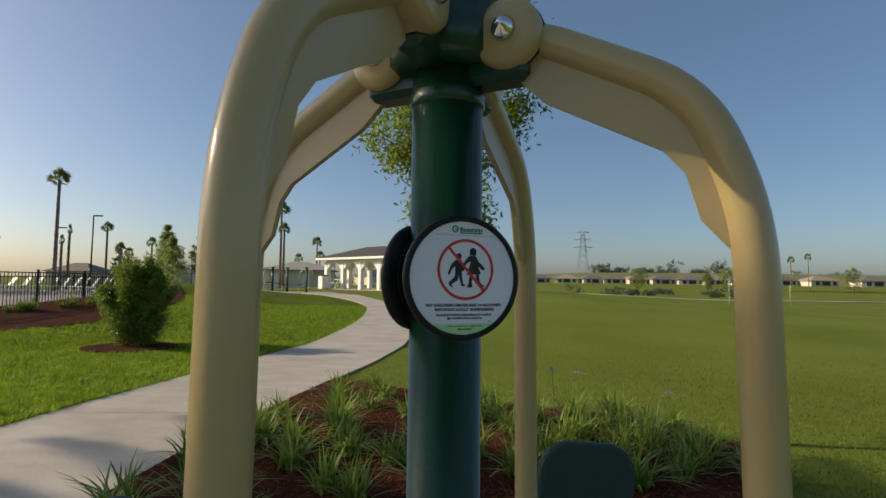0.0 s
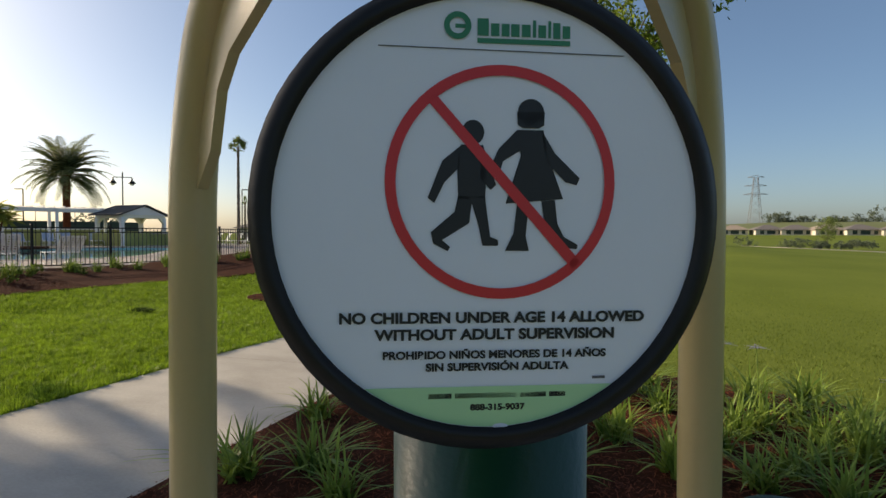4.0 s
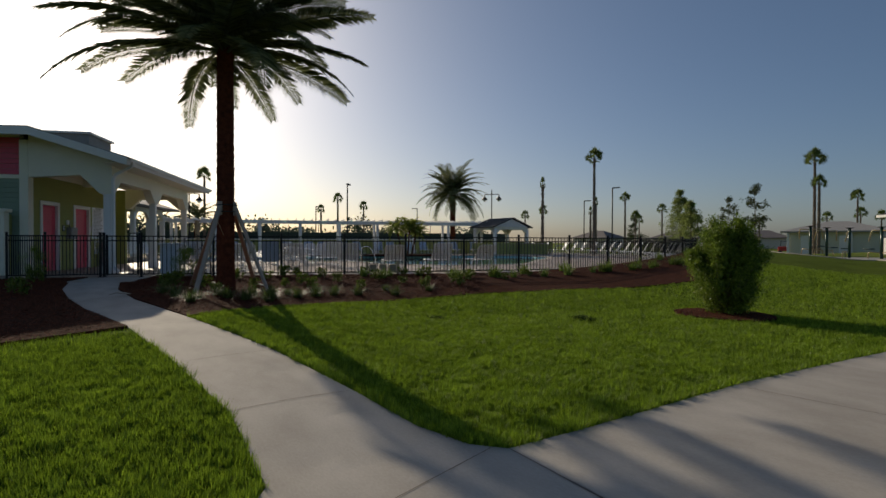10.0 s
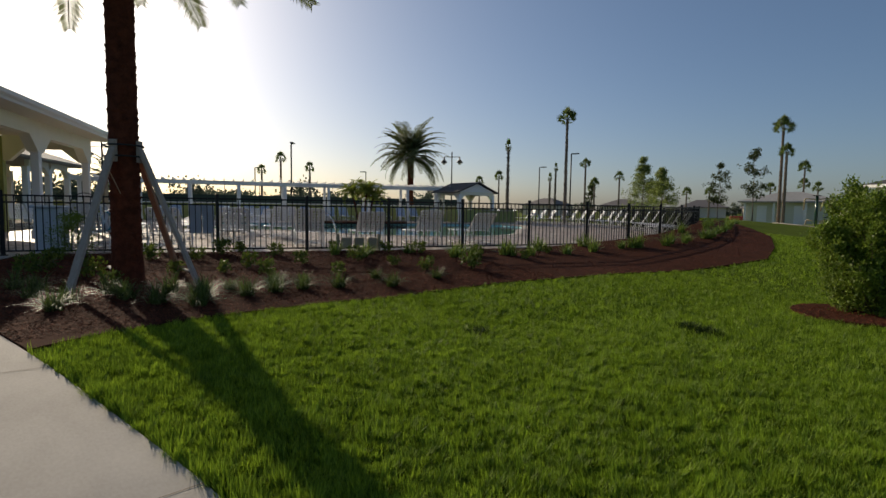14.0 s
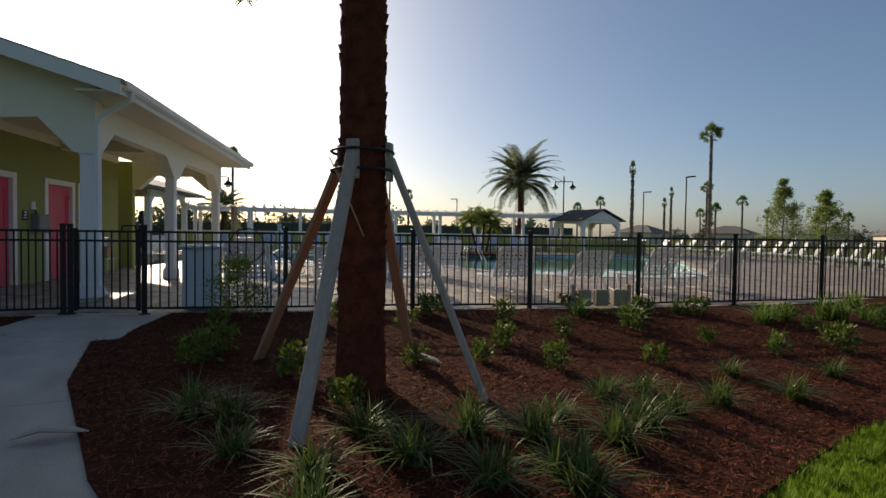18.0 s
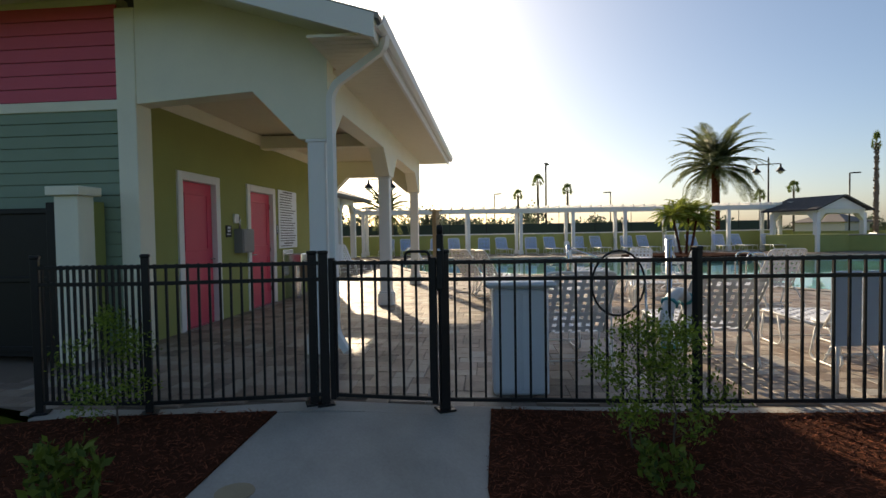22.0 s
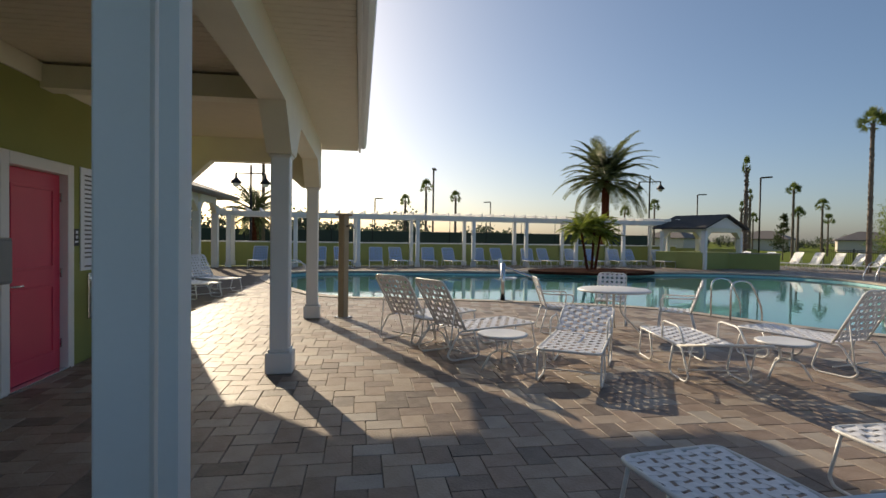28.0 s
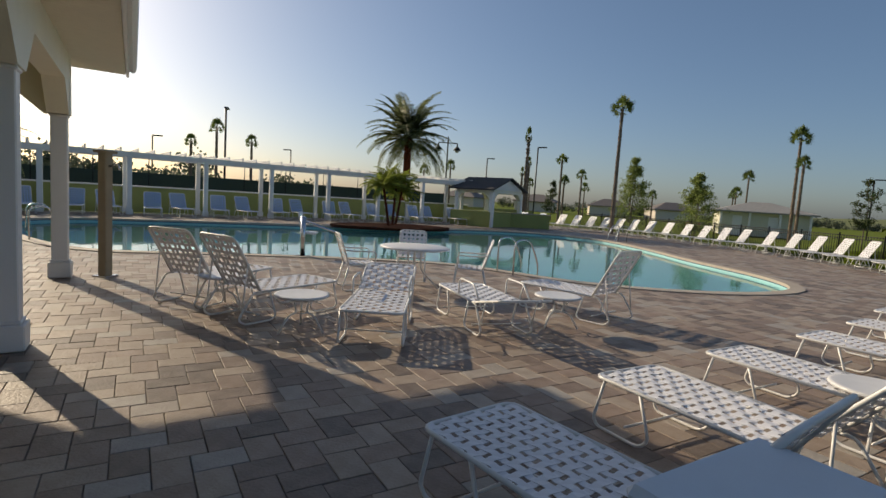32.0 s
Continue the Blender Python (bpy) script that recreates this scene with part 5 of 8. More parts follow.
def place(name, me, x, y, dz, rz, sc, label, category, group, mats):
    ob = new(name, me)
    z = float(ground_z(x, y)) + dz
    ob.matrix_world = pose(x, y, z, 0, 0, rz) @ Matrix.Scale(sc, 4)
    return tagged(ob, label, category, group)
rnd = random.Random(11)
LILY = [blades_mesh("lily", 66, 0.46, 0.027, 0.09, s, 0.95, 5, 0.68) for s in range(4)]
for me in LILY:
    me.materials.append(M_LILY)
LIRI = [blades_mesh("liriope", 110, 0.40, 0.017, 0.09, s + 20, 1.05, 5, 0.72) for s in range(4)]
for me in LIRI:
    me.materials.append(M_LIRI)
def scatter(poly, n, gap, seed):
    r = random.Random(seed)
    xs, ys = [p[0] for p in poly], [p[1] for p in poly]
    out = []
    for _ in range(n * 60):
        x, y = r.uniform(min(xs), max(xs)), r.uniform(min(ys), max(ys))
        if inside(np.array([x]), np.array([y]), poly)[0] and edge_dist(np.array([x]), np.array([y]), poly + poly[:1])[0] > 0.22 and all((x - a) ** 2 + (y - b) ** 2 > gap * gap for a, b in out):
            out.append((x, y))
            if len(out) >= n:
                break
    return out
lily_spots = [(-2.85, 1.75), (-2.45, 2.0), (-2.1, 2.7), (-1.7, 2.3), (-2.6, 3.3), (-1.3, 2.9), (-1.0, 2.35), (-0.3, 2.7), (0.4, 2.9), (0.9, 3.3), (1.2, 3.0), (0.2, 3.5), (-0.3, 3.9), (0.7, 3.9), (1.45, 3.35), (1.05, 3.75), (1.4, 4.0), (0.45, 4.3), (0.9, 4.4), (0.55, 2.55), (0.0, 3.15), (1.5, 2.8), (0.62, 3.15), (0.95, 2.75), (0.15, 2.62), (0.75, 3.55), (0.4, 3.7), (1.25, 3.45)]
lily_spots += [p for p in scatter(BED_E, 38, 0.42, 3) if all((p[0] - a) ** 2 + (p[1] - b) ** 2 > 0.09 for a, b in lily_spots) and (p[0] + 0.75) ** 2 + (p[1] - 3.85) ** 2 > 0.15]
for x, y in lily_spots:
    place("lily_clump", rnd.choice(LILY), x, y, 0.01, rnd.uniform(0, 360), rnd.uniform(0.7, 1.05), "clump of arching green lily leaves in mulch", "plant", "lily clumps", None)
fl = blades_mesh("flower_head", 30, 0.035, 0.005, 0.0, 5, 0.3, 2, 3.0)
fl.materials.append(M_FLOWER)
for x, y, h in ((0.05, 3.3, 0.75), (0.35, 3.7, 0.66), (1.15, 3.5, 0.52), (-2.1, 3.2, 0.55)):
    z = float(ground_z(x, y))
    f = thing("lily_flower", "tall lilac lily flower head on a thin stalk", "flower", pose(x, y, z))
    tube("stalk", [(0, 0, 0), (0.02, 0.01, h * 0.6), (0.0, 0.02, h)], 0.004, M_LILY, f, n=5)
    o = new("flower_head", fl)
    o.parent = f
    o.location = (0, 0.02, h - 0.02)

def leaf_cloud(name, centres, n, size, seed, material, clump=0.12, up=0.3, aspect=0.45):
    """Many small leaves set round twig points."""
    g = np.random.RandomState(seed)
    C = np.array(centres)
    idx = g.randint(0, len(C), n)
    P = C[idx] + g.normal(0, clump, (n, 3))
    d = g.normal(0, 1, (n, 3)) + np.array([0, 0, up])
    d /= np.linalg.norm(d, axis=1)[:, None]
    q = np.cross(d, g.normal(0, 1, (n, 3)))
    q /= np.linalg.norm(q, axis=1)[:, None] + 1e-9
    L = size * g.uniform(0.6, 1.3, n)[:, None]
    v = np.stack([P, P + d * L * 0.5 + q * L * aspect * 0.5, P + d * L, P + d * L * 0.5 - q * L * aspect * 0.5], 1).reshape(-1, 3)
    me = bpy.data.meshes.new(name)
    me.vertices.add(4 * n)
    me.vertices.foreach_set("co", v.ravel())
    me.loops.add(4 * n)
    me.loops.foreach_set("vertex_index", np.arange(4 * n))
    me.polygons.add(n)
    me.polygons.foreach_set("loop_start", np.arange(n) * 4)
    me.update()
    me.validate()
    me.materials.append(material)
    return me

def woody(name, x, y, h, trunk_r, crown_w, crown_z, leaves, leaf, seed, label, category, material, limbs=22, twigs=9, shape="egg", bark=M_BARK, z0=None, group=""):
    """A small tree or shrub: tapered trunk, limbs, twigs and leaves."""
    r = random.Random(seed)
    z = float(ground_z(x, y)) if z0 is None else z0
    t = thing(name, label, category, pose(x, y, z), group)
    bm = bmesh.new()
    tops = [Vector((r.uniform(-1, 1) * 0.02 * i, r.uniform(-1, 1) * 0.02 * i, h * 0.96 * i / 6)) for i in range(7)]
    add_tube(bm, tops, [trunk_r * (1 - 0.85 * i / 6) for i in range(7)], 9)
    cen = []
    for i in range(limbs):
        f = r.uniform(0, 1) ** 0.9
        zz = crown_z + (h * 0.97 - crown_z) * f
        k_ = min(5.999, zz / (h * 0.96) * 6)
        base = tops[int(k_)].lerp(tops[min(6, int(k_) + 1)], k_ - int(k_))
        wid = crown_w * (math.sin(math.pi * min(0.98, 0.18 + 0.8 * f)) ** 0.7 if shape == "egg" else (1 - f) ** 0.8 + 0.08) * r.uniform(0.65, 1.05)
        a = r.uniform(0, 2 * math.pi)
        d = Vector((math.cos(a), math.sin(a), r.uniform(0.25, 0.8) if shape == "egg" else r.uniform(0.1, 0.5)))
        tip = base + d * wid
        mid = base + d * wid * 0.5 + Vector((0, 0, -0.06 * wid))
        add_tube(bm, [base, mid, tip], [trunk_r * 0.32, trunk_r * 0.2, trunk_r * 0.06], 5)
        for j in range(twigs):
            s = r.uniform(0.35, 1.0)
            c = (base.lerp(mid, s * 2) if s < 0.5 else mid.lerp(tip, s * 2 - 1)) + Vector((r.gauss(0, 1), r.gauss(0, 1), r.gauss(0, 0.8))) * wid * 0.16
            cen.append(tuple(c))
    bmesh.ops.recalc_face_normals(bm, faces=bm.faces)
    part("trunk", bm, bark, t, smooth=True)
    o = new("crown", leaf_cloud("crown", cen, leaves, leaf, seed, material, clump=0.035 * crown_w + 0.03, aspect=0.32 if name == "young_oak" else 0.45))
    o.parent = t
    return t
oak = woody("young_oak", -0.92, 4.02, 5.2, 0.055, 0.92, 1.75, 30000, 0.066, 4, "slender young oak tree with loose light green foliage", "tree", M_OAK, 54, 12)
for (sx, sy) in ((-0.84, 4.03), (-1.04, 4.07)):
    st_ = thing("tree_stake", "weathered wooden stake beside the young oak", "stake", pose(sx, sy, float(ground_z(sx, sy))))
    bm = bmesh.new()
    add_box(bm, (0, 0, 0.75), (0.05, 0.05, 1.5), 0.005, ry=3)
    part("stake", bm, M_WOOD, st_)
def bush():
    r = random.Random(8)
    x, y = BUSH
    t = thing("green_shrub", "dense bushy green shrub in a round mulch bed", "shrub", pose(x, y, float(ground_z(x, y))))
    bm = bmesh.new()
    cen = []
    for i in range(150):
        a, f = r.uniform(0, 2 * math.pi), r.uniform(0.0, 1.0) ** 0.85
        zz = 0.12 + 1.68 * f
        w = 0.78 * math.sin(math.pi * (0.12 + 0.77 * f)) ** 0.9
        w *= r.uniform(0.35, 1.0) ** 0.5
        d = Vector((math.cos(a), math.sin(a), 0))
        foot = Vector((0, 0, max(0.0, zz - 0.25 - 0.75 * w)))
        tip = d * w + Vector((0, 0, zz))
        mid = foot.lerp(tip, 0.55) + d * 0.06 * w
        add_tube(bm, [foot, mid, tip], [0.014, 0.009, 0.003], 4)
        for j in range(12):
            q = r.uniform(0.45, 1.0)
            c = foot.lerp(mid, q / 0.55) if q < 0.55 else mid.lerp(tip, (q - 0.55) / 0.45)
            cen.append(tuple(c + Vector((r.gauss(0, 0.07), r.gauss(0, 0.07), r.gauss(0, 0.07)))))
        if f > 0.4 and r.random() < 0.35:
            up = r.uniform(0.08, 0.26) * (1.2 - 0.5 * w)
            top = tip + Vector((r.gauss(0, 0.03), r.gauss(0, 0.03), up))
            add_tube(bm, [tip, top], [0.004, 0.002], 3)
            cen += [tuple(tip.lerp(top, k_ / 5) + Vector((r.gauss(0, 0.02), r.gauss(0, 0.02), 0))) for k_ in range(6)] * 2
    add_tube(bm, [(0, 0, 0), (0.02, 0.01, 0.7), (0.08, 0.0, 1.4), (0.1, 0.03, 1.9)], [0.03, 0.025, 0.014, 0.004], 6)
    part("stem", bm, M_BARK, t)
    o = new("crown", leaf_cloud("crown", cen, 52000, 0.06, 9, M_BUSH, 0.045, 0.7, 0.34))
    o.parent = t
bush()
RB = [(BUSH[0] + 0.04 + 0.95 * math.cos(a * 0.3142), BUSH[1] - 0.25 + 0.85 * math.sin(a * 0.3142)) for a in range(20)]
tagged(sheet("flower_bed_round", RB, 0.03, M_MULCH, 0.4, 0.08), "round mulch bed under the shrub", "flower bed", kind="structure")

def palm_frond_mesh(seed, L=2.6, leaflets=46, droop=0.9, w=0.021, ll=0.42, material=None):
    r = random.Random(seed)
    bm = bmesh.new()
    pts = []
    for i in range(11):
        t = i / 10
        pts.append(Vector((L * (t - 0.16 * droop * t ** 3), 0, L * (0.34 * t - 0.55 * droop * t * t))))
    add_tube(bm, pts, [0.024 * (1 - 0.85 * i / 10) + 0.002 for i in range(11)], 4)
    for i in range(leaflets):
        t = 0.14 + 0.85 * i / (leaflets - 1)
        k_ = t * 10
        i0 = min(9, int(k_))
        p = pts[i0].lerp(pts[i0 + 1], k_ - i0)
        tan = (pts[i0 + 1] - pts[i0]).normalized()
        for s in (-1, 1):
            l = ll * math.sin(math.pi * min(1, 0.22 + 0.74 * t)) ** 0.6 * r.uniform(0.8, 1.15)
            d = (tan * 0.75 + Vector((0, s, 0)) * 0.85 + Vector((0, 0, 0.28 - 0.25 * droop))).normalized()
            e = p + d * l + Vector((0, 0, -0.16 * l * r.uniform(0.5, 1.6)))
            mid = p + d * l * 0.5
            sd = tan * w * 0.5
            v = [bm.verts.new(p - sd * 0.6), bm.verts.new(p + sd * 0.6), bm.verts.new(mid + sd), bm.verts.new(e), bm.verts.new(mid - sd)]
            bm.faces.new(v)
    me = bpy.data.meshes.new("frond")
    bm.to_mesh(me)
    bm.free()
    me.materials.append(material or M_FROND)
    return me
FRONDS_W = [palm_frond_mesh(s + 9, 2.9, 70, dr, 0.028, 0.42) for s, dr in enumerate((0.5, 0.65, 0.9, 0.6, 0.8))]
FRONDS = [palm_frond_mesh(s, 2.7, 58, dr, 0.022, 0.40) for s, dr in enumerate((0.8, 1.0, 1.25, 0.9, 1.1))]
FRONDS_P = [palm_frond_mesh(s + 20, 2.0, 40, dr, 0.032, 0.42, M_PYGMY) for s, dr in enumerate((0.5, 0.8, 1.1))]

def boot_trunk(name, h, r, material, parent, rows_per_m=13, seed=2, taper=0.02, boot=0.022):
    """A trunk clad in the stubs of old leaves."""
    rr = random.Random(seed)
    bm = bmesh.new()
    add_tube(bm, [(0, 0, h * i / 10) for i in range(11)], [r * (1.12 if i == 0 else 1.0) - taper * i / 10 for i in range(11)], 14)
    n = 11
    for i in range(int(h * rows_per_m)):
        z = (i + 0.5) / rows_per_m
        for j in range(n):
            a = 2 * math.pi * (j + 0.5 * (i % 2)) / n + rr.uniform(-0.16, 0.16)
            q = r - taper * z / h
            d, s = Vector((math.cos(a), math.sin(a), 0)), Vector((-math.sin(a), math.cos(a), 0))
            w, o = q * rr.uniform(0.22, 0.36), boot * rr.uniform(0.3, 1.6)
            z += rr.uniform(-0.25, 0.25) / rows_per_m
            hgt = rr.uniform(0.6, 1.0) / rows_per_m
            b = [d * (q * 0.97) - s * w + Vector((0, 0, z)), d * (q * 0.97) + s * w + Vector((0, 0, z)), d * (q + o) + Vector((0, 0, z + hgt)), d * (q * 0.97) + Vector((0, 0, z + hgt * 1.15))]
            v = [bm.verts.new(x) for x in b]
            bm.faces.new((v[0], v[1], v[2]))
            bm.faces.new((v[1], v[3], v[2]))
            bm.faces.new((v[3], v[0], v[2]))
    return part(name, bm, material, parent)

def date_palm(x, y, z, h, r, n, scale, label, seed, low=-0.55, fronds=None):
    fronds = fronds or FRONDS
    rr = random.Random(seed)
    t = thing("date_palm", label, "palm tree", pose(x, y, z))
    boot_trunk("trunk", h, r, M_PBARK, t, seed=seed, boot=0.014)
    for i in range(n):
        f = (i + 0.5) / n
        o = new("frond", rr.choice(fronds[:3] if f > 0.5 else fronds[1:]))
        o.parent = t
        pitch = -(low + (1.15 - low) * f ** 0.8)
        o.matrix_local = Matrix.Translation((0, 0, h - 0.1 + 0.25 * f)) @ Matrix.Rotation(i * 2.39996 + rr.uniform(-0.15, 0.15), 4, 'Z') @ Matrix.Rotation(pitch, 4, 'Y') @ Matrix.Rotation(rr.uniform(-0.3, 0.3), 4, 'X') @ Matrix.Scale(scale * rr.uniform(0.85, 1.1), 4)
    return t
PX_, PY_ = -15.12, 1.57
PGZ = float(ground_z(PX_, PY_))
date_palm(PX_, PY_, PGZ, 5.4, 0.19, 84, 1.22, "tall date palm held by wooden braces", 3, low=-0.30, fronds=FRONDS_W)
date_palm(-43.47, 29.46, -0.1, 5.75, 0.27, 66, 1.52, "rounded date palm behind the pergola", 5, low=-0.62)
for i, (x, y, h, s) in enumerate(((-36.35, 19.3, 2.05, 0.62), (-36.7, 20.0, 2.15, 0.72), (-36.9, 20.5, 1.75, 0.66))):
    t = thing("pygmy_palm", "small feathery palm in the island bed", "palm tree", pose(x, y, 0.08, (15, -4, -12)[i], 0, 0))
    boot_trunk("trunk", h, 0.06, M_PBARK, t, seed=i)
    rr = random.Random(30 + i)
    for j in range(38):
        o = new("frond", rr.choice(FRONDS_P))
        o.parent = t
        o.matrix_local = Matrix.Translation((0, 0, h)) @ Matrix.Rotation(j * 2.4, 4, 'Z') @ Matrix.Rotation(-(-0.5 + 1.5 * j / 44), 4, 'Y') @ Matrix.Scale(s * rr.uniform(0.8, 1.1), 4)
# braces of the tall palm
br = thing("palm_brace", "four timber braces strapped round the palm trunk", "tree brace", pose(PX_, PY_, PGZ))
# the two far boards take the wood with shade in its colour
for k_, (x, y, mt) in enumerate(((-14.32, 0.77, M_WOOD), (-16.36, 1.08, M_WOOD_BACKLIT), (-15.72, 2.40, M_WOOD_BACKLIT), (-14.42, 2.31, M_WOOD))):
    foot = Vector((x - PX_, y - PY_, float(ground_z(x, y)) - PGZ))
    d = Vector((foot.x, foot.y, 0)).normalized()
    top = d * 0.235 + Vector((0, 0, 1.87))
    ax = (top - foot)
    bm = bmesh.new()
    add_box(bm, (0, 0, 0), (0.095, 0.045, ax.length), 0.004)
    q = ax.to_track_quat('Z', 'Y').to_matrix().to_4x4()
    bmesh.ops.transform(bm, matrix=Matrix.Translation((top + foot) / 2) @ q, verts=bm.verts)
    part("brace", bm, mt, br, "grey weathered board" if mt is M_WOOD else "backlit board, its shade put in as red-brown")
    bm = bmesh.new()
    add_box(bm, (0.222, 0, 1.84), (0.04, 0.10, 0.30), 0.004)
    bmesh.ops.transform(bm, matrix=Matrix.Rotation(math.atan2(d.y, d.x), 4, 'Z'), verts=bm.verts)
    part("batten", bm, mt, br)
for z in (1.77, 1.92):
    tube("strap", [(0.25 * math.cos(a * 0.3927), 0.25 * math.sin(a * 0.3927), z) for a in range(16)], 0.012, M_INK, br, "black strap", n=5, closed=True)
tube("tie_cord", [(-0.1, -0.24, 1.87), (0.16, -0.25, 1.65), (0.24, -0.1, 1.25)], 0.006, M_CARD, br, n=5)

# beds by the fence
west = [(-14.02, 3.23), (-14.0, 3.72), (-13.52, 4.06), (-13.49, 3.03), (-13.4, 2.6), (-13.29, 1.95), (-13.56, 3.48), (-13.9, 2.56), (-13.99, 1.82), (-13.82, 1.3), (-14.26, 1.21), (-13.9, 0.74), (-14.91, 0.53), (-14.37, 0.42), (-13.4, 1.53), (-15.16, 0.32), (-13.72, 2.17), (-13.1, 1.9), (-13.5, 0.55), (-13.3, 4.9), (-13.9, 5.0), (-13.35, 5.9)]
for x, y in west:
    place("liriope_clump", rnd.choice(LIRI), x, y, 0.01, rnd.uniform(0, 360), rnd.uniform(0.66, 0.92), "clump of fine arching green grass leaves in mulch", "plant", "liriope clumps", None)
for i in range(34):
    f = i / 33
    x = -17.1 + 4.6 * min(1, f * 1.6) + rnd.uniform(-0.25, 0.25)
    y = 5.6 + 15.5 * f + rnd.uniform(-0.3, 0.3)
    fx = np.interp(y, [p[1] for p in FENCE[4:17]], [p[0] for p in FENCE[4:17]])
    x = fx + rnd.choice((0.6, 0.75, 1.35, 1.5)) + rnd.uniform(-0.1, 0.1)
    place("flax_clump", rnd.choice(LILY), x, y, 0.01, rnd.uniform(0, 360), rnd.uniform(0.7, 1.05), "upright clump of flax leaves by the pool fence", "plant", "flax clumps", None)
def shrub_mesh(seed, n=260):
    r = random.Random(seed)
    cen = []
    for i in range(26):
        a, w = r.uniform(0, 6.28), r.uniform(0.02, 0.2)
        cen.append((math.cos(a) * w, math.sin(a) * w, 0.06 + r.uniform(0, 0.26)))
    return leaf_cloud("shrub", cen, n, 0.085, seed, M_SHRUB, 0.03, 0.9, 0.45)
SHR = [shrub_mesh(s) for s in (1, 2, 3)]
for x, y in ((-15.47, 5.61), (-15.67, 4.56), (-14.77, 3.49), (-14.67, 5.94), (-13.98, 6.22), (-13.67, 7.04), (-16.8, 4.53), (-15.32, 2.99), (-17.42, 3.71), (-14.48, 4.63), (-15.63, 1.2), (-14.79, 1.3), (-16.62, 0.8), (-17.99, 1.02), (-16.33, 0.55), (-17.39, 2.41), (-17.78, 4.18), (-16.92, 3.05), (-15.48, 2.3), (-15.63, 3.5), (-16.9, 6.0), (-16.2, 6.9), (-15.6, 7.35), (-14.3, 7.9), (-14.8, 8.4), (-13.8, 8.9), (-14.2, 10.2), (-19.0, -1.95), (-17.6, -2.2), (-16.2, -2.1)):
    place("low_shrub", rnd.choice(SHR), x, y, 0.01, rnd.uniform(0, 360), rnd.uniform(0.55, 0.9), "low bright green shrub in red-brown mulch", "shrub", "low shrubs", None)
for i, (x, y) in enumerate(((-18.47, 1.22), (-18.34, 1.42), (-20.2, -1.95))):
    woody("fence_shrub", x, y, 0.80, 0.007, 0.36, 0.06, 1900, 0.034, 40 + i, "airy green shrub growing against the fence", "shrub", M_BUSH, 16, 6)
# bits on the mulch
for x, y, a in ((-15.55, 2.45, 30), (-15.2, -0.45, 80), (-16.3, 1.55, 10)):
    ob = thing("palm_husk", "pale dry palm husk lying on the mulch", "husk", pose(x, y, float(ground_z(x, y)) + 0.02, 0, 0, a))
    bm = bmesh.new()
    add_tube(bm, [(-0.2, 0, 0.01), (-0.05, 0.02, 0.05), (0.1, 0, 0.03), (0.2, -0.02, 0.01)], [0.02, 0.05, 0.04, 0.008], 7, flat=0.4)
    part("husk", bm, M_COPING, ob)
ub = thing("valve_boxes", "three grey-green irrigation boxes by the fence", "utility box", pose(-16.68, 6.48, float(ground_z(-16.68, 6.48)), 0, 0, 66))
for i in range(3):
    bm = bmesh.new()
    add_box(bm, (-0.30 + i * 0.3, 0, 0.2), (0.22, 0.14, 0.26), 0.02)
    part("box", bm, M_BROWN, ub)
for x in (-0.48, 0.46):
    bm = bmesh.new()
    add_box(bm, (x, 0, 0.2), (0.07, 0.07, 0.42), 0.006)
    part("stake", bm, M_BROWN, ub)

# ---- pool furniture ----
def weave(name, length, width, material, parent, m, n_long=8, n_cross=0, band=0.044, wave=0.006, label="", split=False):
    """Wide vinyl straps woven over and under each other."""
    n_cross = n_cross or int(length / 0.082)
    vs, fs = [], []
    def strap(fx, fw, k_, steps, other):
        pts = []
        for i in range(steps + 1):
            t = i / steps
            pts.append((t, wave * math.cos(math.pi * (t * other) + math.pi * k_)))
        return pts
    for j in range(n_long):
        y = width * ((j + 0.5) / n_long - 0.5)
        b0 = len(vs)
        steps = n_cross
        for i, (t, z) in enumerate(strap(0, 0, j, steps, n_cross)):
            vs += [(t * length, y - band / 2, z), (t * length, y + band / 2, z), (t * length, y + band / 2, z - 0.003), (t * length, y - band / 2, z - 0.003)]
        for i in range(steps):
            a = b0 + 4 * i
            fs += [(a, a + 4, a + 5, a + 1), (a + 2, a + 6, a + 7, a + 3), (a + 1, a + 5, a + 6, a + 2), (a + 3, a + 7, a + 4, a)]
    for j in range(n_cross):
        x = length * (j + 0.5) / n_cross
        b0 = len(vs)
        steps = n_long
        for i, (t, z) in enumerate(strap(0, 0, j + 1, steps, n_long)):
            y = (t - 0.5) * width
            vs += [(x - band / 2, y, -z), (x + band / 2, y, -z), (x + band / 2, y, -z - 0.003), (x - band / 2, y, -z - 0.003)]
        for i in range(steps):
            a = b0 + 4 * i
            fs += [(a, a + 1, a + 5, a + 4), (a + 2, a + 3, a + 7, a + 6), (a + 1, a + 2, a + 6, a + 5), (a + 3, a, a + 4, a + 7)]
    vs = [m @ Vector(v) for v in vs]
    if not split:
        return tagged(mesh_ob(name, vs, fs, material, parent, label), label, kind="stuff")
    cuts = [(n_cross + 1) * 4] * n_long + [(n_long + 1) * 4] * n_cross
    v0 = f0 = 0
    for i, k_ in enumerate(cuts):
        nf = k_ - 4
        mesh_ob("strap", vs[v0:v0 + k_], [tuple(q - v0 for q in f) for f in fs[f0:f0 + nf]], material, parent, label if i == 0 else "")
        v0, f0 = v0 + k_, f0 + nf
    return parent

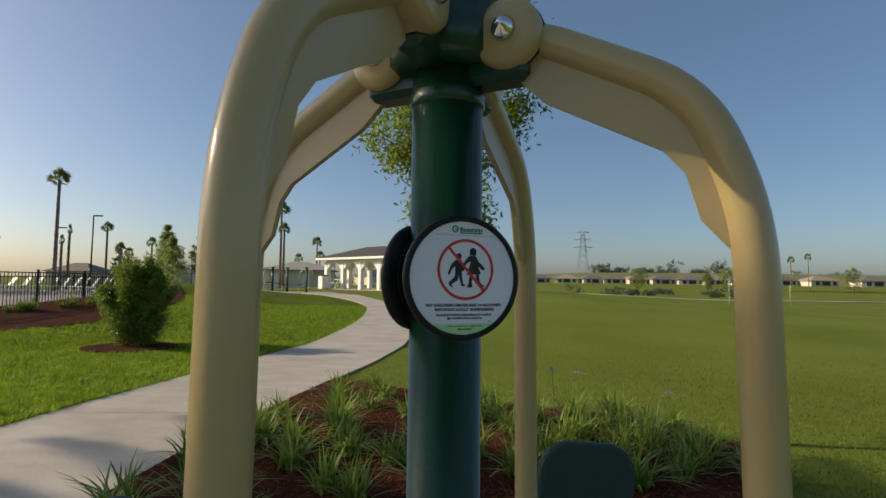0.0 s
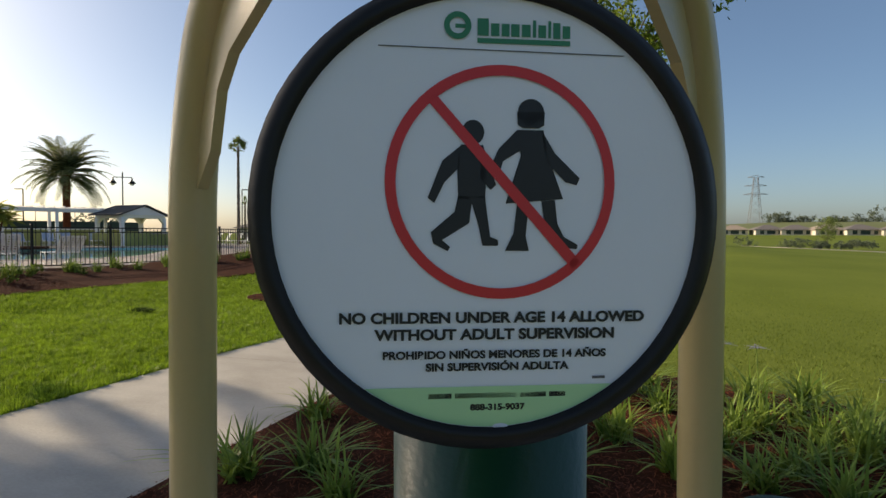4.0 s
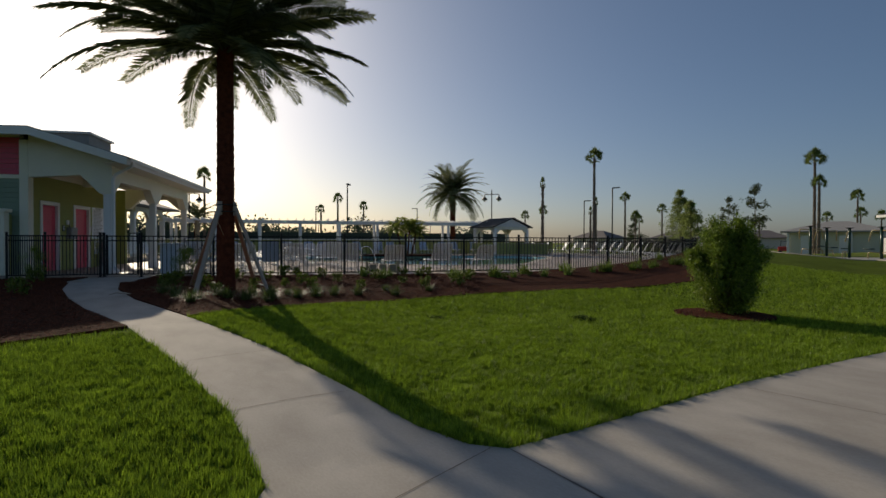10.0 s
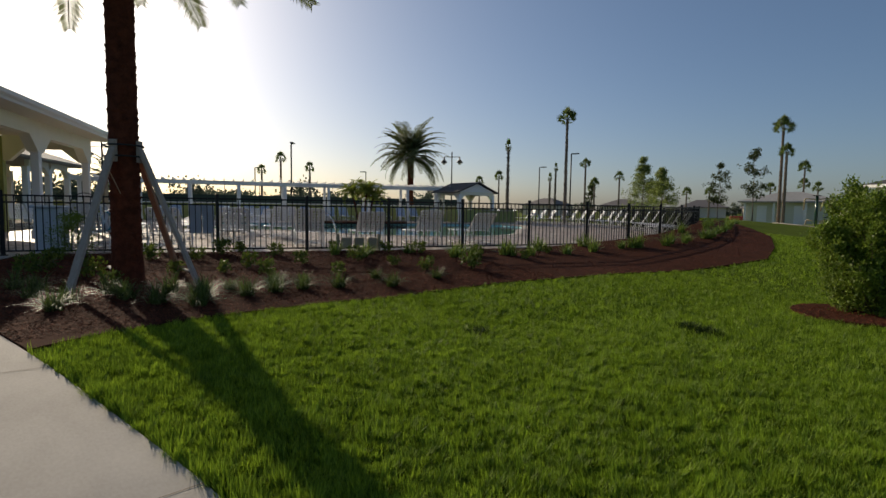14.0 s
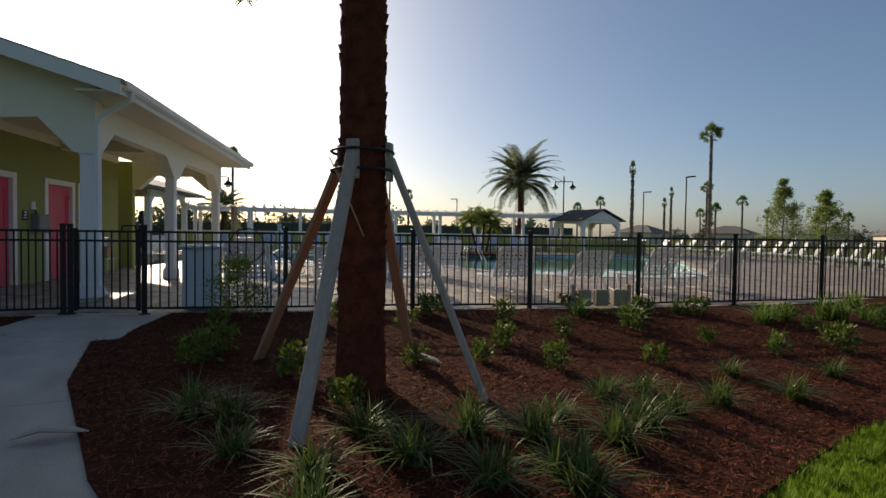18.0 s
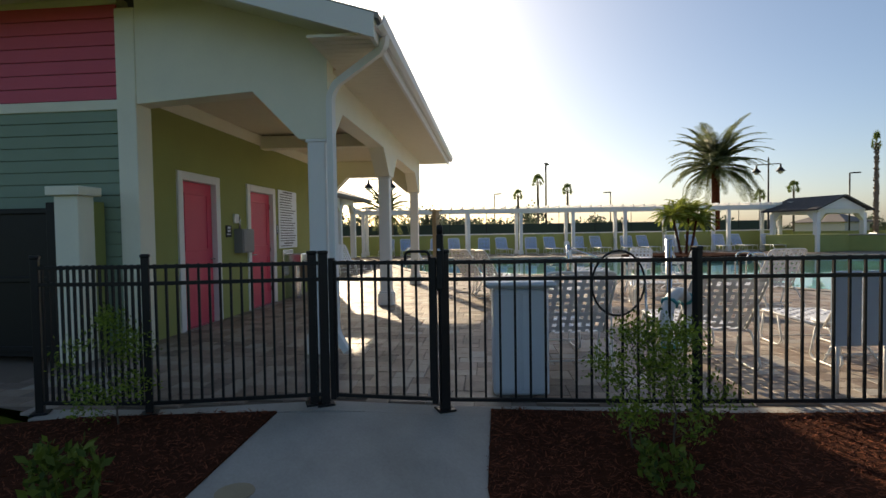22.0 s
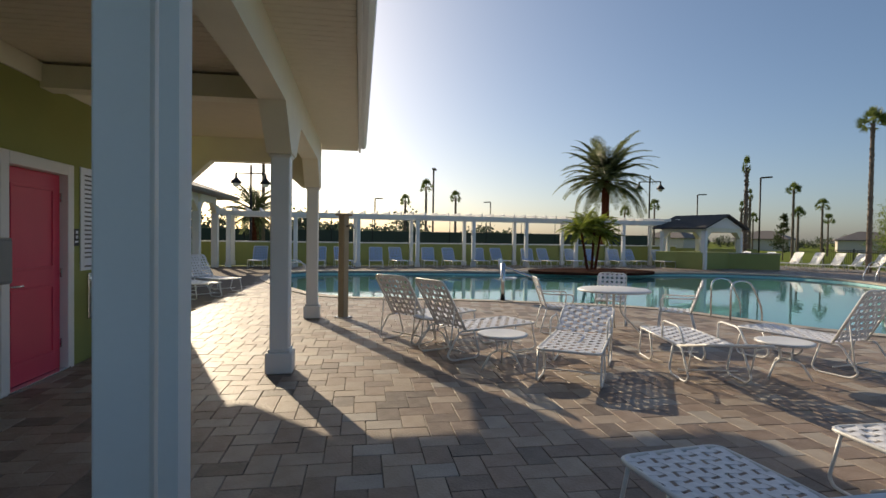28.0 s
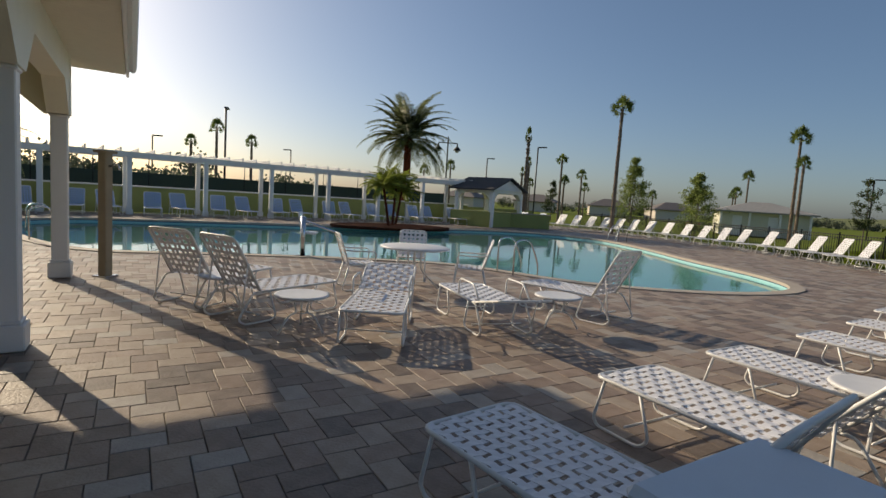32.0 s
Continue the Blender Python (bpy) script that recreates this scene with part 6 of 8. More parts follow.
def lounger(name, back, label, straps, group, arms=False, split=False):
    """A strap chaise: x from the foot to the head, back raised by that many degrees."""
    t = thing(name, label, "sun lounger", group=group)
    W, Hh, S, B = 0.67, 0.37, 1.26, 0.74
    tube("seat_frame", bend([(S, -W / 2, Hh), (0, -W / 2, Hh), (0, W / 2, Hh), (S, W / 2, Hh)], 0.09, 5), 0.014, M_FRAME, t, n=7)
    cb, sb = math.cos(radians(back)), math.sin(radians(back))
    R = Matrix.Translation((S, 0, Hh)) @ Matrix.Rotation(-radians(back), 4, 'Y')
    tube("backrest_frame", [R @ Vector(p) for p in bend([(0, -W / 2, 0), (B, -W / 2, 0), (B, W / 2, 0), (0, W / 2, 0)], 0.09, 5)], 0.014, M_FRAME, t, n=7)
    for s in (-1, 1):
        y = s * W / 2
        tube("leg", bend([(0.10, y, Hh), (0.02, y, 0.06), (0.06, y, 0.012), (0.42, y, 0.012), (0.50, y, 0.08), (0.40, y, Hh)], 0.05, 3), 0.012, M_FRAME, t, n=6)
        tube("leg", bend([(S - 0.12, y, Hh), (S - 0.22, y, 0.06), (S - 0.16, y, 0.012), (S + 0.22, y, 0.012), (S + 0.30, y, 0.08), (S + 0.10, y, Hh), (S, y, Hh)], 0.05, 3), 0.012, M_FRAME, t, n=6)
        if back > 10:
            q = R @ Vector((0.38, y, 0))
            tube("prop", [q, (S + 0.26, y, 0.10)], 0.009, M_FRAME, t, n=5)
        if arms:
            tube("armrest", bend([(S - 0.45, y, Hh), (S - 0.45, y, Hh + 0.22), (S + 0.02, y, Hh + 0.22), R @ Vector((0.2, y, 0))], 0.08, 4), 0.012, M_FRAME, t, n=6)
    tube("stretcher", [(0.30, -W / 2, 0.10), (0.30, W / 2, 0.10)], 0.010, M_FRAME, t, n=5)
    tube("stretcher", [(S + 0.02, -W / 2, 0.10), (S + 0.02, W / 2, 0.10)], 0.010, M_FRAME, t, n=5)
    weave("seat_webbing", S - 0.02, W, straps, t, Matrix.Translation((0.01, 0, Hh + 0.006)), label="woven vinyl strap" if split else "woven vinyl straps", split=split)
    weave("back_webbing", B - 0.02, W, straps, t, R @ Matrix.Translation((0.01, 0, 0.008)), label="woven vinyl strap" if split else "woven vinyl straps", split=split)
    return t

def at(x, y, ang, z=0.002):
    return pose(x, y, z, 0, 0, ang)
LOUNGE = {}
def put_lounger(x, y, ang, back, straps=None, arms=False, label="white strap sun lounger with a raised back on the pool deck", group="sun loungers"):
    """x, y: middle of the foot end; ang: the way from foot to head."""
    straps = straps or M_STRAP
    split = x > -28 and y < 12 and straps is M_STRAP
    key = (back, straps.name, arms, split)
    if key not in LOUNGE:
        LOUNGE[key] = lounger("sun_lounger", back, label, straps, group, arms, split)
        LOUNGE[key].matrix_basis = at(x, y, ang)
        return LOUNGE[key]
    t = copy_thing(LOUNGE[key], at(x, y, ang))
    return tagged(t, label, "", group)
# the row along the fence, heads to the fence
put_lounger(-21.40, 2.31, -18, 58, label="white strap sun lounger with a raised back beside the towel bin")
put_lounger(-20.92, 3.84, -26, 50, label="white strap sun lounger with a half raised back by the fence")
put_lounger(-20.38, 5.20, -26, 52, label="white strap sun lounger with a raised back by the fence")
put_lounger(-19.72, 6.75, -24, 52, label="white strap sun lounger with a raised back by the fence")
put_lounger(-19.2, 8.2, -24, 45, label="white strap sun lounger with a raised back by the fence")
put_lounger(-18.8, 9.75, -20, 52, label="white strap sun lounger with a raised back by the fence")
put_lounger(-18.35, 11.2, -16, 45, label="white strap sun lounger with a raised back by the fence")
# group by the porch
put_lounger(-26.78, 4.80, -75, 58, label="white strap sun lounger with a steep back beside the pool")
put_lounger(-25.37, 4.84, -89, 60, label="white strap sun lounger with a steep back beside a low table")
put_lounger(-23.48, 3.78, 124, 20, arms=True, label="white strap lounge chair with arms and a low back")
put_lounger(-23.9, 6.15, -36, 12, arms=True, label="white strap lounge chair with arms lying nearly flat")
put_lounger(-23.35, 7.45, -12, 62, label="white strap sun lounger with a steep back facing the porch")
# beyond the first porch
put_lounger(-34.4, 2.75, 205, 55, label="white strap sun lounger in the shade of the porch")
put_lounger(-33.2, 2.0, 205, 55, label="white strap sun lounger in the shade of the porch")
# blue chairs under the pergola
for i in range(17):
    c = PG0 + pgd * (1.3 + i * (PL - 2.2) / 16) - pgn * (1.15 + (0.25 if i % 3 == 1 else 0.0))
    put_lounger(c.x, c.y, PGA + 90 + (8 if i % 2 else -6), 62, M_STRAPB, label="blue strap lounge chair with a raised back under the pergola", group="pergola chairs")
for x, y in ((-35.9, 30.6), (-34.9, 31.4)):
    put_lounger(x, y, 62, 58, M_STRAPB, label="blue strap lounge chair by the low olive wall", group="pergola chairs")
# far row along the north fence
FAR = [(-34.0, 32.9), (-33.0, 32.9), (-32.0, 32.8), (-31.2, 33.2), (-30.3, 33.1), (-29.4, 33.0), (-28.3, 32.4), (-27.2, 31.8), (-26.1, 31.1), (-25.1, 30.2), (-24.1, 29.3), (-23.2, 28.7), (-22.1, 27.9), (-21.2, 27.1), (-20.4, 26.2), (-19.6, 25.4), (-18.9, 24.5), (-18.2, 23.6), (-17.6, 22.6), (-17.1, 21.4)]
for i, (x, y) in enumerate(FAR):
    put_lounger(x, y, 62 - 2.6 * i, 60, None, label="white strap sun lounger in the long row by the far fence", group="far loungers")

def low_table(x, y, r=0.30, h=0.42):
    t = thing("side_table", "small round white side table with a drilled top", "table", at(x, y, 20), group="side tables")
    lathe("tabletop", [(0, h - 0.02), (r - 0.02, h - 0.02), (r, h - 0.01), (r, h + 0.008), (r - 0.02, h + 0.014), (r - 0.05, h + 0.010), (0, h + 0.010)], M_TABLE, t, n=32)
    for k_ in range(3):
        a = k_ * 2.094
        c, s = math.cos(a), math.sin(a)
        tube("leg", bend([(c * 0.10, s * 0.10, h - 0.02), (c * 0.06, s * 0.06, 0.22), (c * 0.16, s * 0.16, 0.20), (c * r * 0.92, s * r * 0.92, 0.01)], 0.06, 3), 0.012, M_FRAME, t, n=6)
    tube("leg_ring", [(0.065 * math.cos(a * 0.524), 0.065 * math.sin(a * 0.524), 0.22) for a in range(12)], 0.008, M_FRAME, t, n=5, closed=True)
    return t
low_table(-24.42, 3.68)
low_table(-22.42, 6.2)
low_table(-25.97, 3.72)
low_table(-19.35, 4.62)
dt = thing("dining_table", "round white patio dining table", "table", at(-25.35, 6.95, 0))
lathe("tabletop", [(0, 0.69), (0.56, 0.69), (0.60, 0.70), (0.60, 0.72), (0.57, 0.735), (0.06, 0.73), (0, 0.73)], M_TABLE, dt, n=40)
for k_ in range(4):
    a = 0.6 + k_ * 1.571
    c, s = math.cos(a), math.sin(a)
    tube("leg", bend([(c * 0.12, s * 0.12, 0.69), (c * 0.10, s * 0.10, 0.35), (c * 0.44, s * 0.44, 0.01)], 0.1, 4), 0.017, M_FRAME, dt, n=7)
def patio_chair(x, y, ang):
    t = thing("patio_chair", "white strap patio chair with arms at the dining table", "chair", at(x, y, ang), group="patio chairs")
    W = 0.52
    R = Matrix.Translation((0.46, 0, 0.42)) @ Matrix.Rotation(-radians(72), 4, 'Y')
    tube("seat_frame", bend([(0.46, -W / 2, 0.42), (0, -W / 2, 0.44), (0, W / 2, 0.44), (0.46, W / 2, 0.42)], 0.06, 4), 0.013, M_FRAME, t, n=6)
    tube("backrest_frame", [R @ Vector(p) for p in bend([(0, -W / 2, 0), (0.52, -W / 2, 0), (0.52, W / 2, 0), (0, W / 2, 0)], 0.08, 4)], 0.013, M_FRAME, t, n=6)
    for s in (-1, 1):
        y_ = s * W / 2
        tube("leg", bend([(0.02, y_, 0.44), (-0.03, y_, 0.02), (0.02, y_, 0.012), (0.50, y_, 0.012), (0.56, y_, 0.03), (0.46, y_, 0.42)], 0.04, 3), 0.012, M_FRAME, t, n=6)
        tube("armrest", bend([(0.04, y_, 0.44), (0.02, y_, 0.65), (0.40, y_, 0.65), R @ Vector((0.26, y_, 0))], 0.06, 3), 0.012, M_FRAME, t, n=6)
    weave("seat_webbing", 0.45, W, M_STRAP, t, Matrix.Translation((0.01, 0, 0.44)), n_long=6, split=True)
    weave("back_webbing", 0.50, W, M_STRAP, t, R @ Matrix.Translation((0.01, 0, 0.008)), n_long=6, split=True)
    return t
pc = patio_chair(-25.75, 6.35, 235)
for x, y, a in ((-25.85, 7.5, 125), (-24.75, 7.35, 30)):
    copy_thing(pc, at(x, y, a))
# towel bins, life ring, lift, ladder
def bin_(x, y, ang, label):
    t = thing("towel_bin", label, "bin", at(x, y, ang))
    bm = bmesh.new()
    add_box(bm, (0, 0, 0.46), (0.47, 0.46, 0.90), 0.02)
    part("body", bm, M_BIN, t)
    bm = bmesh.new()
    add_box(bm, (0, 0, 0.935), (0.58, 0.59, 0.05), 0.02)
    part("lid", bm, M_BIN, t, "pale blue lid")
    for y_ in (-0.105, 0.105):
        bm = bmesh.new()
        add_box(bm, (0.239, y_, 0.46), (0.010, 0.19, 0.80), 0.004)
        part("side_panel", bm, M_BIN, t)
    return t
bin_(-19.86, 1.17, -23.5, "pale blue towel bin with a broad lid by the gate")
def board(x, y, ang, label):
    t = thing("notice_board", label, "sign", at(x, y, ang))
    for y_ in (-0.13, 0.13):
        bm = bmesh.new()
        add_box(bm, (0, y_, 0.70), (0.03, 0.24, 0.62), 0.006)
        part("panel", bm, M_BINB, t)
    for y_ in (-0.2, 0.2):
        tube("leg", [(0, y_, 0.0), (0, y_, 0.42)], 0.015, M_FRAME, t)
    return t
board(-18.66, 3.70, -20, "two blue-grey panels standing behind the fence")
M_TEAL = mat("teal_band", (0.04, 0.30, 0.36), 0.5)
LR, HOOP = (-19.0, 2.14), (-19.12, 1.64, 0.97)
lr = thing("life_ring", "white life ring with teal bands on a hook by the fence", "life ring", pose(LR[0], LR[1], 0, 0, 0, 114))
tube("ring", [(0.22 * math.cos(a * 0.2618), 0.03, 0.66 + 0.22 * math.sin(a * 0.2618)) for a in range(24)], 0.048, M_RINGO, lr, n=10, closed=True)
for a in (0.785, 2.356, 3.927, 5.498):
    tube("band", [(0.22 * math.cos(a) + 0.056 * math.cos(b) * math.cos(a), 0.03 + 0.056 * math.sin(b), 0.66 + 0.22 * math.sin(a) + 0.056 * math.cos(b) * math.sin(a)) for b in [i * 0.785 for i in range(8)]], 0.014, M_TEAL, lr, "teal band", n=5, closed=True)
tube("pole", [(0, 0.1, 0), (0, 0.1, 1.3)], 0.025, M_STEEL, lr)
tube("hook_cord", [(0, 0.1, 1.25), (0.12, 0.03, 1.0), (0.18, 0.02, 0.85)], 0.008, M_STRAP, lr, n=5)
hk = thing("rescue_hoop", "thin black rescue hoop hanging behind the fence", "rescue hoop", pose(HOOP[0], HOOP[1], 0, 0, 0, 88))
tube("hoop", [(0.24 * math.cos(a * 0.2618), 0, HOOP[2] + 0.25 * math.sin(a * 0.2618)) for a in range(24)], 0.009, M_BLACK, hk, n=6, closed=True)
tube("pole", [(0.24, 0.0, HOOP[2]), (0.27, 0.01, HOOP[2] - 0.3), (0.30, 0.02, 0.0)], 0.012, M_STEEL, hk, n=6)
lift = thing("pool_lift", "steel pool access lift with a white seat", "pool lift", at(-29.6, 8.15, 40))
tube("mast", [(0, 0, 0), (0, 0, 0.95)], 0.06, M_STEEL, lift, n=10)
tube("arm", [(0, 0, 0.85), (0.9, 0.1, 0.55)], 0.03, M_STEEL, lift)
bm = bmesh.new()
add_box(bm, (0.1, 0.25, 0.55), (0.40, 0.42, 0.05), 0.02)
add_box(bm, (-0.08, 0.25, 0.80), (0.05, 0.42, 0.5), 0.02, ry=-12)
part("seat", bm, M_RINGO, lift)
bm = bmesh.new()
add_box(bm, (0, 0, 0.01), (0.3, 0.3, 0.02), 0.004)
part("base", bm, M_STEEL, lift)
def ladder(x, y, ang, w=0.62):
    t = thing("pool_ladder", "polished steel pool ladder rails", "ladder", at(x, y, ang, 0.0))
    for s in (-1, 1):
        tube("rail", bend([(-0.35, s * w / 2, 0.022), (-0.35, s * w / 2, 0.78), (0.05, s * w / 2, 0.80), (0.32, s * w / 2, 0.25), (0.32, s * w / 2, -0.9)], 0.18, 5), 0.02, M_STEEL, t, n=8)
    for z in (-0.35, -0.65):
        bm = bmesh.new()
        add_box(bm, (0.32, 0, z), (0.10, w, 0.03), 0.006)
        part("tread", bm, M_STEEL, t)
    return t
ladder(-25.05, 10.45, 62)
ladder(-35.2, 4.9, 75, 1.4)
ladder(-27.3, 26.35, 235)

# ---- lamps and poles ----
def twin_lamp(x, y, h, ang, label="black twin-lantern lamp post"):
    t = thing("street_lamp", label, "lamp post", pose(x, y, 0, 0, 0, ang))
    lathe("pole", [(0.12, -0.5), (0.12, 0.5), (0.07, 0.6), (0.05, h - 0.2), (0.06, h + 0.35), (0.02, h + 0.5), (0, h + 0.55)], M_BLACK, t, n=10)
    tube("cross_arm", [(-0.75, 0, h), (0.75, 0, h)], 0.035, M_BLACK, t)
    for s in (-1, 1):
        l = lathe("lantern", [(0.0, 0.0), (0.05, -0.02), (0.07, -0.25), (0.28, -0.48), (0.30, -0.56), (0.0, -0.56)], M_BLACK, t, n=14, c=(s * 0.75, 0, h))
        lathe("globe", [(0.0, -0.74), (0.12, -0.72), (0.2, -0.57), (0.0, -0.57)], M_LAMPW, l, "frosted globe", n=12, c=(s * 0.75, 0, h))
    return t
twin_lamp(-43.45, 34.52, 6.0, 40)
twin_lamp(-48.9, 6.8, 4.9, 70)
def light_pole(x, y, h, ang, head=True):
    t = thing("light_pole", "tall slim car park light pole", "light pole", pose(x, y, -0.4, 0, 0, ang), group="light poles")
    tube("pole", [(0, 0, 0), (0, 0, h)], 0.09, M_BLACK, t)
    bm = bmesh.new()
    add_box(bm, (0.6, 0, h), (1.1, 0.35, 0.14), 0.03)
    part("lamp_head", bm, M_BLACK, t)
    return t
for x, y, h, a in ((-61.66, 26.89, 8.6, 140), (-47.3, 60.2, 9.0, 0), (-85.0, 32.4, 7.3, 40), (-81.05, 49.9, 7.5, 200), (-12, 88, 8, 0), (-60, 70, 8.5, 30)):
    light_pole(x, y, h, a)

# ---- far palms and trees ----
def fan_mesh(seed):
    r = random.Random(seed)
    bm = bmesh.new()
    for i in range(34):
        a = i * 2.4
        el = r.uniform(-0.55, 1.5)
        d = Vector((math.cos(a) * math.cos(el), math.sin(a) * math.cos(el), math.sin(el)))
        st = d * r.uniform(0.45, 0.8)
        add_tube(bm, [(0, 0, 0), st], [0.02, 0.012], 3)
        s = d.cross(Vector((0, 0, 1))).normalized()
        u = s.cross(d)
        roll_ = r.uniform(-1.2, 1.2)
        s = s * math.cos(roll_) + u * math.sin(roll_)
        u = s.cross(d)
        for j in range(13):
            b = (j / 12 - 0.5) * 2.4
            dd = (d * math.cos(b) + s * math.sin(b)).normalized()
            l = r.uniform(0.55, 0.8)
            e = st + dd * l + Vector((0, 0, -0.03 * l))
            m_ = st + dd * l * 0.5
            w = s.cross(dd).cross(dd).normalized() * 0.035 if s.cross(dd).length > 0.1 else u * 0.035
            v = [bm.verts.new(st), bm.verts.new(m_ + w), bm.verts.new(e), bm.verts.new(m_ - w)]
            bm.faces.new(v)
    me = bpy.data.meshes.new("fan_crown")
    bm.to_mesh(me)
    bm.free()
    me.materials.append(M_FAN)
    return me
FANS = [fan_mesh(s) for s in (1, 2)]
def cabbage_palm(x, y, top, crown=1.0, z=-0.4, dead=False, r=0.125):
    t = thing("cabbage_palm", "tall bare-trunked palm with few leaves" if dead else "tall cabbage palm with a small fan crown", "palm tree", pose(x, y, z), group="cabbage palms")
    h = top - z
    boot_trunk("trunk", h, r, M_PBARK2, t, rows_per_m=6, seed=int(abs(x * 7)) % 50, taper=0.04, boot=0.03 if not dead else 0.06)
    o = new("crown", FANS[int(abs(y)) % 2])
    o.parent = t
    o.matrix_local = Matrix.Translation((0, 0, h)) @ Matrix.Rotation(x, 4, 'Z') @ (Matrix.Diagonal((0.22, 0.22, 0.6, 1)) if dead else Matrix.Diagonal((crown * 0.54, crown * 0.54, crown * 0.68, 1)))
    return t
for x, y, top, c, dead in ((-29.68, 33.41, 7.85, 1.05, False), (-36.59, 34.79, 6.4, 0.8, True), (-42.3, 55.9, 6.6, 1.0, False), (-59.4, 22.5, 4.7, 0.8, False), (-59.0, 24.4, 6.0, 0.95, False), (-59.6, 28.07, 5.3, 0.9, False), (-43.4, 59.8, 4.4, 1.1, False), (-43.7, 66.6, 5.6, 1.1, False), (-46.3, 54.2, 5.0, 0.8, True), (-45.6, 54.4, 6.2, 0.8, True), (-41.7, 83.9, 4.0, 1.2, False), (-38.7, 85.1, 4.0, 1.2, False), (-56.1, 9.4, 7.2, 1.2, False), (-25.9, 83.0, 7.0, 1.4, False), (-20.3, 51.4, 8.2, 1.3, False), (-19.9, 51.2, 6.1, 1.0, False), (-52.0, 92.0, 5.0, 1.3, False), (-60.0, 86.0, 5.2, 1.3, False), (-34.0, 98.0, 5.0, 1.3, False), (-28.0, 92.0, 5.2, 1.3, False), (-30.0, 110.0, 5.5, 1.4, False), (90, 150, 8, 1.6, False), (84, 148, 8.5, 1.6, False), (96, 152, 9, 1.6, False), (-60, 60, 6, 1.2, False), (-66, 62, 5.5, 1.2, False)):
    cabbage_palm(x, y, top, c, -0.4, dead)
date_palm(-53.4, 8.2, -0.3, 3.2, 0.22, 40, 1.0, "distant date palm behind the pergola", 8, low=-0.6)
woody("young_cypress", -33.6, 53.4, 7.2, 0.08, 2.3, 0.8, 13000, 0.14, 51, "feathery young cypress beyond the pool fence", "tree", M_CYP, 70, 10, "cone", z0=-0.4)
woody("young_cypress", -26.0, 41.5, 4.9, 0.07, 1.8, 0.6, 11000, 0.13, 52, "rounded young cypress beyond the pool fence", "tree", M_CYP, 64, 10, "cone", z0=-0.4)
woody("young_cypress", -46.5, 64.0, 5.2, 0.07, 1.4, 0.6, 2500, 0.2, 53, "thin young cypress far behind the pool", "tree", M_FARTREE, 26, 7, "cone", z0=-0.4)
for i, (x, y, h) in enumerate(((-17.4, 29.7, 3.2), (-15.2, 28.0, 3.5))):
    woody("young_magnolia", x, y, h, 0.03, 0.62, 1.0, 1700, 0.11, 60 + i, "thin young tree with sparse dark leaves", "tree", M_FARTREE, 22, 6)
for i, (x, y, h, w) in enumerate(((0.4, 40.5, 3.6, 1.1), (2.5, 43.0, 3.3, 1.2), (-4.5, 50.0, 3.4, 1.2), (30.0, 95.0, 4.2, 1.8), (41.0, 92.0, 3.4, 1.1), (52.0, 108.0, 5.0, 2.0), (57.0, 112.0, 4.0, 1.6), (75, 105, 5, 2))):
    woody("golf_course_tree", x, y, h, 0.06, w, 0.5, 3500, 0.17, 70 + i, "young leafy tree on the golf course", "tree", M_CYP, 40, 7, "egg")
def tree_line(name, p, q, n, h, seed, label, base=-0.4):
    """A far belt of woods as one uneven mass of leaves."""
    g = np.random.RandomState(seed)
    cen = []
    for i in range(n):
        t = g.rand()
        x, y = p[0] + (q[0] - p[0]) * t, p[1] + (q[1] - p[1]) * t
        hh = h * g.uniform(0.45, 1.0) * (0.7 + 0.3 * math.sin(t * 23 + seed))
        for j in range(14):
            a = g.rand() * 6.28
            rr = g.rand() ** 0.5 * h * 0.5
            cen.append((x + math.cos(a) * rr, y + math.sin(a) * rr, base + hh * g.uniform(0.1, 1.0)))
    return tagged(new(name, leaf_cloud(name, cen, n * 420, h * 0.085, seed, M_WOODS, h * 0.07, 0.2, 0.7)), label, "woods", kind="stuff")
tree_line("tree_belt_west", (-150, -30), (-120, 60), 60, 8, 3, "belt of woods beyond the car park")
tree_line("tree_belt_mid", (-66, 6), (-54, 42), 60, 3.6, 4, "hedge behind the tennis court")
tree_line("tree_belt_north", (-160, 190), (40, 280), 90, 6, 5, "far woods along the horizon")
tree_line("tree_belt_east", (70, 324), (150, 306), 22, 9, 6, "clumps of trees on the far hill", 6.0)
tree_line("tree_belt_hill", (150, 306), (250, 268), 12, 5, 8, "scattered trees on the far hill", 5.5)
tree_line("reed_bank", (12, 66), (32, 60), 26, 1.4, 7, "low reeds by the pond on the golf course")

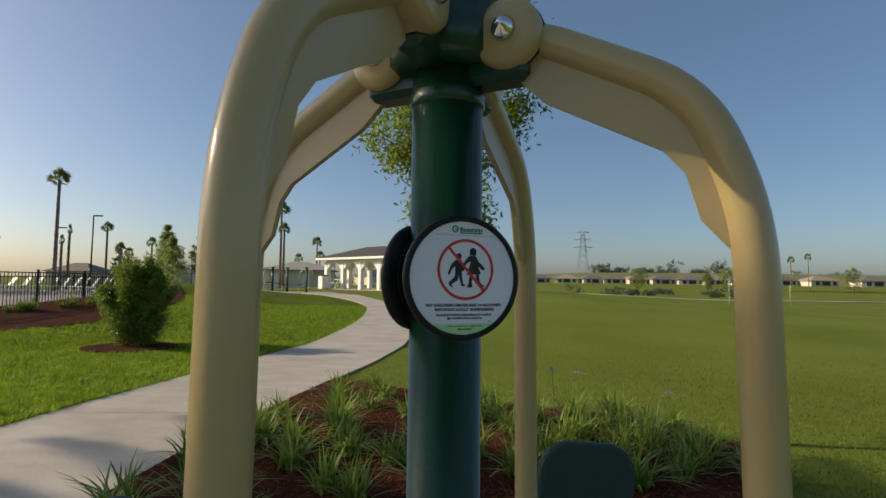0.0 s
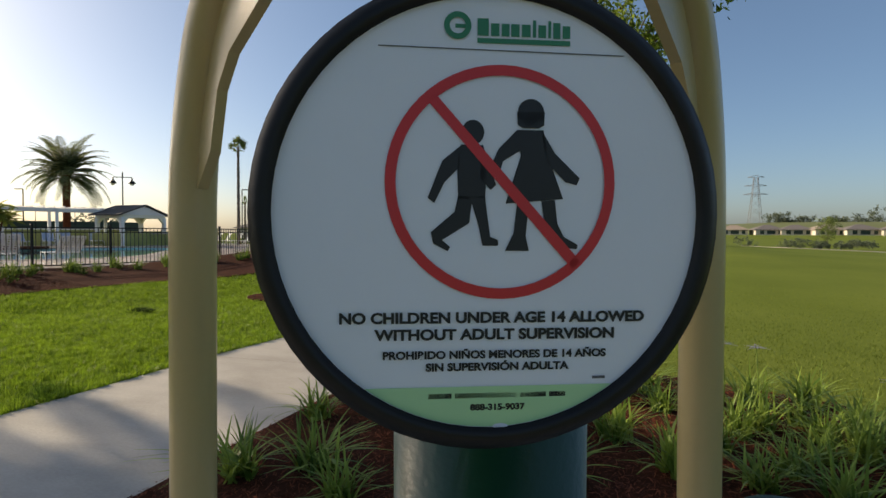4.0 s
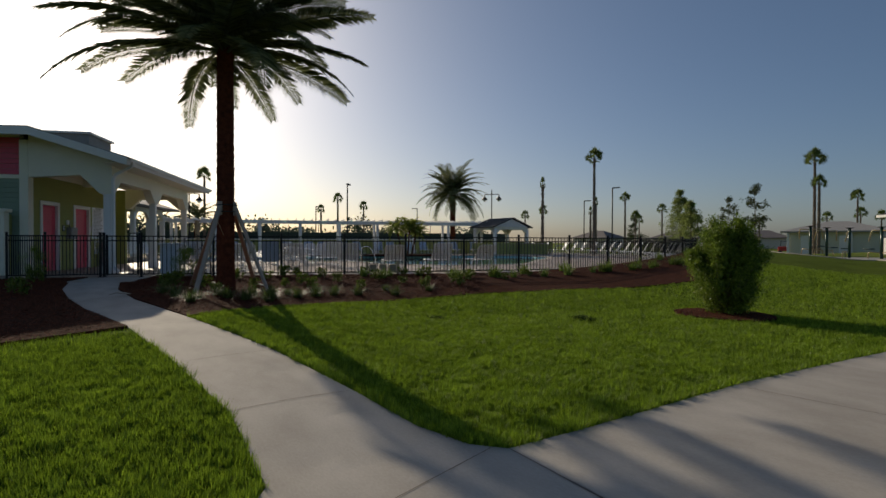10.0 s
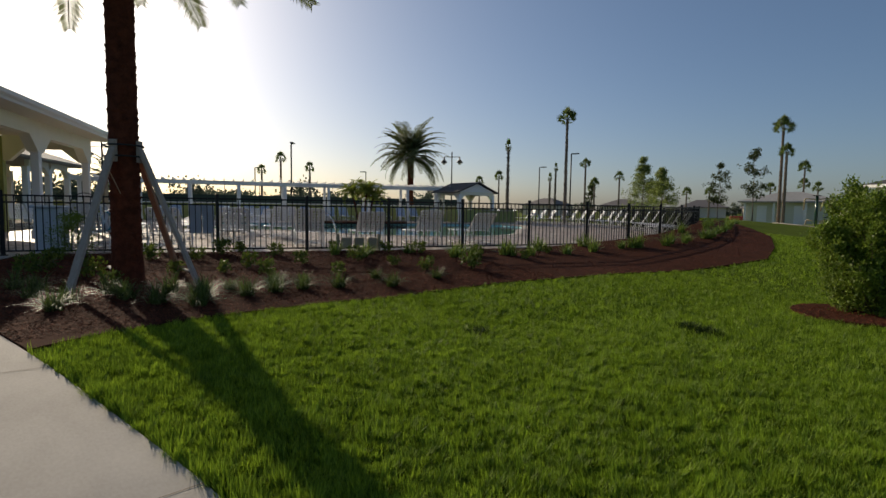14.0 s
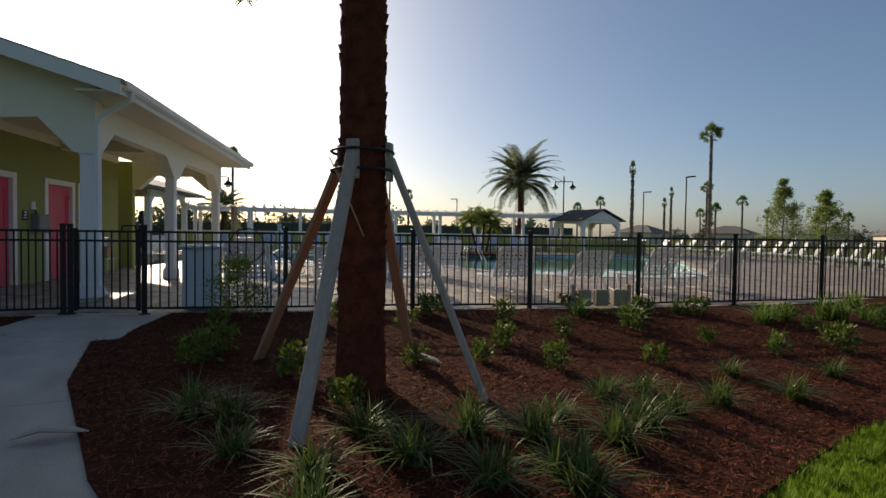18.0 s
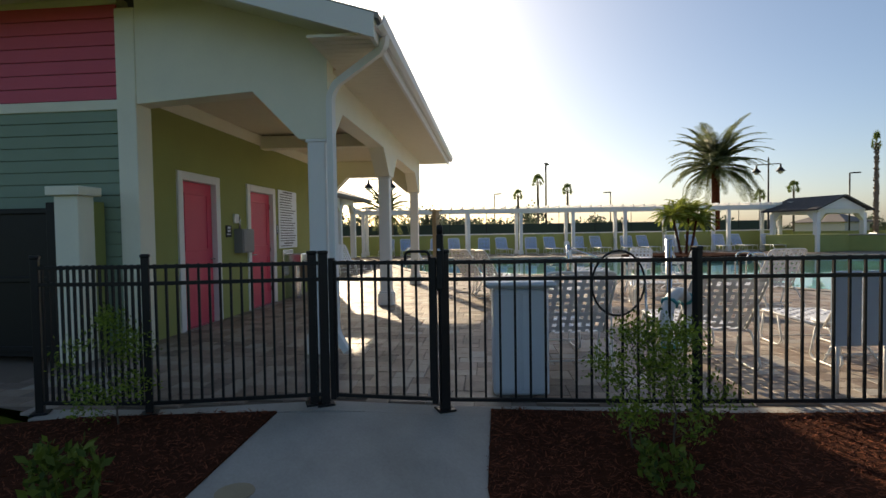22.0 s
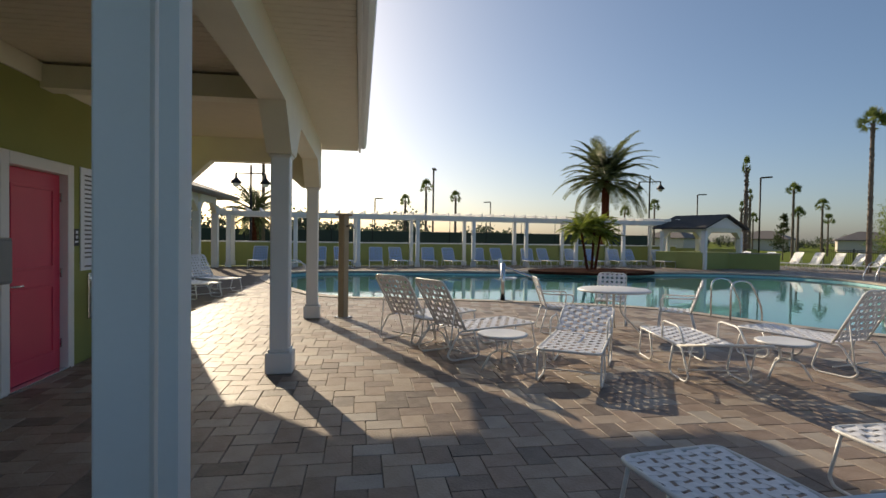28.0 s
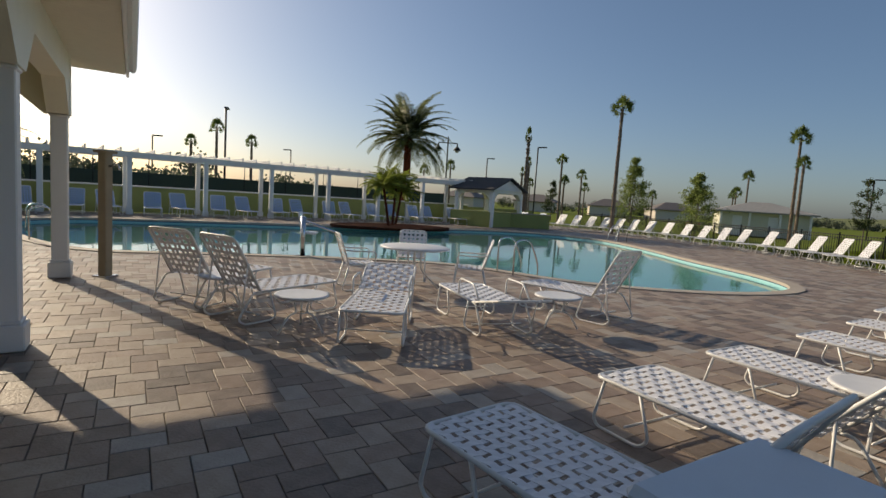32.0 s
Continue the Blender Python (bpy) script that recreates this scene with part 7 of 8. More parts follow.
# ---- pavilion ----
def pavilion():
    A, Bc = Vector((-5.5, 34.6, 0)), Vector((-12.24, 40.26, 0))
    u = (Bc - A).normalized()
    v = Vector((u.y, -u.x, 0))
    L, W = (Bc - A).length, 4.4
    ang = math.degrees(math.atan2(u.y, u.x))
    z = 0.32
    p = thing("picnic_pavilion", "open white picnic pavilion with arched bays and a dark hipped roof", "pavilion", pose(A.x, A.y, z, 0, 0, ang))
    flip = -1
    def q(x, y, zz):
        return (x, y * flip, zz)
    nx = 5
    for i in range(nx):
        for y in (0, W):
            bm = bmesh.new()
            add_box(bm, q(L * i / (nx - 1), y, 1.1), (0.36, 0.36, 2.2), 0.015)
            part("column", bm, M_WHITE, p)
    for i in range(1, 2):
        for x in (0, L):
            bm = bmesh.new()
            add_box(bm, q(x, W / 2, 1.1), (0.36, 0.36, 2.2), 0.015)
            part("column", bm, M_WHITE, p)
    def plate(a, b, n_, t=0.3):
        a, b = Vector(a), Vector(b)
        d = (b - a).normalized()
        nn = Vector((-d.y, d.x, 0)) * t / 2
        l = (b - a).length
        pr = [(0, 1.55), (0.2, 1.55), (0.75, 2.1), (l - 0.75, 2.1), (l - 0.2, 1.55), (l, 1.55), (l, 2.5), (0, 2.5)]
        vs = [a + d * x + nn * s + Vector((0, 0, zz)) for s in (-1, 1) for x, zz in pr]
        mesh_ob("arched_beam", vs, [tuple(range(8)), tuple(range(8, 16))[::-1]] + [(i, 8 + i, 8 + (i + 1) % 8, (i + 1) % 8) for i in range(8)], M_WHITE, p)
    for y in (0, W):
        for i in range(nx - 1):
            plate(q(L * i / (nx - 1), y, 0), q(L * (i + 1) / (nx - 1), y, 0), 0)
    for x in (0, L):
        for i in range(2):
            plate(q(x, W * i / 2, 0), q(x, W * (i + 1) / 2, 0), 0)
    e, t0, t1 = 0.7, 2.45, 3.42
    vs = [q(-e, -e, t0), q(L + e, -e, t0), q(L + e, W + e, t0), q(-e, W + e, t0), q(W / 2, W / 2, t1), q(L - W / 2, W / 2, t1), q(-e, -e, t0 - 0.16), q(L + e, -e, t0 - 0.16), q(L + e, W + e, t0 - 0.16), q(-e, W + e, t0 - 0.16)]
    mesh_ob("roof", vs, [(0, 1, 5, 4), (1, 2, 5), (2, 3, 4, 5), (3, 0, 4)], M_ROOF, p, "dark shingle hipped roof")
    for i in range(4):
        j = (i + 1) % 4
        mesh_ob("fascia", [vs[i], vs[j], vs[6 + j], vs[6 + i]], [(0, 1, 2, 3)], M_WHITE, p, "white fascia")
    mesh_ob("soffit", vs[6:], [(0, 1, 2, 3)], M_WHITE, p)
    m0 = p.matrix_world
    bm = bmesh.new()
    add_box(bm, q(L / 2, W / 2, -0.05), (L + 1.2, W + 1.2, 0.12), 0.02)
    part("slab", bm, M_CONC, p)
    for i in range(4):
        c = m0 @ Vector(q(1.8 + i * 3.6, 2.0 + (i % 2) * 1.6, 0.02))
        t = thing("picnic_table", "white picnic table with fixed benches in the pavilion", "picnic table", pose(c.x, c.y, c.z, 0, 0, ang + 90), group="picnic tables")
        for y_, zz, w in ((0, 0.74, 0.7), (-0.7, 0.44, 0.26), (0.7, 0.44, 0.26)):
            bm = bmesh.new()
            add_box(bm, (0, y_, zz), (1.8, w, 0.05), 0.008)
            part("tabletop" if w > 0.5 else "bench", bm, M_WHITE, t)
        for x_ in (-0.6, 0.6):
            tube("leg", [(x_, -0.75, 0), (x_, -0.25, 0.72)], 0.03, M_WHITE, t)
            tube("leg", [(x_, 0.75, 0), (x_, 0.25, 0.72)], 0.03, M_WHITE, t)
    for x_, y_ in ((0.1, -0.9), (L - 0.8, -0.9)):
        c = m0 @ Vector(q(x_, y_, 0.0))
        t = thing("litter_bin", "white square litter bin with a dark lid", "bin", pose(c.x, c.y, c.z, 0, 0, ang))
        bm = bmesh.new()
        add_box(bm, (0, 0, 0.5), (0.6, 0.6, 1.0), 0.02)
        part("body", bm, M_WHITE, t)
        bm = bmesh.new()
        add_box(bm, (0, 0, 1.06), (0.64, 0.64, 0.1), 0.03)
        part("lid", bm, M_BLACK, t)
pavilion()
# small buildings beyond
def hut(name, c, size, h, ang, wall, roof, label, rise=0.9, e=0.5, opening=False):
    t = thing(name, label, "building", pose(c[0], c[1], c[2], 0, 0, ang))
    sx, sy = size
    bm = bmesh.new()
    add_box(bm, (0, 0, h / 2), (sx, sy, h), 0.01)
    part("wall", bm, wall, t)
    vs = [(-sx / 2 - e, -sy / 2 - e, h), (sx / 2 + e, -sy / 2 - e, h), (sx / 2 + e, sy / 2 + e, h), (-sx / 2 - e, sy / 2 + e, h), (-sx / 2 + sy / 2, 0, h + rise), (sx / 2 - sy / 2, 0, h + rise)]
    vs += [(x, y, z - 0.15) for x, y, z in vs[:4]]
    mesh_ob("roof", vs, [(0, 1, 5, 4), (1, 2, 5), (2, 3, 4, 5), (3, 0, 4), (6, 9, 8, 7), (0, 6, 7, 1), (1, 7, 8, 2), (2, 8, 9, 3), (3, 9, 6, 0)], roof, t)
    if opening:
        for x in (-sx * 0.3, sx * 0.1):
            bm = bmesh.new()
            add_box(bm, (x, -sy / 2 - 0.02, 1.05), (0.9, 0.05, 2.1), 0.01)
            part("door", bm, M_WHITE, t)
        for x in (-sx / 2 + 0.1, -sx / 6, sx / 6, sx / 2 - 0.1):
            bm = bmesh.new()
            add_box(bm, (x, -sy / 2 - 0.35, h / 2), (0.2, 0.2, h), 0.01)
            part("post", bm, M_WHITE, t)
    return t
hut("restroom_hut", (-23.4, 67.5, -0.3), (8.4, 6.5), 2.6, 12, M_CREAM, M_ROOFL, "small cream restroom building with a grey roof", 1.1, 0.6, True)
for i, x in enumerate((39, 49, 57, 65, 73.5, 82.5, 90, 98, 108, 118, 130, 28, 18, 142)):
    y = 215 - 0.0021 * (x - 39) ** 2 - 0.25 * (x - 39)
    t = hut("distant_house", (x, y, 0.85), (9, 7), 1.9, -10 + (i * 37) % 23, M_HOUSE, M_HROOF if i % 3 else M_HROOF2, "single-storey house with a %s roof across the golf course" % ("grey" if i % 3 else "tan"), 1.7, 0.6)
    for x_, w_ in ((-2.4, 1.3), (0.4, 2.6), (3.2, 1.1)):
        bm = bmesh.new()
        add_box(bm, (x_, -3.52, 0.95), (w_, 0.06, 1.3), 0)
        part("window", bm, M_DARK, t, "dark window")
for i, (x, y) in enumerate(((-95, 120), (-80, 135), (-64, 148), (-48, 150), (-30, 160))):
    hut("distant_house", (x, y, -0.4), (11, 8), 2.8, i * 11, M_HOUSE, M_HROOF, "single-storey house on the horizon", 2.0, 0.6)
# raised bank that carries the far houses
vs, fs = [], []
for i in range(17):
    x = 5 + i * 10
    y = 215 - 0.0021 * (x - 39) ** 2 - 0.25 * (x - 39)
    vs += [(x - 6, y - 40, -0.55), (x - 3, y - 22, 0.5), (x, y - 9, 0.86), (x, y + 12, 0.86), (x + 3, y + 40, -0.6)]
for i in range(16):
    for j in range(4):
        fs.append((5 * i + j, 5 * i + 5 + j, 5 * i + 6 + j, 5 * i + 1 + j))
tagged(mesh_ob("fairway_bank", vs, fs, M_FAIR, smooth=True), "low mown bank below the far houses", "bank", kind="structure")
# exercise station on its round pad
pad2 = [(-11.0 + 3.0 * math.cos(a * 0.2618), 27.0 + 2.2 * math.sin(a * 0.2618)) for a in range(24)]
tagged(sheet("pavement_round", pad2, 0.004, M_CONC, 0.7, 0.1), "round concrete pad with exercise machines", "pavement", kind="structure")
for i, (x, y) in enumerate(((-12.5, 27.4), (-12.0, 27.9), (-11.0, 27.5), (-9.7, 26.9))):
    z = float(ground_z(x, y))
    t = thing("fitness_station", "small outdoor fitness machine in dark green and tan", "exercise machine", pose(x, y, z, 0, 0, i * 50), group="fitness stations")
    tube("post", [(0, 0, 0), (0, 0, 1.35)], 0.06, M_GREEN, t)
    lathe("sign_disc", [(0, 1.35), (0.16, 1.35), (0.16, 1.38), (0, 1.38)], M_BLACK, t, n=16)
    for s in (-1, 1):
        tube("handle", bend([(0, 0, 1.2), (s * 0.45, 0, 1.25), (s * 0.5, 0.1, 0.75)], 0.1, 3), 0.025, M_TAN, t, n=6)
        tube("foot_bar", bend([(0, 0, 0.25), (s * 0.4, 0.2, 0.3), (s * 0.45, 0.2, 0.02)], 0.06, 3), 0.022, M_TAN, t, n=6)
    bm = bmesh.new()
    add_box(bm, (0.4, 0.2, 0.42), (0.3, 0.3, 0.05), 0.015)
    part("seat", bm, M_RUBBER, t)
# mower in the distance
mw = thing("utility_cart", "small red utility cart parked on the grass", "cart", pose(-31.0, 74.0, float(ground_z(-31.0, 74.0)), 0, 0, 20))
bm = bmesh.new()
add_box(bm, (0, 0, 0.75), (1.6, 1.0, 0.6), 0.08)
part("body", bm, M_REDM, mw)
bm = bmesh.new()
add_box(bm, (0.1, 0, 1.75), (1.3, 1.0, 0.06), 0.02)
part("roof", bm, M_BLACK, mw)
for x in (-0.5, 0.7):
    for y in (-0.45, 0.45):
        tube("post", [(x, y, 1.0), (x * 0.9, y, 1.74)], 0.025, M_BLACK, mw)
for x in (-0.55, 0.55):
    for y in (-0.5, 0.5):
        lathe("wheel", [(0, -0.09), (0.26, -0.09), (0.28, 0), (0.26, 0.09), (0, 0.09)], M_INK, mw, n=16, m=pose(x, y, 0.27, 90, 0, 0))
# golf course
hill = [(-40, 330), (20, 322), (80, 318), (150, 300), (230, 270), (330, 220)]
vs, fs = [], []
for i, (x, y) in enumerate(hill):
    hh = (2.5, 5.2, 7.6, 7.4, 6.5, 2.5)[i]
    vs += [(x * 0.86, y * 0.86, -0.6), (x * 0.95, y * 0.95, hh * 0.75 - 0.4), (x, y, hh), (x * 1.2, y * 1.2, hh * 0.6)]
for i in range(len(hill) - 1):
    for j in range(3):
        fs.append((4 * i + j, 4 * i + 4 + j, 4 * i + 5 + j, 4 * i + 1 + j))
tagged(mesh_ob("backdrop_hill", vs, fs, M_HILL, smooth=True), "low grassy hill beyond the golf course", "hill", kind="structure")
bunker = [(6.5 + 4.5 * math.cos(a * 0.4189), 72 + 4 * math.sin(a * 0.4189) * (1 + 0.2 * math.sin(a))) for a in range(15)]
tagged(sheet("sand_bunker", bunker, 0.03, M_COPING, 2.5, 0.05), "pale sand bunker on the fairway", "bunker", kind="structure")
cart = [(8, 60), (14, 54), (24, 50), (40, 50), (40, 51.5), (24, 51.6), (15, 55.4), (9.5, 61)]
tagged(sheet("cart_path", cart, 0.03, M_CONC, 3, 0.05), "pale cart path across the golf course", "path", kind="structure")
for x, y in ((15.2, 31.3), (24, 40)):
    f = thing("golf_flag", "thin golf flag pole on the green", "flag", pose(x, y, float(ground_z(x, y))))
    tube("pole", [(0, 0, 0), (0, 0, 1.5)], 0.012, M_WHITE, f)
    mesh_ob("cloth", [(0, 0, 1.5), (0.22, 0.03, 1.42), (0, 0, 1.3), (0, 0.006, 1.5), (0.22, 0.036, 1.42), (0, 0.006, 1.3)], [(0, 1, 2), (5, 4, 3), (0, 3, 4, 1), (1, 4, 5, 2)], M_SIGNW, f)
# pylon
py = thing("power_pylon", "grey lattice power pylon on the horizon", "pylon", pose(103.5, 482, -0.5))
def pyl(z):
    return 5.0 * (1 - z / 62) ** 1.3 + 0.7
for sx in (-1, 1):
    for sy in (-1, 1):
        tube("leg", [(sx * pyl(z) / 1.0, sy * pyl(z) / 1.0, z) for z in (0, 12, 24, 36, 48)], 0.16, M_GREY, py, n=4)
for i, z in enumerate((0, 9, 17, 24, 30, 36, 42)):
    z2 = (9, 17, 24, 30, 36, 42, 48)[i]
    for a, b in (((-1, -1), (1, -1)), ((1, -1), (1, 1)), ((1, 1), (-1, 1)), ((-1, 1), (-1, -1))):
        tube("strut", [(a[0] * pyl(z), a[1] * pyl(z), z), (b[0] * pyl(z2), b[1] * pyl(z2), z2)], 0.08, M_GREY, py, n=3)
        tube("strut", [(b[0] * pyl(z), b[1] * pyl(z), z), (a[0] * pyl(z2), a[1] * pyl(z2), z2)], 0.08, M_GREY, py, n=3)
for z, w in ((34, 9), (41, 8), (48, 6)):
    tube("cross_arm", [(-w, 0, z), (0, 0, z + 1.6), (w, 0, z)], 0.18, M_GREY, py, n=4)
    tube("cross_arm", [(-w, 0, z), (w, 0, z)], 0.15, M_GREY, py, n=4)

# ---- grass, bark chips, pavers ----
def stuff(name, verts, nv, material, label, category):
    """One mesh of many faces of nv corners each, from an array of corners."""
    n = len(verts) // nv
    me = bpy.data.meshes.new(name)
    me.vertices.add(n * nv)
    me.vertices.foreach_set("co", np.ascontiguousarray(verts, dtype=np.float32).ravel())
    me.loops.add(n * nv)
    me.loops.foreach_set("vertex_index", np.arange(n * nv, dtype=np.int32))
    me.polygons.add(n)
    me.polygons.foreach_set("loop_start", np.arange(n, dtype=np.int32) * nv)
    me.update()
    me.materials.append(material)
    return tagged(new(name, me), label, category, kind="stuff")

def spots(g, n, x0, x1, y0, y1, keep):
    x, y = g.uniform(x0, x1, n), g.uniform(y0, y1, n)
    k = keep(x, y)
    return x[k], y[k]

PAVED = (GATE_L + GATE_R[::-1], PATH_N_L + PATH_N_R[::-1], PAD)
def on_lawn(x, y):
    ok = np.ones(len(x), bool)
    for poly in (*PAVED, BED_W, BED_S, BED_E, RB):
        ok &= ~inside(x, y, poly)
    return ok
def grass():
    g = np.random.RandomState(5)
    X, Y = [], []
    for n, box_ in ((640000, (-13.2, -4.4, 0.0, 5.5)), (240000, (-13.2, -4.0, 5.5, 11.0)), (80000, (-12.5, -4.0, 11.0, 19.0)), (210000, (-11.4, -4.6, -3.0, 0.6)), (80000, (-11.4, -4.4, -6.0, -3.0))):
        x, y = spots(g, n, *box_, lambda x, y: on_lawn(x, y) & (g.rand(len(x)) < np.clip((y + 6.2) / 3.0, 0, 1) * np.clip((11.6 + x + 3 * np.clip(y, 0, 1)) / 1.5, 0, 1)))
        X.append(x), Y.append(y)
    x, y = np.concatenate(X), np.concatenate(Y)
    n = len(x)
    z = ground_z(x, y) - 0.03
    tuft = 0.5 + 0.5 * np.sin(x * 9.1 + 2.3 * np.sin(y * 6.3)) * np.cos(y * 8.3 + 1.7 * np.sin(x * 5.1))
    # each little clump of a few centimetres has its own height and leans its own way
    cell = (np.floor((x + 0.02 * np.sin(y * 40)) / 0.055).astype(int) * 7919 + np.floor((y + 0.02 * np.sin(x * 43)) / 0.055).astype(int) * 104729) % 20011
    tall, way = g.uniform(0.45, 1.45, 20011)[cell], g.uniform(0, 2 * np.pi, 20011)[cell]
    edge = np.minimum(edge_dist(x, y, GATE_R), np.minimum(edge_dist(x, y, GATE_L), edge_dist(x, y, PATH_N_L)))
    h = tall * (0.042 + 0.028 * g.rand(n) + 0.014 * tuft) * np.where(g.rand(n) < 0.05, 1.35, 1.0) * (1 + 0.45 * np.exp(-(edge / 0.10) ** 2))
    a, le = way + g.normal(0, 0.8, n), g.uniform(0.1, 0.85, n)
    w = g.uniform(0.003, 0.006, n) * (1 + 0.07 * np.clip(y - 3, 0, 12))
    dx, dy = np.cos(a), np.sin(a)
    P = np.stack([x, y, z], 1)
    S = np.stack([-dy, dx, 0 * x], 1) * w[:, None]
    D = np.stack([dx * le, dy * le, 1 - 0.3 * le], 1) * h[:, None]
    V = np.stack([P - S, P + S, P + D], 1).reshape(-1, 3)
    stuff("grass", V, 3, M_BLADE, "thick short green lawn grass", "grass")
grass()
def weeds():
    g = np.random.RandomState(15)
    cs = ((-9.11, 6.62), (-9.4, 6.75), (-10.9, 4.4))
    V = []
    for cx, cy in cs:
        n = 260
        x, y = cx + g.normal(0, 0.07, n), cy + g.normal(0, 0.07, n)
        P = np.stack([x, y, ground_z(x, y) - 0.02], 1)
        a = g.uniform(0, 6.28, n)
        d = np.stack([np.cos(a) * 0.07, np.sin(a) * 0.07, 0.05 + 0.05 * g.rand(n)], 1)
        s = np.stack([-np.sin(a), np.cos(a), 0 * a], 1) * 0.008
        V.append(np.stack([P - s, P + s, P + d], 1).reshape(-1, 3))
    stuff("weed_tufts", np.concatenate(V), 3, M_WEED, "darker tufts of coarse grass in the lawn", "grass")
weeds()
def rough_grass():
    """Thin grass on the golf side, near the beds."""
    g = np.random.RandomState(25)
    x, y = spots(g, 230000, -3.2, 12.0, 2.0, 16.0, lambda x, y: on_lawn(x, y) & (g.rand(len(x)) < np.clip(1.1 - np.hypot(x, y - 3) / 11, 0, 1)))
    n = len(x)
    z = ground_z(x, y) - 0.03
    a = g.uniform(0, 6.28, n)
    h = g.uniform(0.015, 0.04, n)
    P = np.stack([x, y, z], 1)
    S = np.stack([-np.sin(a), np.cos(a), 0 * a], 1) * 0.004
    D = np.stack([np.cos(a) * h * 0.7, np.sin(a) * h * 0.7, h], 1)
    stuff("fairway_grass", np.stack([P - S, P + S, P + D], 1).reshape(-1, 3), 3, M_BLADE2, "close-mown olive fairway grass", "grass")
M_BLADE2 = leaf_mat("fairway_blade", (0.11, 0.165, 0.018), (0.23, 0.28, 0.045), 0.6, through_light=0.35)
rough_grass()
def chips():
    g = np.random.RandomState(35)
    V = []
    for poly, n, box_, rise in ((BED_E, 60000, (-3.3, 1.9, 1.0, 6.5), 0.015), (BED_W, 135000, (-20, -12.35, -0.5, 8.0), 0.015), (BED_W, 20000, (-16, -11, 8.0, 20.0), 0.015), (BED_S, 60000, (-20.5, -11.2, -4.5, -0.6), 0.015), (RB, 5000, (-9.2, -6.8, 8.6, 10.8), 0.03)):
        x, y = spots(g, n, *box_, lambda x, y: inside(x, y, poly))
        k = len(x)
        z = ground_z(x, y) + rise + g.uniform(0.0, 0.018, k)
        a, t = g.uniform(0, 6.28, k), g.normal(0, 0.28, k)
        L, W = g.uniform(0.010, 0.042, k), g.uniform(0.002, 0.0052, k)
        d = np.stack([np.cos(a) * np.cos(t), np.sin(a) * np.cos(t), np.sin(t)], 1) * L[:, None]
        s = np.stack([-np.sin(a), np.cos(a), g.normal(0, 0.4, k)], 1) * W[:, None]
        P = np.stack([x, y, z], 1)
        V.append(np.stack([P - d - s * 0.6, P - d * 0.2 - s, P + d, P + s], 1).reshape(-1, 3))
    stuff("bark_chips", np.concatenate(V), 4, M_CHIP, "loose red-brown shredded bark mulch", "mulch")
chips()

def paver_geometry(w, d, t=0.024, b=0.0035):
    """A paver with chamfered rim, top at z = 0."""
    o = [(-w, -d), (w, -d), (w, d), (-w, d)]
    vs = [(x, y, -t) for x, y in o] + [(x, y, -b) for x, y in o] + [(x - math.copysign(b, x), y - math.copysign(b, y), 0.0) for x, y in o]
    fs = [(8, 9, 10, 11)] + [(4 * k + i, 4 * k + (i + 1) % 4, 4 * k + 4 + (i + 1) % 4, 4 * k + 4 + i) for k in range(2) for i in range(4)]
    return vs, fs
GAP = 0.005
PW, PD = 0.30, 0.20
PAVER_ME = bpy.data.meshes.new("paver")
PAVER_ME.from_pydata(*[(v, [], f) for v, f in (paver_geometry(PW / 2 - GAP / 2, PD / 2 - GAP / 2),)][0])
PAVER_ME.materials.append(M_PAVER)
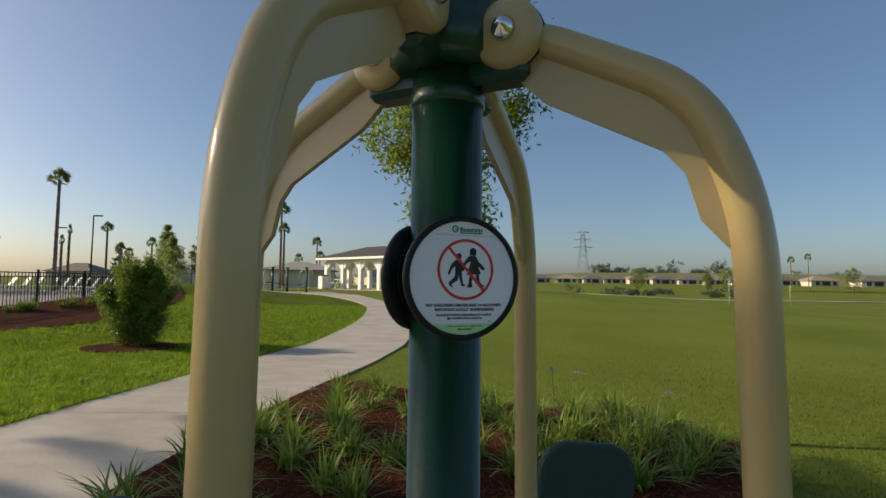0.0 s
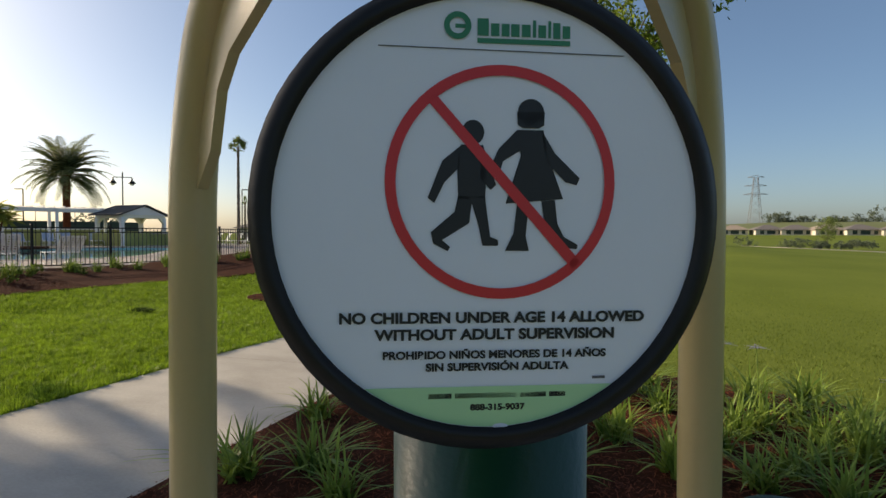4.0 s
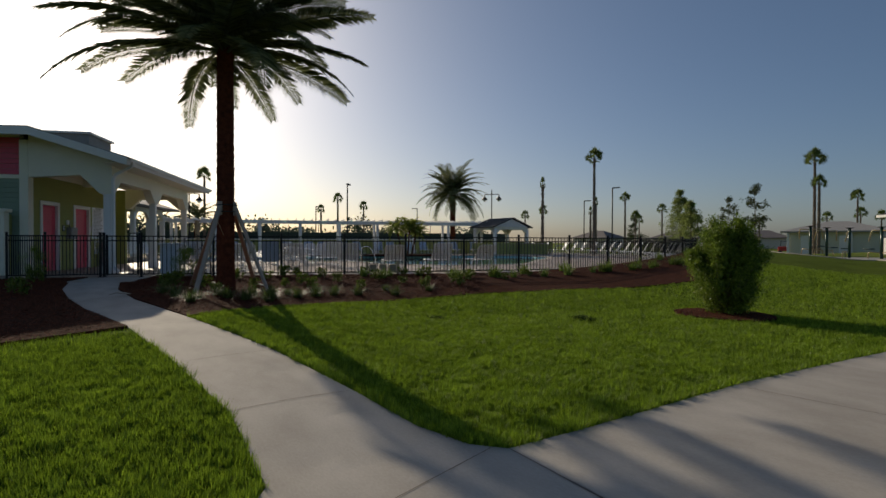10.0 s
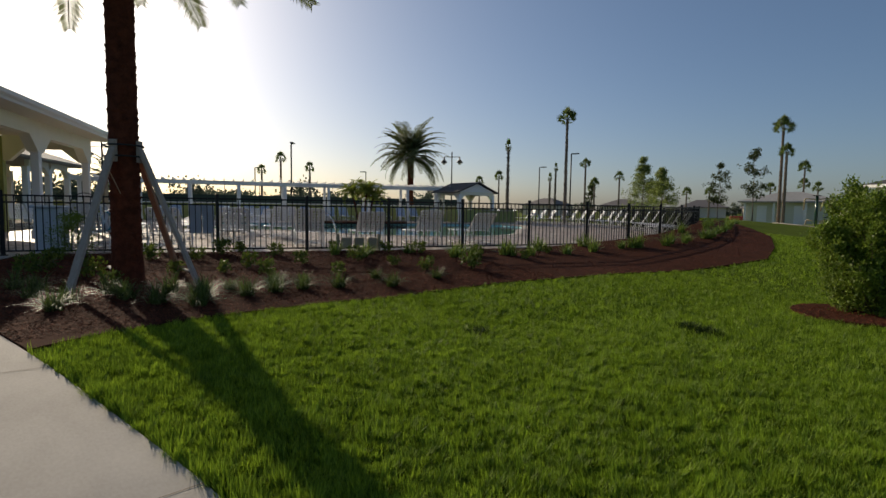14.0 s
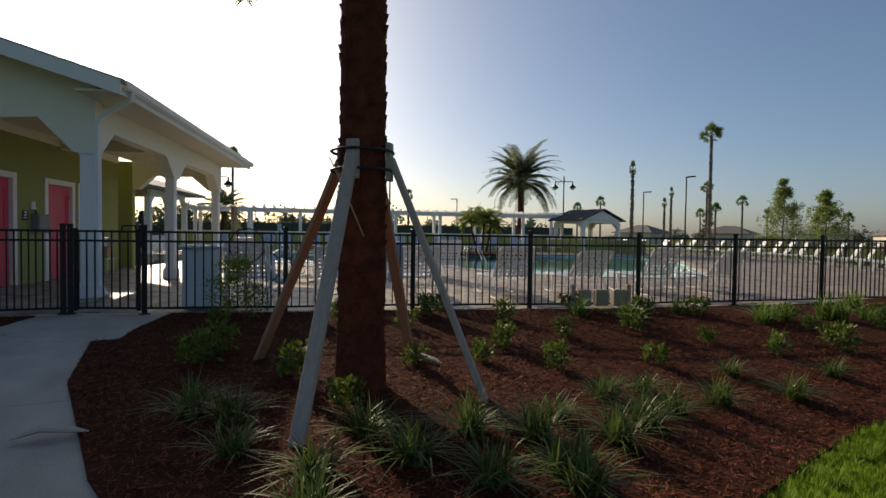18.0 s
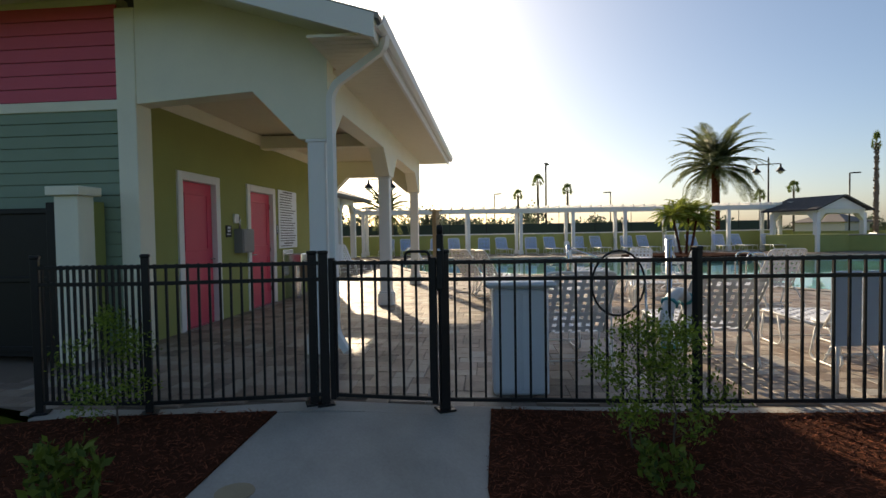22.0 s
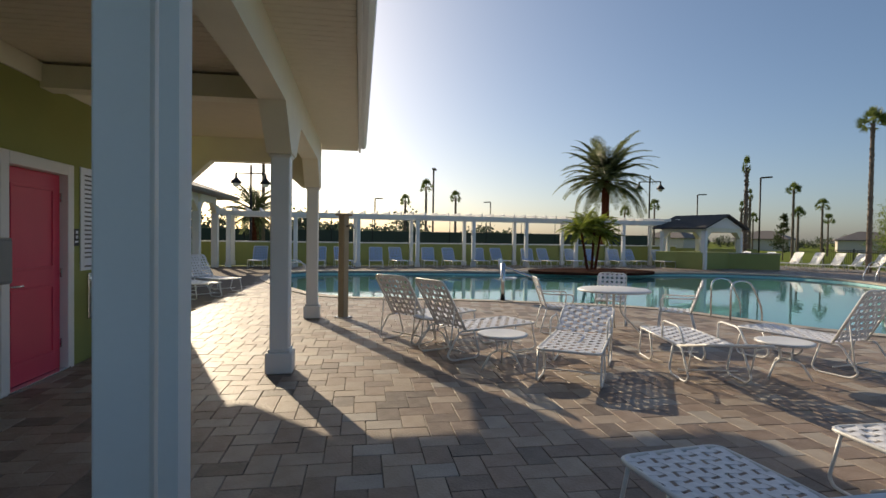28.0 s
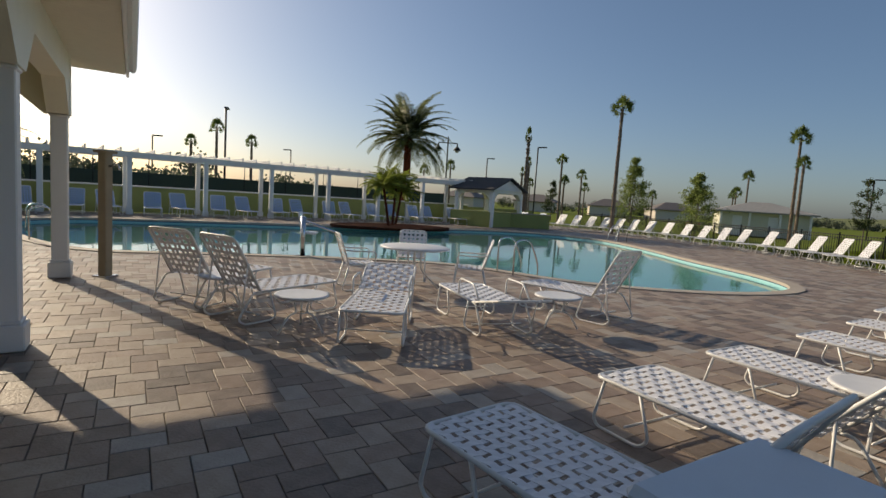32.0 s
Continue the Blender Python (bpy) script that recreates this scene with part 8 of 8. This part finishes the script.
def lay_pavers():
    """One paver size laid in a stepped bond, turned by turns along and across the house."""
    r = random.Random(77)
    rows = []
    for i in range(-140, 190):
        for j in range(-330, 330):
            p, q = 0.5 * i + 0.2 * j, 0.1 * i - 0.2 * j
            for b, a, turn in ((p + 0.1, q - 0.15, 90), (p + 0.35, q - 0.1, 0)):
                if -12 < b < 41 and -1.0 < a < 41:
                    rows.append((a, b, turn, r.uniform(-0.0025, 0.0015), r.gauss(0, 0.25), r.gauss(0, 0.25)))
    R = np.array(rows)
    x = HO.x + UA.x * R[:, 0] + UB.x * R[:, 1]
    y = HO.y + UA.y * R[:, 0] + UB.y * R[:, 1]
    ok = inside(x, y, DECK) & ~inside(x, y, offset(POOL, 0.20)) & ~inside(x, y, ISLAND) & ((R[:, 1] > -3.2) | (R[:, 0] < 0.5))
    ok &= edge_dist(x, y, FENCE) > 0.14
    R, x, y = R[ok], x[ok], y[ok]
    d = np.hypot(x + 21.6, y - 1.6)
    near = set(np.argsort(d)[:300].tolist())
    ang = math.degrees(math.atan2(UB.y, UB.x))
    gv, gf = paver_geometry(PW / 2 - GAP / 2, PD / 2 - GAP / 2)
    gv = np.array(gv)
    far_v, far_f = [], []
    base = 0
    for i in range(len(R)):
        turn = ang + R[i, 2]
        m = pose(x[i], y[i], R[i, 3], R[i, 4], R[i, 5], turn)
        c, s = math.cos(radians(turn)), math.sin(radians(turn))
        if i in near:
            ob = new("paver", PAVER_ME)
            ob.parent = floor_deck
            ob.matrix_local = m
        else:
            v = gv
            far_v.append(np.stack([x[i] + v[:, 0] * c - v[:, 1] * s, y[i] + v[:, 0] * s + v[:, 1] * c, v[:, 2] + R[i, 3] + v[:, 0] * radians(-R[i, 5]) + v[:, 1] * radians(R[i, 4])], 1))
            far_f += [tuple(q + base for q in f) for f in gf]
            base += 12
    me = bpy.data.meshes.new("paving_field")
    me.from_pydata(np.concatenate(far_v).tolist(), [], far_f)
    me.materials.append(M_PAVER_FAR)
    ob = new("paving_field", me)
    ob.parent = floor_deck
    tagged(ob, "blended tan, grey and brown concrete pavers", "", kind="stuff")
lay_pavers()

cover = thing("drain_cover", "round grey metal drain cover in the footpath", "drain cover", pose(-18.86, -1.12, float(ground_z(-18.86, -1.12))))
lathe("lid", [(0.0, 0.0), (0.085, 0.0), (0.085, 0.004), (0.0, 0.004)], M_GREY, cover, n=24, smooth=False)
lathe("rim", [(0.088, 0.0), (0.105, 0.0), (0.105, 0.006), (0.088, 0.006)], M_BROWN, cover, n=24, smooth=False)
